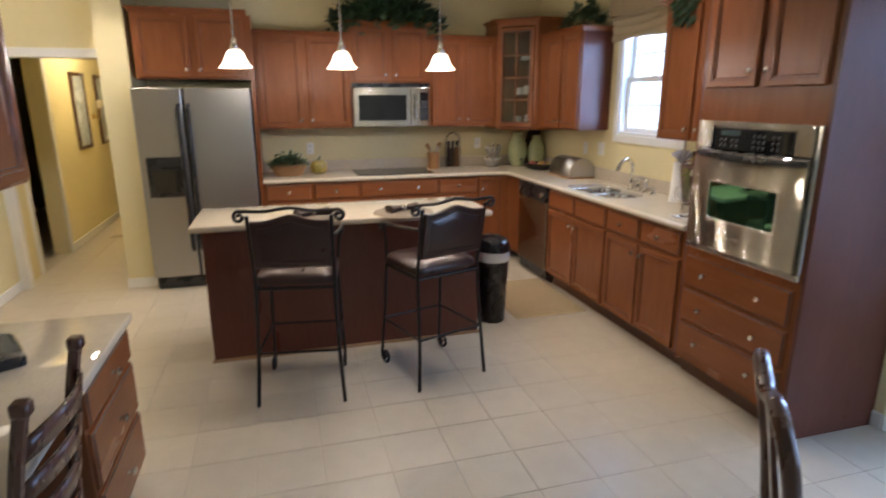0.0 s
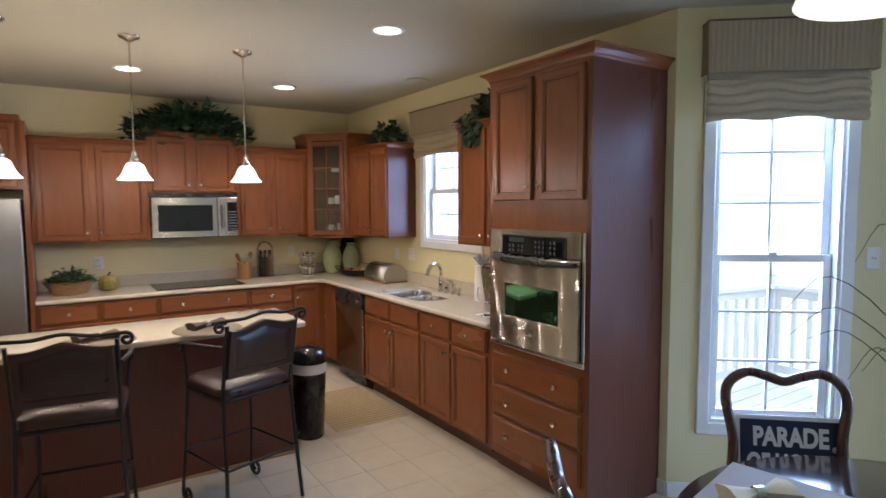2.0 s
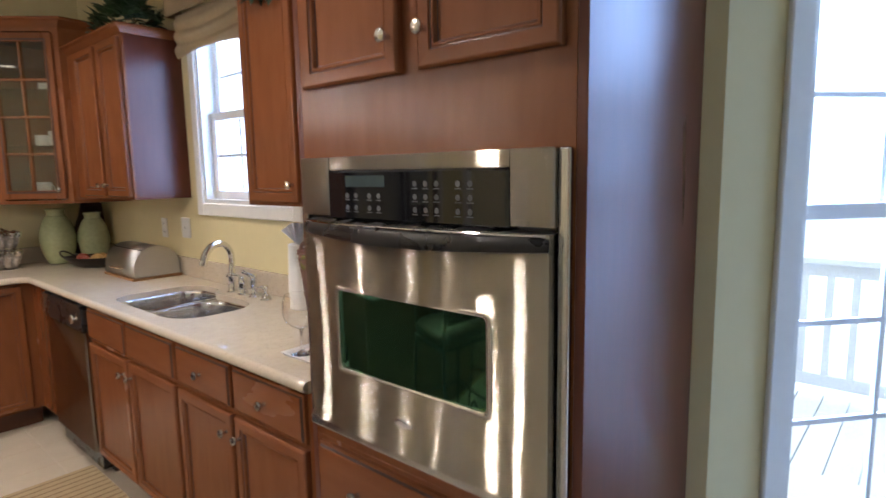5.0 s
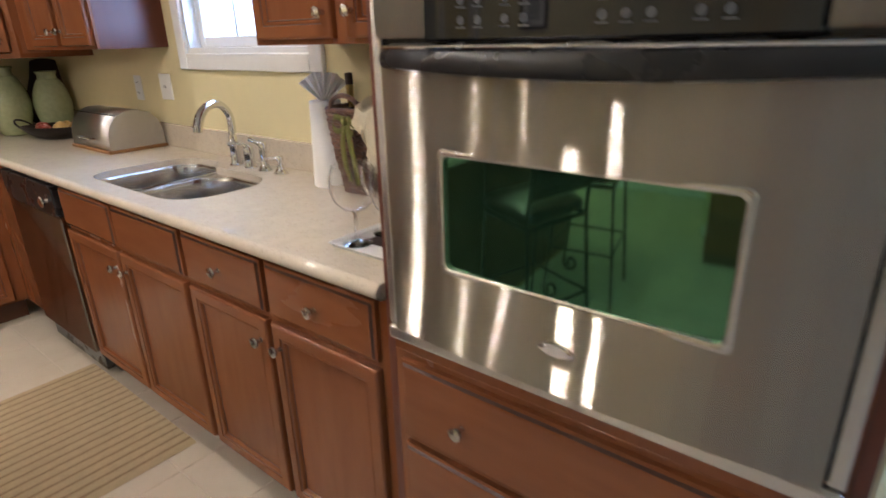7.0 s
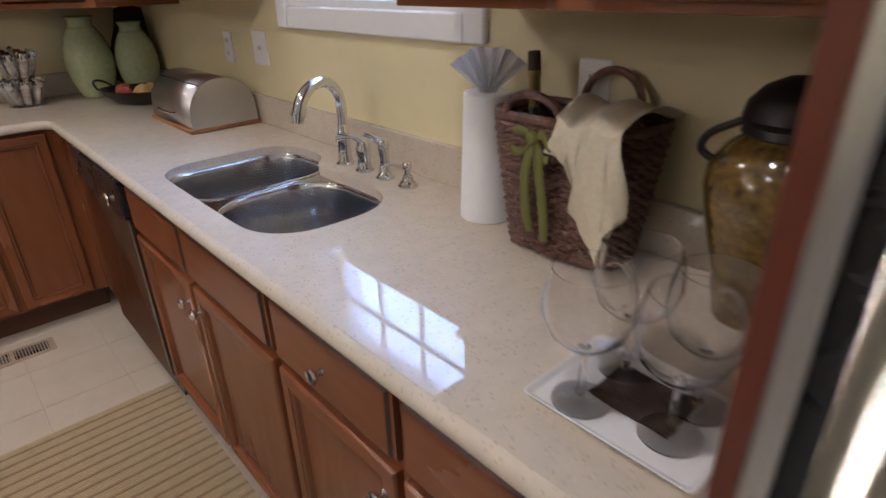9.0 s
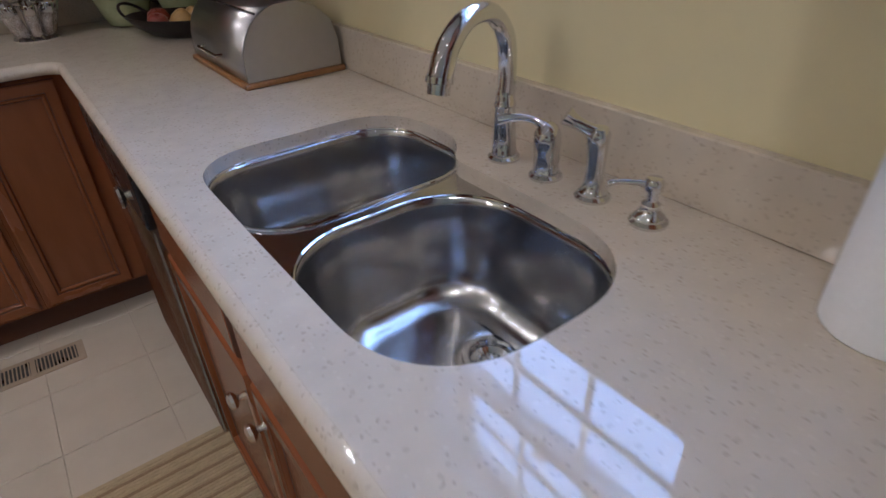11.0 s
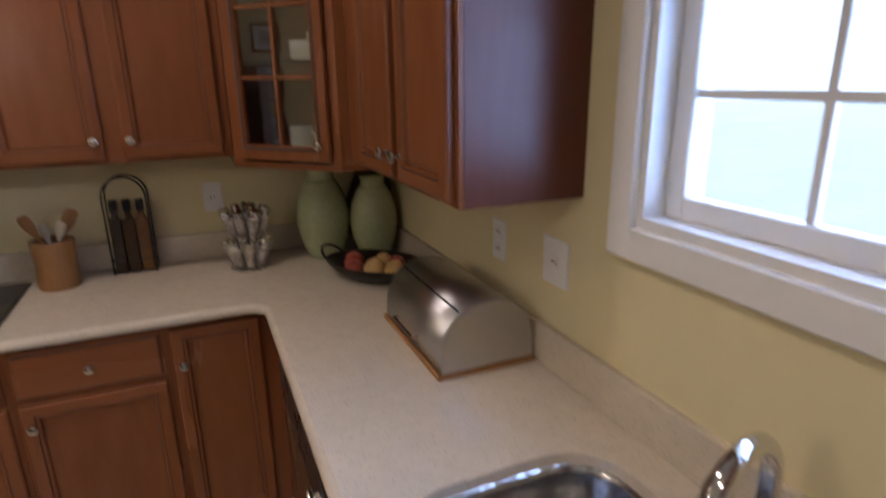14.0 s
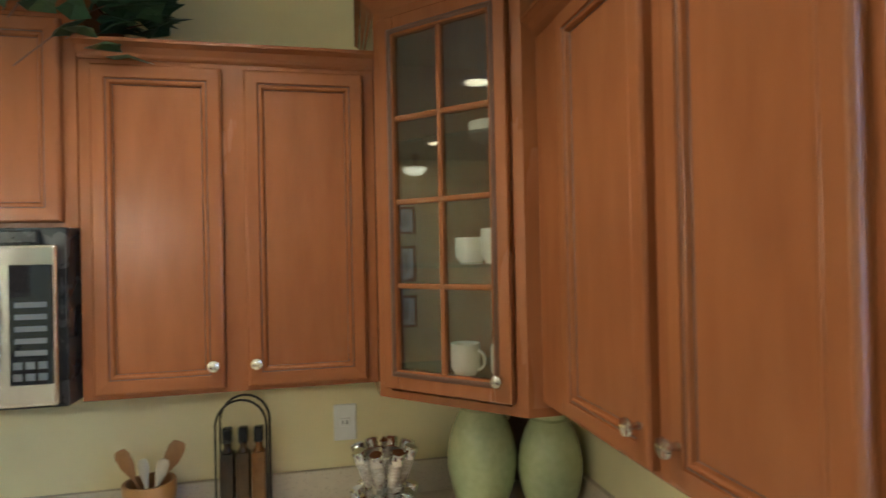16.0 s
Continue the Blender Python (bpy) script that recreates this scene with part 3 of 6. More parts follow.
def bow(x, z=1.1):
    """How far the door's face stands forward: a gentle belly with the slight buckles of thin sheet."""
    u = (x - 0.39) / 0.347
    p = 1.2 * math.sin(5.0 * (z - 0.84))
    return 0.040 + 0.015 * (1 - u * u) + 0.00006 * math.sin(57 * x + p) + 0.00003 * math.sin(101 * x + 1.3 - p)


bm = bmesh.new()
bx(bm, 0.06, ow - 0.06, 0.03, 0.5, 0.86, 1.48)
part("carcass", bm, BLACK, ov)
for b in ((0.0, 0.022, -0.016, 0.0, 0.842, 1.51), (ow - 0.022, ow, -0.016, 0.0, 0.842, 1.51)):
    bm = bmesh.new()
    bx(bm, *b, 0.004, 2)
    part("side_trim", bm, STEELH, ov, "steel flange beside the oven door")
bm = bmesh.new()
bx(bm, 0.0, ow, -0.022, 0.0, 0.808, 0.841, 0.008, 3)
part("bottom_trim", bm, STEELH, ov, "rounded steel sill under the oven door")
bm = bmesh.new()
bx(bm, 0.022, ow - 0.022, -0.004, 0.0, 0.842, 1.372)
part("door_gap", bm, BLACK, ov)
bm = bmesh.new()
bx(bm, 0.022, 0.128, -0.030, 0.0, 1.372, 1.51, 0.003)
bx(bm, 0.648, ow - 0.022, -0.030, 0.0, 1.372, 1.51, 0.003)
bx(bm, 0.128, 0.648, -0.026, 0.0, 1.478, 1.51, 0.002)
part("control_surround", bm, STEEL, ov)
bm = bmesh.new()
bx(bm, 0.1285, 0.6475, -0.031, 0.0, 1.366, 1.4775, 0.004)
pan = part("control_panel", bm, BLACKGLASS, ov, "black glass control panel with grey buttons")
BTN = mat("button_print", (0.085, 0.09, 0.095), 0.5, var=0.05)
bm = bmesh.new()
for gx, nx, nz in ((0.20, 2, 2), (0.275, 2, 2), (0.415, 3, 3), (0.53, 2, 3)):
    for i in range(nx):
        for k in range(nz):
            lathe(bm, [(0.0062, 0.0315), (0.0056, 0.0322)], (gx + i * 0.030, 0, 1.394 + k * 0.027), 12, "y", False, True)
            bx(bm, gx + i * 0.030 - 0.008, gx + i * 0.030 + 0.008, -0.0318, -0.031, 1.3835 + k * 0.027, 1.3855 + k * 0.027)
part("buttons", bm, BTN, pan)["kind"] = "stuff"
bm = bmesh.new()
bx(bm, 0.195, 0.325, -0.0320, -0.031, 1.441, 1.466, 0.001)
part("display", bm, mat("dim_display", (0.05, 0.075, 0.08), 0.2, var=0.1), pan)
# door: a bowed steel sheet round the window
outer = (0.044, 0.737, 0.846, 1.362)
win = (0.170, 0.613, 1.006, 1.203)
bm = bmesh.new()


def sheet(bm, x0, x1, z0, z1, n):
    xs = [x0 + (x1 - x0) * i / n for i in range(n + 1)]
    zs = [z0] + ([z0 + 0.006] if z0 == outer[2] else []) + [z0 + 0.006 + (z1 - z0 - 0.006) * k / 8 for k in range(1, 9)]
    loops(bm, [[(x, -bow(x, z) + (0.006 if z == outer[2] else 0.0), z) for x in xs] for z in zs], closed=False)


sheet(bm, outer[0], outer[1], outer[2], win[2], 150)
sheet(bm, outer[0], outer[1], win[3], outer[3], 150)
sheet(bm, outer[0], win[0], win[2], win[3], 27)
sheet(bm, win[1], outer[1], win[2], win[3], 27)
for x in (outer[0], outer[1]):
    v = [bm.verts.new(p) for p in ((x, -bow(x), outer[2] + 0.006), (x, -bow(x), outer[3]), (x, -0.004, outer[3]), (x, -0.004, outer[2]), (x, -bow(x) + 0.006, outer[2]))]
    bm.faces.new(v)
od = part("oven_door", bm, STEEL, ov, "brushed stainless steel oven door", smooth=True)
bm = bmesh.new()
rings = []
for g, d in ((0.007, 0.0005), (0.005, 0.0025), (0.001, 0.003), (-0.004, 0.0005), (-0.006, -0.012)):
    rings.append([(x, -bow(x) - d, z) for x, z in rrect(win[0] - g, win[1] + g, win[2] - g, win[3] + g, 0.012)])
loops(bm, rings)
part("window_frame", bm, STEELH, od, smooth=True)
bm = bmesh.new()
xs = [win[0] - 0.003 + (win[1] - win[0] + 0.006) * i / 20 for i in range(21)]
loops(bm, [[(x, -bow(x) + 0.006, z) for x in xs] for z in (win[2] - 0.003, win[3] + 0.003)], closed=False)
part("oven_window", bm, OVENG, od, "dark green-tinted mirror-like oven window", smooth=True)
# lipped black grip that bellies forward along the door's top
bm = bmesh.new()
n = 24
rings = []
for i in range(n + 1):
    u = i / n
    x = outer[0] + (outer[1] - outer[0]) * u
    b = bow(x) + 0.002 + 0.030 * math.sin(math.pi * u) ** 0.7
    low = 1.328 - 0.012 * math.sin(math.pi * u)
    rings.append([(x, -bow(x) + 0.002, low), (x, -b, low + 0.004), (x, -b - 0.003, low + 0.014), (x, -b + 0.002, 1.353), (x, -b + 0.012, 1.360), (x, -0.01, 1.364)])
loops(bm, rings, False, False, closed=False)
part("handle", bm, BLACK, od, "bowed black handle", smooth=True)
bm = bmesh.new()
tube(bm, [(outer[0] + (outer[1] - outer[0]) * i / n, -bow(outer[0] + (outer[1] - outer[0]) * i / n) - 0.030 * math.sin(math.pi * i / n) ** 0.7 + 0.004, 1.359) for i in range(n + 1)], 0.0028, 8)
part("handle_trim", bm, CHROME, od, smooth=True)
bm = bmesh.new()
lathe(bm, [(0.030, 0.0), (0.030, 0.003), (0.025, 0.005)], (0, 0, 0), 24, "y", False, True)
bmesh.ops.transform(bm, matrix=Matrix.Translation((0.388, -bow(0.388), 0.930)) @ Matrix.Diagonal((1, 1, 0.36, 1)), verts=bm.verts[:])
part("badge", bm, CHROME, od, "small oval metal badge", smooth=True)

# ---- worktop with sink ----


BOWLS = [(3.785, 4.205, 6.05, 6.345, 0.105), (3.785, 4.14, 5.635, 6.012, 0.13)]


def inside(x, y, g):
    for x0, x1, y0, y1, r in BOWLS:
        dx, dy = max(x0 + r - x, x - x1 + r, 0), max(y0 + r - y, y - y1 + r, 0)
        if math.hypot(dx, dy) <= r + g:
            return True
    return 3.785 - g < x < 4.145 and 5.82 < y < 6.2


def cutout(g):
    pts = []
    for i in range(120):
        a = 2 * math.pi * i / 120
        r = 0.02
        while inside(3.965 + r * math.cos(a), 6.02 + r * math.sin(a), g):
            r += 0.001
        pts.append((3.965 + r * math.cos(a), 6.02 + r * math.sin(a)))
    for _ in range(3):
        pts = [((pts[i - 1][0] + 2 * p[0] + pts[(i + 1) % 120][0]) / 4, (pts[i - 1][1] + 2 * p[1] + pts[(i + 1) % 120][1]) / 4) for i, p in enumerate(pts)]
    return pts


CF, CN, CT = 3.715, 7.412, 0.914
corner = [(CF - 0.075 + 0.075 * math.sin(radians(a)), CN - 0.075 + 0.075 * math.cos(radians(a))) for a in range(0, 91, 15)]
front = [(1.335, CN)] + corner + [(CF, 4.707)]


def filled(bm, outlines, z):
    eds = []
    for o in outlines:
        vs = [bm.verts.new((x, y, z)) for x, y in o]
        eds += [bm.edges.new((vs[i], vs[(i + 1) % len(vs)])) for i in range(len(vs))]
    return bmesh.ops.triangle_fill(bm, use_beauty=True, use_dissolve=False, edges=eds)


bm = bmesh.new()
outline = front + [(EX, 4.707), (EX, NY), (1.335, NY)]
filled(bm, [outline, cutout(0.004)], CT)
r = bmesh.ops.extrude_face_region(bm, geom=bm.faces[:])
bmesh.ops.translate(bm, vec=(0, 0, -0.036), verts=[v for v in r["geom"] if isinstance(v, bmesh.types.BMVert)])
wt = tagged(part("worktop", bm, QUARTZ), "beige speckled quartz worktop round the kitchen corner", "worktop")
# rounded nosing along the front
bm = bmesh.new()
rings = []
for i, (x, y) in enumerate(front):
    a, b = Vector(front[max(i - 1, 0)]), Vector(front[min(i + 1, len(front) - 1)])
    t = (b - a).normalized()
    nx, ny = t.y, -t.x
    rings.append([(x + nx * 0.018 * math.cos(radians(q)), y + ny * 0.018 * math.cos(radians(q)), CT - 0.0185 + 0.0180 * math.sin(radians(q))) for q in range(90, -91, -20)])
loops(bm, rings, False, False, closed=False)
part("nosing", bm, QUARTZ, wt, smooth=True)
bm = bmesh.new()
bx(bm, EX - 0.02, EX, 4.707, NY - 0.02, CT, 1.018, 0.002)
part("backsplash", bm, QUARTZ, wt)
bm = bmesh.new()
bx(bm, 1.335, EX, NY - 0.02, NY, CT, 1.018, 0.002)
part("backsplash", bm, QUARTZ, wt)

sk = thing("kitchen_sink", "double-bowl stainless steel sink set under the worktop", "sink", pose(0, 0, 0))
bm = bmesh.new()
zr = 0.884
fo = cutout(0.012)
filled(bm, [fo] + [rrect(*b) for b in BOWLS], zr)
part("flange", bm, SINK, sk)
for bi, (x0, x1, y0, y1, r0) in enumerate(BOWLS):
    bm = bmesh.new()
    rings = []
    steps = [(-0.004, zr + 0.0005), (0.0, zr + 0.0005), (0.003, zr - 0.003), (0.005, zr - 0.012), (0.010, zr - 0.06), (0.014, zr - 0.11)]
    steps += [(0.014 + 0.058 * (1 - math.cos(radians(a))), zr - 0.128 - 0.056 * math.sin(radians(a))) for a in range(0, 91, 10)]
    for inset, z in steps:
        rings.append([(x, y, z) for x, y in rrect(x0 + inset, x1 - inset, y0 + inset, y1 - inset, max(0.045, r0 - inset * 0.8), 10)])
    mx, my = (x0 + x1) / 2 + 0.072, (y0 + y1) / 2 - 0.002
    m8 = len(rings[0])
    for rad, dz in ((0.062, 0.188), (0.050, 0.1895), (0.045, 0.192)):
        rings.append([(mx + rad * math.cos(2 * math.pi * (i + 0.5) / m8), my + rad * math.sin(2 * math.pi * (i + 0.5) / m8), zr - dz) for i in range(m8)])
    loops(bm, rings)
    bw = part("bowl", bm, SINK, sk, smooth=True)
    bm = bmesh.new()
    tube(bm, [(x, y, zr + 0.0015) for x, y in rrect(x0 - 0.002, x1 + 0.002, y0 - 0.002, y1 + 0.002, r0, 12)], 0.0032, 8, True)
    part("rim", bm, CHROME, bw, "polished rolled rim", smooth=True)
    bm = bmesh.new()
    lathe(bm, [(0.046, 0.0), (0.044, 0.003), (0.036, 0.003), (0.032, -0.010), (0.022, -0.016), (0.021, -0.012), (0.007, -0.010), (0.006, 0.0), (0.001, 0.002)], (mx, my, zr - 0.192), 24, "z", False, True)
    st = part("strainer", bm, CHROME, bw, "chrome basket strainer", smooth=True)
    bm = bmesh.new()
    for i in range(12):
        a = 2 * math.pi * i / 12
        lathe(bm, [(0.0028, 0.0), (0.0025, 0.0008)], (mx + 0.0165 * math.cos(a), my + 0.0165 * math.sin(a), zr - 0.2038), 8, "z", False, True)
    part("strainer_holes", bm, BLACK, bw)["kind"] = "stuff"

# faucet set
fa = thing("faucet", "chrome gooseneck kitchen faucet behind the sink", "faucet", pose(4.212, 5.995, CT))
bm = bmesh.new()
lathe(bm, [(0.0275, 0), (0.0275, 0.004), (0.0225, 0.008), (0.0225, 0.012), (0.0205, 0.016), (0.0185, 0.045), (0.0168, 0.088), (0.0182, 0.090), (0.0182, 0.095), (0.0160, 0.098), (0.0150, 0.12)], (0, 0, 0), 20, "z", True, True)
part("base", bm, CHROME, fa, smooth=True)
bm = bmesh.new()
sp = [(0, 0, 0.10), (0.003, 0.0, 0.16), (-0.006, -0.002, 0.205), (-0.04, -0.008, 0.238), (-0.09, -0.018, 0.238), (-0.13, -0.026, 0.21), (-0.15, -0.03, 0.17)]
cp = curve_pts(sp, 6)
tube(bm, cp, [0.0148 + 0.004 * max(0, (i - len(cp) * 0.6) / (len(cp) * 0.4)) for i in range(len(cp))], 14)
part("spout", bm, CHROME, fa, smooth=True)
bm = bmesh.new()
tube(bm, [(-0.1495, -0.0298, 0.173), (-0.1515, -0.0303, 0.165), (-0.1515, -0.0303, 0.164), (-0.1545, -0.0312, 0.150)], [0.0198, 0.0198, 0.0165, 0.0160], 16)
part("aerator", bm, CHROME, fa, smooth=True)


def tap(y, kind, label):
    t = thing("sink_fitting", label, "faucet part", pose(4.212, y, CT), "sink fittings")
    foot_ = [(0.0265, 0), (0.0265, 0.004), (0.0215, 0.008), (0.0215, 0.011)]
    shape = {"handle": [(0.020, 0.014), (0.0195, 0.040), (0.0205, 0.046), (0.0215, 0.058), (0.0205, 0.072), (0.015, 0.084), (0.007, 0.089), (0.001, 0.090)],
             "spray": [(0.0175, 0.016), (0.0145, 0.024), (0.0130, 0.045), (0.0150, 0.080), (0.0165, 0.098), (0.0125, 0.107), (0.001, 0.109)],
             "soap": [(0.0160, 0.016), (0.0125, 0.026), (0.0130, 0.029), (0.0075, 0.034), (0.0070, 0.046), (0.0120, 0.049), (0.0125, 0.062), (0.010, 0.066), (0.001, 0.067)]}
    bm = bmesh.new()
    lathe(bm, foot_ + shape[kind], (0, 0, 0), 20, "z", True, True)
    part("stem", bm, CHROME, t, smooth=True)
    bm = bmesh.new()
    if kind == "handle":
        tube(bm, curve_pts([(-0.004, 0.004, 0.083), (-0.014, 0.018, 0.092), (-0.030, 0.038, 0.094), (-0.048, 0.058, 0.090)], 5), [0.0095 - 0.0035 * math.sin(math.pi * i / 15) for i in range(16)], 10)
    elif kind == "spray":
        tube(bm, curve_pts([(0, 0, 0.096), (-0.010, 0.012, 0.104), (-0.022, 0.026, 0.114), (-0.030, 0.036, 0.122)], 5), [0.0135 - 0.0045 * math.sin(math.pi * i / 15) for i in range(16)], 14)
    else:
        tube(bm, curve_pts([(0, 0, 0.057), (-0.014, 0.018, 0.058), (-0.030, 0.036, 0.057), (-0.037, 0.044, 0.053)], 5), 0.0042, 10)
    part("lever" if kind == "handle" else "head" if kind == "spray" else "nozzle", bm, CHROME, t, smooth=True)


tap(5.898, "handle", "chrome faucet lever handle on the worktop")
tap(5.803, "spray", "chrome side sprayer on the worktop")
tap(5.706, "soap", "chrome soap dispenser on the worktop")

# cooktop
ck = thing("cooktop", "black glass electric cooktop set in the worktop", "cooktop", pose(2.20, 7.47, CT))
bm = bmesh.new()
bx(bm, 0, 0.76, 0, 0.47, 0.0005, 0.008, 0.003)
part("glass_top", bm, BLACKGLASS, ck)
for cx, cy, cr in ((0.19, 0.13, 0.09), (0.19, 0.34, 0.075), (0.56, 0.13, 0.075), (0.56, 0.34, 0.10)):
    bm = bmesh.new()
    lathe(bm, [(cr, 0.0083), (cr - 0.003, 0.0086)], (cx, cy, 0), 36)
    part("burner_ring", bm, BTN, ck)

# microwave
mw = thing("microwave", "stainless steel microwave mounted above the cooktop", "microwave", pose(2.203, 7.64, 0))
bm = bmesh.new()
bx(bm, 0, 0.754, 0.0, NY - 7.64, 1.36, 1.775, 0.002)
part("case", bm, BLACK, mw)
bm = bmesh.new()
bx(bm, 0, 0.56, -0.03, 0, 1.37, 1.735, 0.006, 2)
md = part("door", bm, STEELH, mw)
bm = bmesh.new()
face_loops(bm, 0.05, 0.515, 1.425, 1.665, [(0, 0.030), (0, 0.033), (0.01, 0.033)], 0)
part("door_window", bm, BLACKGLASS, md)
bm = bmesh.new()
bx(bm, 0.562, 0.742, -0.03, 0, 1.37, 1.735, 0.006, 2)
mp_ = part("control_side", bm, STEELH, mw)
bm = bmesh.new()
bx(bm, 0.648, 0.735, -0.034, -0.029, 1.42, 1.69, 0.002)
mq = part("keypad", bm, BLACKGLASS, mp_)
bm = bmesh.new()
for k in range(2):
    for i in range(3):
        bx(bm, 0.656 + i * 0.025, 0.674 + i * 0.025, -0.0352, -0.034, 1.430 + k * 0.026, 1.446 + k * 0.026)
for k in range(5):
    bx(bm, 0.660, 0.724, -0.0352, -0.034, 1.486 + k * 0.027, 1.498 + k * 0.027)
part("keys", bm, BTN, mq)["kind"] = "stuff"
bm = bmesh.new()
tube(bm, [(0.603, -0.03, 1.45), (0.603, -0.062, 1.455), (0.603, -0.065, 1.49), (0.603, -0.065, 1.63), (0.603, -0.062, 1.665), (0.603, -0.03, 1.67)], 0.011, 10)
part("handle", bm, STEEL, mw, smooth=True)
bm = bmesh.new()
bx(bm, 0.05, 0.70, -0.018, -0.001, 1.738, 1.768, 0.003)
part("vent_grille", bm, BLACK, mw)

# refrigerator
fr = thing("refrigerator", "stainless steel side-by-side refrigerator with an ice dispenser", "refrigerator", pose(0.372, 7.25, 0))
bm = bmesh.new()
bx(bm, 0.01, 0.905, 0.055, 0.74, 0.02, 1.715)
part("case", bm, BLACK, fr)
GREYST = mat("dull_steel", (0.40, 0.395, 0.385), 0.33, 0.9, var=0.04, scale=4, stretch=(60, 60, 0.5))
bm = bmesh.new()
bx(bm, 0, 0.375, 0, 0.05, 0.115, 1.72, 0.010, 2)
d1 = part("freezer_door", bm, GREYST, fr)
bm = bmesh.new()
bx(bm, 0.39, 0.915, 0, 0.05, 0.115, 1.72, 0.010, 2)
d2 = part("fridge_door", bm, GREYST, fr)
bm = bmesh.new()
bx(bm, 0.05, 0.32, -0.004, 0.01, 0.82, 1.16, 0.004)
dp = part("dispenser", bm, BLACK, d1, "black water and ice dispenser")
bm = bmesh.new()
bx(bm, 0.08, 0.29, -0.006, -0.003, 0.86, 1.06, 0.002)
part("dispenser_well", bm, BLACKGLASS, dp)
for x in (0.345, 0.42):
    bm = bmesh.new()
    tube(bm, [(x, 0.0, 0.35), (x, -0.045, 0.38), (x, -0.05, 0.6), (x, -0.05, 1.3), (x, -0.045, 1.55), (x, 0.0, 1.58)], 0.017, 10)
    part("handle", bm, BLACK, d1 if x < 0.38 else d2, "tall black handle", smooth=True)
bm = bmesh.new()
bx(bm, 0.02, 0.90, 0.03, 0.06, 0.01, 0.105, 0.004)
part("grille", bm, BLACK, fr)

# dishwasher
dw = thing("dishwasher", "stainless steel dishwasher with a black control strip", "dishwasher", pose(FX, 7.085, 0, 0, 0, -90))
bm = bmesh.new()
bx(bm, 0.01, 0.595, 0.0, 0.55, 0.03, 0.865)
part("case", bm, BLACK, dw)
bm = bmesh.new()
bx(bm, 0.006, 0.60, -0.03, 0.0, 0.13, 0.735, 0.006, 2)
part("door", bm, STEEL, dw)
bm = bmesh.new()
bx(bm, 0.006, 0.60, -0.035, 0.0, 0.74, 0.868, 0.006, 2)
q = part("control_strip", bm, BLACK, dw)
knob(q, 0.53, -0.033, 0.80, 1.6)
bm = bmesh.new()
bx(bm, 0.006, 0.60, 0.05, 0.07, 0.0, 0.12)
part("kick_plate", bm, BLACK, dw)

# island
il = thing("kitchen_island", "cherry-panelled kitchen island with a pale worktop", "kitchen island", pose(1.0, 5.60, 0))
# body in the darkened cherry, which carries the island's shade as colour
bm = bmesh.new()
bx(bm, 0, 1.765, 0, 0.44, 0.0, 0.875, 0.002)
part("body", bm, SHADEDWOOD, il)
bm = bmesh.new()
bx(bm, -0.012, 1.777, -0.012, 0, 0.0, 0.020, 0.003)
bx(bm, 1.765, 1.777, 0.0, 0.44, 0.0, 0.020, 0.003)
part("shoe_moulding", bm, mat("pale_moulding", (0.34, 0.20, 0.10), 0.4, var=0.1, scale=6), il, "paler shoe moulding")
bm = bmesh.new()
bx(bm, -0.05, 1.81, -0.15, 0.47, 0.875, 0.914, 0.014, 4)
part("top", bm, QUARTZ, il, smooth=True)

# ---- windows ----


def sash(parent, x0, x1, z0, z1, y, cols, rows, name):
    bm = bmesh.new()
    w = 0.042
    for b in ((x0, x0 + w, z0, z1), (x1 - w, x1, z0, z1), (x0 + w, x1 - w, z0, z0 + w), (x0 + w, x1 - w, z1 - w, z1)):
        bx(bm, b[0], b[1], y, y + 0.03, b[2], b[3], 0.003)
    s = part(name, bm, WHITE, parent)
    gx0, gx1, gz0, gz1 = x0 + w, x1 - w, z0 + w, z1 - w
    for i in range(1, cols):
        bm = bmesh.new()
        xx = gx0 + (gx1 - gx0) * i / cols
        bx(bm, xx - 0.008, xx + 0.008, y + 0.008, y + 0.022, gz0, gz1, 0.002)
        part("muntin", bm, WHITE, s)
    for k in range(1, rows):
        bm = bmesh.new()
        zz = gz0 + (gz1 - gz0) * k / rows
        bx(bm, gx0, gx1, y + 0.0085, y + 0.0215, zz - 0.008, zz + 0.008, 0.002)
        part("muntin", bm, WHITE, s)
    bm = bmesh.new()
    bx(bm, gx0, gx1, y + 0.013, y + 0.017, gz0, gz1)
    g = part("pane", bm, PANE, s)
    g.visible_shadow = False
    return s


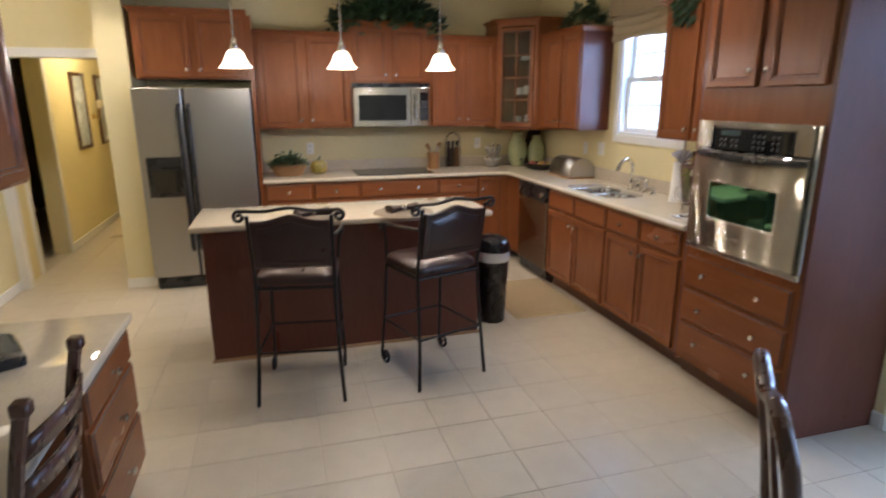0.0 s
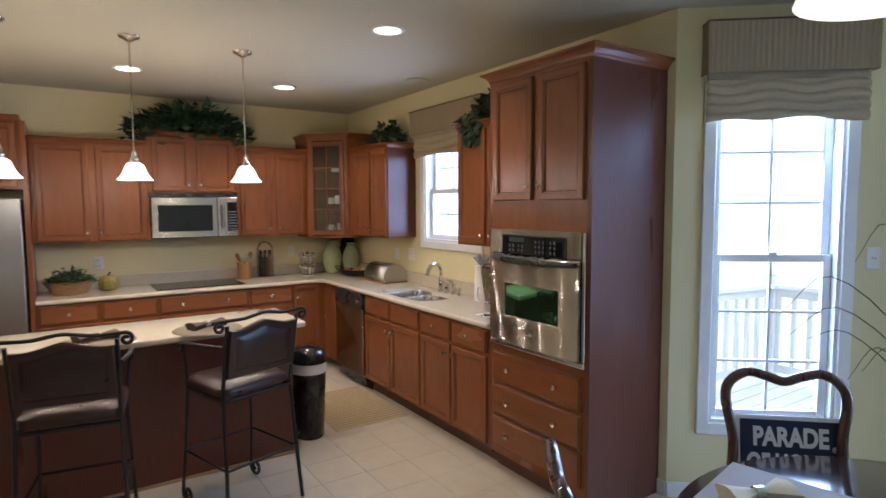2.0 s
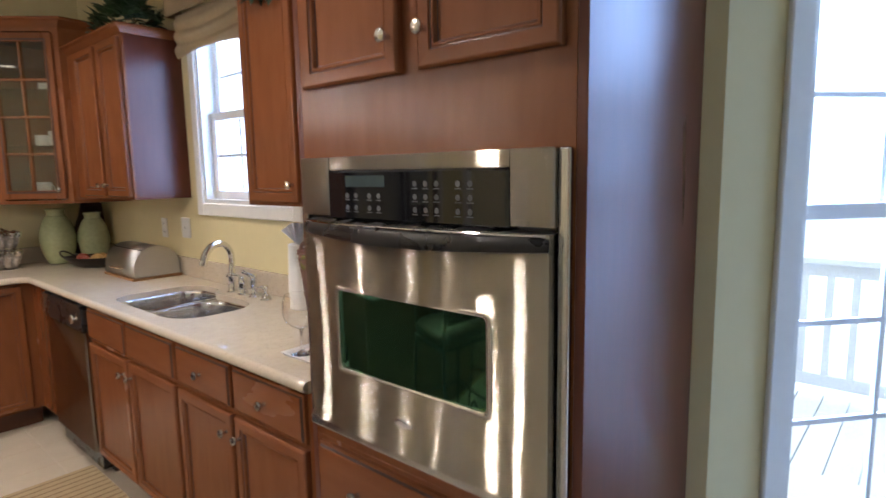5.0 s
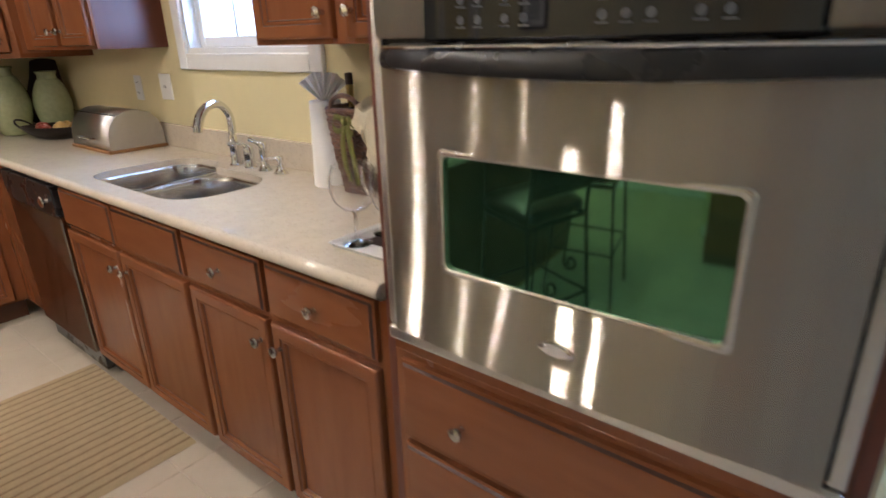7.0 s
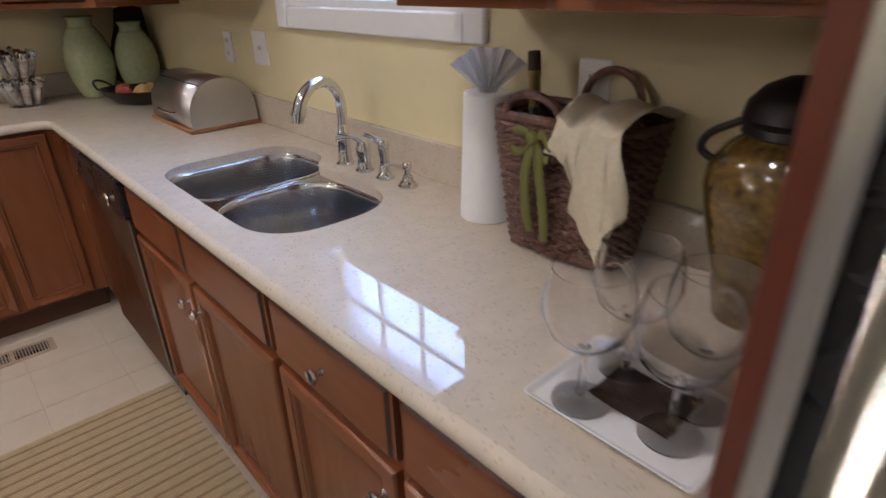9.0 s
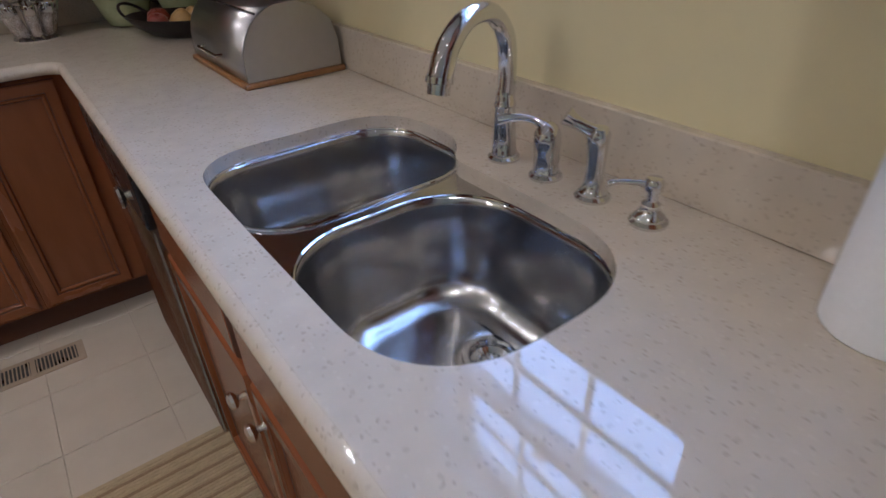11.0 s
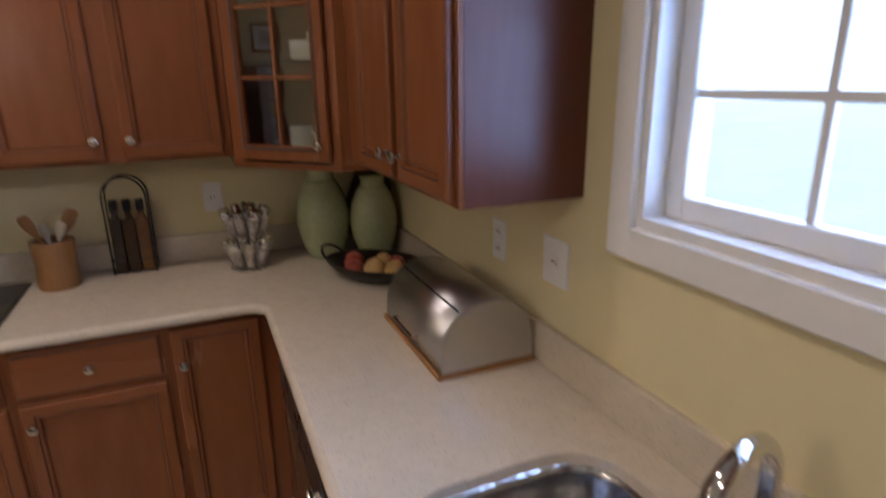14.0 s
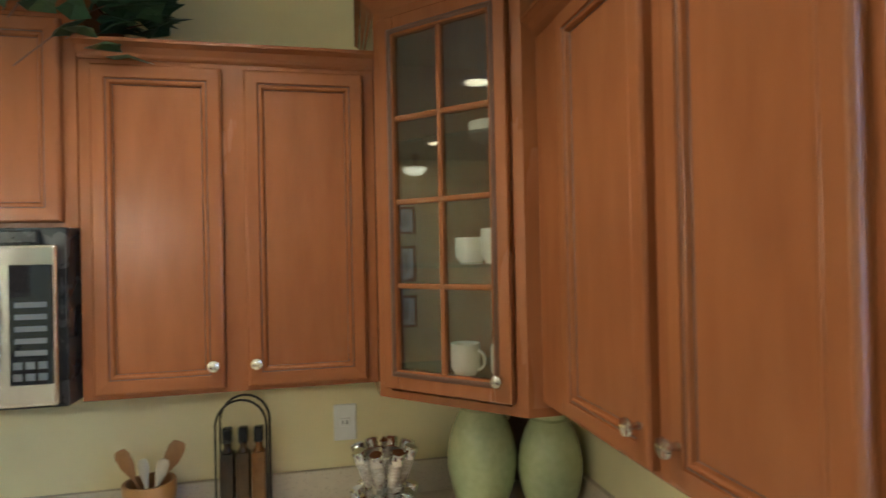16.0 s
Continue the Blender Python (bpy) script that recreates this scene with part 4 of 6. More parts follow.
def window(name, m, x0, x1, z0, z1, cols, rows, label, cas=0.065):
    w = thing(name, label, "window", m, kind="structure")
    bm = bmesh.new()
    for b in ((x0 - cas, x0, z0 - cas, z1 + cas), (x1, x1 + cas, z0 - cas, z1 + cas), (x0, x1, z1, z1 + cas), (x0, x1, z0 - cas, z0)):
        bx(bm, b[0], b[1], -0.02, 0.0, b[2], b[3], 0.004)
    part("casing", bm, WHITE, w)
    bm = bmesh.new()
    for b in ((x0, x0 + 0.018, z0, z1), (x1 - 0.018, x1, z0, z1), (x0 + 0.018, x1 - 0.018, z1 - 0.018, z1), (x0 + 0.018, x1 - 0.018, z0, z0 + 0.02)):
        bx(bm, b[0], b[1], -0.005, 0.14, b[2], b[3])
    part("jamb", bm, WHITE, w)
    mz = (z0 + z1) / 2
    sash(w, x0 + 0.018, x1 - 0.018, z0 + 0.02, mz + 0.02, 0.045, cols, rows, "lower_sash")
    sash(w, x0 + 0.018, x1 - 0.018, mz - 0.02, z1 - 0.018, 0.080, cols, rows, "upper_sash")
    bm = bmesh.new()
    bx(bm, (x0 + x1) / 2 - 0.022, (x0 + x1) / 2 + 0.022, 0.03, 0.05, mz + 0.02, mz + 0.034, 0.003)
    part("latch", bm, WHITE, w)
    return w


window("window_1", pose(EX, KW[1], 0, 0, 0, -90), 0.0, KW[1] - KW[0], KW[2], KW[3], 3, 2, "white double-hung window over the sink")
window("window_2", AW, BW[0], BW[1], BW[2], BW[3], 2, 3, "tall white double-hung window beside the tall cabinet")
window("window_3", pose(end.x, SW[1], 0, 0, 0, -90), 0.0, SW[1] - SW[0], SW[2], SW[3], 4, 3, "wide white window of the dining corner")

# trim
BB = 0.085
struct("baseboard", WHITE, (-0.78, -0.766, 4.64, 7.62, 0, BB), (-0.78, -0.766, 9.04, 13.0, 0, BB), (0.116, 0.13, 7.42, 7.60, 0, BB), (0.116, 0.362, 7.406, 7.42, 0, BB), (0.22, 0.234, -2.0, 4.64, 0, BB), (0.22, 6.0, -2.0, -1.986, 0, BB), (4.296, 4.31, 3.846, 3.899, 0, BB), (end.x - 0.014, end.x, -2.0, end.y, 0, BB), label="white painted baseboard", category="baseboard", bev=0.003)
angled("baseboard_window_wall", WHITE, [(0.0, LEN, -0.014, 0.0, 0, BB)], "white painted baseboard under the tall window", "baseboard", 0.003)
struct("trim_hall_opening", WHITE, (-0.78, -0.70, 7.62, 7.70, 0, 1.965), (-0.78, 0.13, 7.66, 7.70, 1.965, 2.04), (-0.70, 0.13, 7.70, 7.82, 1.965, 1.98), label="white casing of the hallway opening", category="trim", bev=0.003)
struct("trim_side_door", WHITE, (-0.78, -0.765, 8.07, 8.15, 0, 2.12), (-0.78, -0.765, 8.95, 9.03, 0, 2.12), (-0.78, -0.765, 8.15, 8.95, 2.04, 2.12), label="white casing of the side doorway", category="trim", bev=0.003)

# recessed lights, pendants
for i, (cx, cy) in enumerate(CANS):
    t = thing("recessed_light", "round white recessed ceiling light, switched on", "ceiling light", pose(cx, cy, CEIL), "recessed ceiling lights")
    bm = bmesh.new()
    lathe(bm, [(0.080, 0.0), (0.105, -0.001), (0.102, -0.007), (0.082, -0.010), (0.078, -0.004)], (0, 0, 0), 28)
    part("trim_ring", bm, WHITE, t, smooth=True)
    bm = bmesh.new()
    lathe(bm, [(0.079, -0.005), (0.03, -0.0055), (0.001, -0.0055)], (0, 0, 0), 28, cap1=True)
    part("lens", bm, CANGLOW, t)
for cx, cy in PENDANTS:
    t = thing("pendant_light", "satin nickel pendant with a white bell glass shade, lit", "pendant light", pose(cx, cy, 0), "pendants over the island")
    bm = bmesh.new()
    lathe(bm, [(0.001, CEIL - 0.035), (0.018, CEIL - 0.034), (0.030, CEIL - 0.024), (0.055, CEIL - 0.014), (0.062, CEIL - 0.008), (0.064, CEIL)], (0, 0, 0), 24)
    part("canopy", bm, NICKEL, t, smooth=True)
    bm = bmesh.new()
    lathe(bm, [(0.0055, 1.98), (0.0055, CEIL - 0.03)], (0, 0, 0), 10)
    part("rod", bm, NICKEL, t, smooth=True)
    bm = bmesh.new()
    lathe(bm, [(0.0055, 2.0), (0.016, 1.985), (0.018, 1.955), (0.026, 1.95), (0.027, 1.925), (0.024, 1.92)], (0, 0, 0), 18)
    part("socket", bm, NICKEL, t, smooth=True)
    bm = bmesh.new()
    lathe(bm, [(0.026, 1.925), (0.045, 1.915), (0.058, 1.89), (0.068, 1.86), (0.085, 1.835), (0.101, 1.818), (0.098, 1.818), (0.082, 1.832), (0.064, 1.858), (0.054, 1.888), (0.042, 1.910)], (0, 0, 0), 28)
    s = part("shade", bm, SHADEG, t, "white frosted bell glass shade", smooth=True)
    s.visible_shadow = False


t = thing("dome_light", "semi-flush ceiling light with a white glass bowl, lit", "ceiling light", pose(*DOME, 0))
bm = bmesh.new()
lathe(bm, [(0.125, 2.56), (0.118, 2.535), (0.09, 2.505), (0.05, 2.488), (0.001, 2.483)], (0, 0, 0), 28)
q = part("bowl", bm, SHADEG, t, "white glass bowl", smooth=True)
q.visible_shadow = False
bm = bmesh.new()
lathe(bm, [(0.02, 2.56), (0.128, 2.558), (0.130, 2.567), (0.03, 2.58), (0.014, 2.60), (0.014, CEIL - 0.03), (0.06, CEIL - 0.02), (0.066, CEIL)], (0, 0, 0), 28)
part("fitting", bm, NICKEL, t, smooth=True)

# ---- window dressing ----


def roman(m, w, z0, z1, depth, label, folds, waves, rise=0.20):
    t = thing("roman_shade", label, "window shade", m)
    bm = bmesh.new()
    nx, nz = 40, 36
    grid = []
    for k in range(nz + 1):
        row = []
        v = k / nz
        for i in range(nx + 1):
            u = i / nx
            sag = 0.018 * math.sin(math.pi * u) * (1 - v) + 0.006 * math.sin(waves * math.pi * u + 3 * v)
            bulge = 0.016 * abs(math.sin(math.pi * folds * v + 0.7 * math.sin(waves * math.pi * u))) * (1.0 if v < 0.85 else 0.3)
            row.append((u * w, -depth * 0.45 - bulge, z0 + (z1 - z0) * v + sag * (1 - v)))
        grid.append(row)
    loops(bm, grid, closed=False)
    part("folds", bm, LINEN, t, smooth=True).modifiers.new("thick", "SOLIDIFY").thickness = 0.004
    bm = bmesh.new()
    zt = z1 + rise
    n = 60
    path = [(0, 0)] + [(0, -depth)] + [(w * i / n, -depth - 0.0025 * (i % 2)) for i in range(1, n)] + [(w, -depth), (w, 0)]
    loops(bm, [[(x - 0.012 + 0.024 * (x / w), y, z1 - 0.012) for x, y in path], [(x - 0.012 + 0.024 * (x / w), y, zt) for x, y in path]], closed=False)
    part("valance", bm, FABRIC, t, "striped fabric valance").modifiers.new("thick", "SOLIDIFY").thickness = 0.005
    bm = bmesh.new()
    bx(bm, -0.014, w + 0.014, -depth - 0.006, 0, zt, zt + 0.008)
    part("welt", bm, KICK, t, "dark welt along the top")
    return t


roman(pose(EX, 6.505, 0, 0, 0, -90), 1.04, 2.075, 2.29, 0.09, "beige linen roman shade half raised over the sink window", 3, 2)
roman(AW @ Matrix.Translation((0.135, -0.022, 0)), 0.80, 2.075, 2.335, 0.10, "beige linen roman shade half raised over the tall window", 5, 4, 0.245)

# ---- outlets and switches ----


def plate(m, label, slots, w=0.036):
    t = thing("outlet_plate", label, "outlet", m, "outlets and switches")
    bm = bmesh.new()
    bx(bm, -w, w, -0.006, 0, -0.058, 0.058, 0.003)
    p = part("cover", bm, WHITE, t)
    for z in slots:
        bm = bmesh.new()
        bx(bm, -0.016, 0.016, -0.0085, -0.005, z - 0.014, z + 0.014, 0.002)
        part("socket", bm, WHITE, p)
        bm = bmesh.new()
        bx(bm, -0.008, -0.005, -0.0090, -0.008, z - 0.005, z + 0.006)
        bx(bm, 0.005, 0.008, -0.0090, -0.008, z - 0.005, z + 0.006)
        part("slots", bm, BLACK, p)


for y, z, w in ((6.645, 1.185, 0.052), (6.92, 1.172, 0.036), (5.235, 1.20, 0.036)):
    plate(pose(EX, y, z, 0, 0, -90), "white outlet plate on the wall above the worktop" if w < 0.05 else "wide white switch plate on the wall above the worktop", (-0.024, 0.024) if w < 0.05 else (0.0,), w)
plate(pose(3.60, NY, 1.16), "white outlet plate beside the knife rack", (0.0,))
plate(pose(1.80, NY, 1.14), "white outlet plate above the wicker basket", (-0.024, 0.024))
plate(AW @ Matrix.Translation((0.513, 0, 0.245)), "white outlet plate under the tall window", (-0.024, 0.024))
plate(AW @ Matrix.Translation((1.03, 0, 1.36)), "white switch plate beside the tall window", (0.0,))

# ---- stools ----


def spiral(c, r0, r1, turns, a0, plane, n=22):
    out = []
    for i in range(n + 1):
        t = i / n
        a = radians(a0) + turns * 2 * math.pi * t
        r = r0 + (r1 - r0) * t
        u, v = r * math.cos(a), r * math.sin(a)
        out.append((c[0], c[1] + u, c[2] + v) if plane == "yz" else (c[0] + u, c[1], c[2] + v))
    return out


def stool(m, label):
    t = thing("bar_stool", label, "bar stool", m, "stools at the island")
    for sx in (-1, 1):
        bm = bmesh.new()
        tube(bm, curve_pts([(sx * 0.232, -0.25, 0.0), (sx * 0.215, -0.228, 0.3), (sx * 0.205, -0.20, 0.66), (sx * 0.205, -0.215, 0.80), (sx * 0.208, -0.265, 1.06)], 5), 0.0105, 8)
        part("back_leg", bm, IRON, t, smooth=True)
        bm = bmesh.new()
        tube(bm, curve_pts([(sx * 0.195, 0.18, 0.66), (sx * 0.205, 0.20, 0.35), (sx * 0.215, 0.23, 0.10)], 5) + spiral((sx * 0.215, 0.185, 0.055), 0.053, 0.016, -1.3, 30, "yz"), 0.0095, 8)
        part("front_leg", bm, IRON, t, smooth=True)
        bm = bmesh.new()
        tube(bm, spiral((sx * 0.235, 0.16, 0.895), 0.010, 0.028, 1.1, 200, "yz", 12) + curve_pts([(sx * 0.238, 0.12, 0.925), (sx * 0.236, -0.05, 0.935), (sx * 0.215, -0.235, 0.945)], 5), 0.010, 8)
        part("arm", bm, IRON, t, "curved wrought iron arm", smooth=True)
        bm = bmesh.new()
        tube(bm, curve_pts([(sx * 0.235, 0.125, 0.92), (sx * 0.215, 0.15, 0.82), (sx * 0.20, 0.17, 0.68)], 5), 0.0085, 8)
        part("arm_post", bm, IRON, t, smooth=True)
        bm = bmesh.new()
        tube(bm, [(sx * 0.214, -0.226, 0.30), (sx * 0.209, 0.208, 0.30)], 0.007, 8)
        part("side_stretcher", bm, IRON, t, smooth=True)
    for y in (-0.226, 0.208):
        bm = bmesh.new()
        tube(bm, [(-0.211, y, 0.30), (0.211, y, 0.30)], 0.0075, 8)
        part("stretcher", bm, IRON, t, smooth=True)
    bm = bmesh.new()
    for a, b in (((-0.2, -0.2, 0.655), (0.2, -0.2, 0.655)), ((0.2, -0.2, 0.655), (0.195, 0.18, 0.655)), ((0.195, 0.18, 0.655), (-0.195, 0.18, 0.655)), ((-0.195, 0.18, 0.655), (-0.2, -0.2, 0.655))):
        tube(bm, [a, b], 0.011, 8)
    part("seat_frame", bm, IRON, t, smooth=True)
    bm = bmesh.new()
    rings = []
    for inset, z in ((0.03, 0.668), (0.004, 0.675), (0.0, 0.695), (0.006, 0.715), (0.03, 0.732), (0.08, 0.742), (0.15, 0.745)):
        rings.append([(x, y, z) for x, y in rrect(-0.212 + inset, 0.212 - inset, -0.205 + inset, 0.205 - inset, max(0.06 - inset * 0.2, 0.02), 5)])
    loops(bm, rings, True, True)
    part("seat", bm, LEATHER, t, "padded brown leather seat", smooth=True)
    # upholstered back with a raised middle
    bm = bmesh.new()
    n, front, back = 14, [], []
    def yb(z):
        return -0.215 - (z - 0.78) * 0.19
    def outline(inset):
        top = [(0.198 - inset) * (1 - 2 * i / n) for i in range(n + 1)]
        pts = [(-0.198 + inset, 0.775 + inset), (0.198 - inset, 0.775 + inset)]
        return pts + [(x, 1.035 - inset + 0.032 * max(0, math.cos(x / 0.198 * math.pi * 0.5)) ** 2 - 0.012 * math.sin(abs(x) / 0.198 * math.pi)) for x in top]
    rings = []
    for inset, off in ((0.0, 0.010), (0.0, -0.012), (0.006, -0.020), (0.034, -0.021), (0.038, -0.016), (0.055, -0.024), (0.09, -0.030)):
        rings.append([(x, yb(z) + off, z) for x, z in outline(inset)])
    loops(bm, rings, True, True)
    part("backrest", bm, LEATHER, t, "dark brown leather backrest with nailed border", smooth=True)
    bm = bmesh.new()
    tube(bm, spiral((-0.245, -0.262, 1.055), 0.006, 0.030, -1.2, 180, "xz", 14) + curve_pts([(-0.215, -0.268, 1.085), (-0.12, -0.270, 1.083), (-0.06, -0.272, 1.092), (0, -0.272, 1.10), (0.06, -0.272, 1.092), (0.12, -0.270, 1.083), (0.215, -0.268, 1.085)], 4) + spiral((0.245, -0.262, 1.055), 0.030, 0.006, -1.2, 90, "xz", 14), 0.009, 8)
    part("top_rail", bm, IRON, t, "twisted iron top rail with scrolled ends", smooth=True)
    return t


s1 = stool(pose(1.55, 5.17, 0, 0, 0, -9), "wrought iron bar stool with brown leather seat and back")
s2 = copy_thing(s1, pose(2.307, 5.18, 0, 0, 0, 17.6))
s2["label"] = "turned wrought iron bar stool with brown leather seat"

# waste bin
bn = thing("trash_can", "black plastic trash can with a white liner beside the island", "trash can", pose(2.955, 5.84, 0))


def oval(bm, prof, rx, ry, seg=28, cap0=False, cap1=False):
    loops(bm, [[(rx * r * math.cos(2 * math.pi * i / seg), ry * r * math.sin(2 * math.pi * i / seg), z) for i in range(seg)] for r, z in prof], cap0, cap1)


bm = bmesh.new()
oval(bm, [(0.80, 0.0), (0.84, 0.012), (1.0, 0.50), (1.0, 0.545)], 0.125, 0.155, cap0=True)
part("bin", bm, BLACK, bn, smooth=True)
bm = bmesh.new()
oval(bm, [(1.00, 0.475), (1.025, 0.478), (1.035, 0.51), (1.03, 0.548), (0.98, 0.552)], 0.125, 0.155)
part("liner", bm, mat("bin_liner", (0.75, 0.75, 0.73), 0.5, var=0.12, scale=20, bump=0.6, bump_scale=40), bn, "white plastic bag edge", smooth=True)
bm = bmesh.new()
oval(bm, [(1.05, 0.548), (1.06, 0.565), (1.03, 0.59), (0.92, 0.62), (0.7, 0.642), (0.35, 0.655), (0.02, 0.658)], 0.125, 0.155, cap1=True)
part("lid", bm, mat("glossy_black_lid", (0.012, 0.013, 0.016), 0.12, var=0.1, scale=10), bn, "glossy domed lid", smooth=True)

# mat on the floor
rg = thing("floor_mat", "beige striped woven mat in front of the sink", "rug", pose(3.432, 6.20, 0.0005))
RUGA = mat("mat_straw", (0.46, 0.36, 0.215), 0.95, var=0.18, scale=30, bump=0.5, bump_scale=220)
RUGB = mat("mat_brown", (0.29, 0.205, 0.115), 0.95, var=0.2, scale=30, bump=0.5, bump_scale=220)
bm = bmesh.new()
bx(bm, -0.30, 0.30, -0.45, 0.45, 0.0, 0.005, 0.002)
part("backing", bm, RUGA, rg)
y = -0.445
k = 0
while y < 0.44:
    wdt = 0.011 if k % 4 == 3 else 0.0095
    bm = bmesh.new()
    n = 20
    rings = []
    for i in range(n + 1):
        x = -0.30 + 0.60 * i / n
        dy = 0.0006 * math.sin(i * 2.1 + k)
        rings.append([(x, y + dy, 0.005), (x, y + wdt * 0.25 + dy, 0.0085), (x, y + wdt * 0.75 + dy, 0.0085), (x, y + wdt + dy, 0.005)])
    loops(bm, rings, closed=False)
    part("stripe", bm, RUGB if k % 4 == 3 else RUGA, rg, smooth=True)
    y += wdt + 0.0015
    k += 1

# floor register
vt = thing("floor_vent", "beige metal floor register with dark slots", "floor vent", pose(3.30, 7.29, 0.0))
bm = bmesh.new()
bx(bm, -0.155, 0.155, -0.06, 0.06, 0.0, 0.004, 0.0015)
VENTP = mat("vent_paint", (0.40, 0.31, 0.21), 0.45, var=0.08)
part("plate", bm, VENTP, vt)
bm = bmesh.new()
bx(bm, -0.132, -0.008, -0.038, 0.038, 0.0041, 0.0046)
bx(bm, 0.008, 0.132, -0.038, 0.038, 0.0041, 0.0046)
part("opening", bm, BLACK, vt)
for i in range(22):
    x = -0.127 + i * 0.0113 + (0.014 if i > 10 else 0)
    bm = bmesh.new()
    bx(bm, x, x + 0.0042, -0.038, 0.038, 0.0046, 0.0062)
    part("slat", bm, VENTP, vt)

# ---- on the island ----
MATF = mat("woven_placemat", (0.20, 0.155, 0.105), 0.9, var=0.2, scale=20, bump=0.5, bump_scale=200)
NAPB = mat("brown_napkin", (0.055, 0.030, 0.020), 0.8, var=0.25, scale=14, bump=0.2, bump_scale=200)
CREAM = mat("cream_cloth", (0.62, 0.55, 0.40), 0.85, var=0.10, scale=12, bump=0.15, bump_scale=260)


def napkin(m, material, label):
    t = thing("napkin", label, "napkin", m, "rolled napkins")
    for sgn in (-1, 1):
        bm = bmesh.new()
        rings = []
        for i in range(9):
            u = i / 8
            w = 0.012 + 0.045 * u ** 1.3
            rings.append([(sgn * 0.105 * u, w * math.cos(2 * math.pi * q / 14) * (1 + 0.22 * math.sin(5 * 2 * math.pi * q / 14)), 0.020 + (0.014 + 0.012 * u) * math.sin(2 * math.pi * q / 14)) for q in range(14)])
        loops(bm, rings, True, True)
        part("wing", bm, material, t, smooth=True)
    bm = bmesh.new()
    lathe(bm, [(0.0185, -0.016), (0.0205, -0.016), (0.0205, 0.016), (0.0185, 0.016)], (0, 0, 0.021), 18, "x")
    part("ring", bm, NICKEL, t, smooth=True)


for cx, cy in ((2.235, 5.56), (1.66, 5.56)):
    bm = bmesh.new()
    lathe(bm, [(0.001, 0.006), (0.17, 0.006), (0.19, 0.005), (0.197, 0.0)], (0, 0, 0), 40)
    tagged(part("placemat", bm, MATF, m=pose(cx, cy, 0.9145), smooth=True), "round grey-brown woven placemat on the island", "placemat", "placemats on the island")
    napkin(pose(cx + 0.0, cy + 0.02, 0.921, 0, 0, 20), NAPB, "folded dark brown napkin on a round placemat")

# ---- on the worktop ----


def mug_like(name, prof, material, c, label, category, seg=28):
    bm = bmesh.new()
    lathe(bm, prof, (0, 0, 0), seg, cap0=True)
    return tagged(part(name, bm, material, m=pose(*c), smooth=True), label, category)


OAK = mat("turned_wood", (0.30, 0.145, 0.05), 0.42, var=0.2, scale=6, stretch=(4, 4, 0.6))
cr = thing("utensil_crock", "wooden utensil holder with wooden spoons", "utensil holder", pose(3.06, 7.875, CT))
bm = bmesh.new()
lathe(bm, [(0.063, 0.0), (0.066, 0.008), (0.064, 0.09), (0.069, 0.168), (0.067, 0.172), (0.059, 0.172), (0.050, 0.05), (0.001, 0.03)], (0, 0, 0), 24, cap0=True)
part("holder", bm, OAK, cr, smooth=True)
for dx, dy, ln, wd, tone in ((-0.075, 0.0, 0.262, 0.019, OAK), (0.078, 0.008, 0.272, 0.022, OAK), (0.045, -0.02, 0.235, 0.015, CREAM), (-0.025, 0.025, 0.225, 0.014, CREAM)):
    bm = bmesh.new()
    top, low = Vector((dx, dy, ln)), Vector((-dx * 0.35, -dy * 0.3, 0.04))
    ax = (top - low).normalized()
    sd = ax.cross(Vector((0, 1, 0))).normalized()
    fw = sd.cross(ax)
    rings = []
    for d, w, h in ((0.0, 0.005, 0.005), (0.62, 0.0055, 0.005), (0.70, wd * 0.6, 0.004), (0.80, wd, 0.0035), (0.93, wd * 1.05, 0.003), (0.99, wd * 0.75, 0.002), (1.0, wd * 0.35, 0.0015)):
        c = low + (top - low) * d
        rings.append([c + sd * w * math.cos(2 * math.pi * k / 10) + fw * h * math.sin(2 * math.pi * k / 10) for k in range(10)])
    loops(bm, rings, True, True)
    part("spoon", bm, tone, cr, "wooden spatula" if tone is OAK else "pale spoon", smooth=True)

kr = thing("bottle_rack", "black wire rack holding tall dark bottles", "rack", pose(3.297, 7.955, CT, 0, 0, -3))
bm = bmesh.new()
for yy in (-0.032, 0.032):
    arc = [(-0.072, yy, 0.0), (-0.072, yy, 0.27)] + [(-0.072 * math.cos(radians(a)), yy, 0.29 + 0.075 * math.sin(radians(a))) for a in range(0, 181, 15)] + [(0.072, yy, 0.27), (0.072, yy, 0.0)]
    tube(bm, arc, 0.0035, 6)
for xx in (-0.072, 0.072):
    for z in (0.006, 0.05):
        tube(bm, [(xx, -0.032, z), (xx, 0.032, z)], 0.003, 6)
for z in (0.006, 0.05):
    tube(bm, [(-0.072, -0.032, z), (0.072, -0.032, z)], 0.003, 6)
part("frame", bm, IRON, kr, smooth=True)
OILS = [mat("dark_oil", (0.030, 0.016, 0.009), 0.12, var=0.3, scale=20), mat("herb_oil", (0.060, 0.032, 0.014), 0.12, var=0.4, scale=25), mat("pasta_fill", (0.17, 0.075, 0.022), 0.2, var=0.3, scale=30)]
for i in range(3):
    bm = bmesh.new()
    xx = -0.045 + 0.045 * i
    bx(bm, xx - 0.020, xx + 0.020, -0.022, 0.022, 0.004, 0.205, 0.005, 2)
    lathe(bm, [(0.016, 0.205), (0.011, 0.218), (0.011, 0.232)], (xx, 0, 0), 12)
    b = part("bottle", bm, OILS[i], kr, smooth=True)
    bm = bmesh.new()
    bx(bm, xx - 0.013, xx + 0.013, -0.013, 0.013, 0.232, 0.278, 0.003)
    part("stopper", bm, BLACK, b)

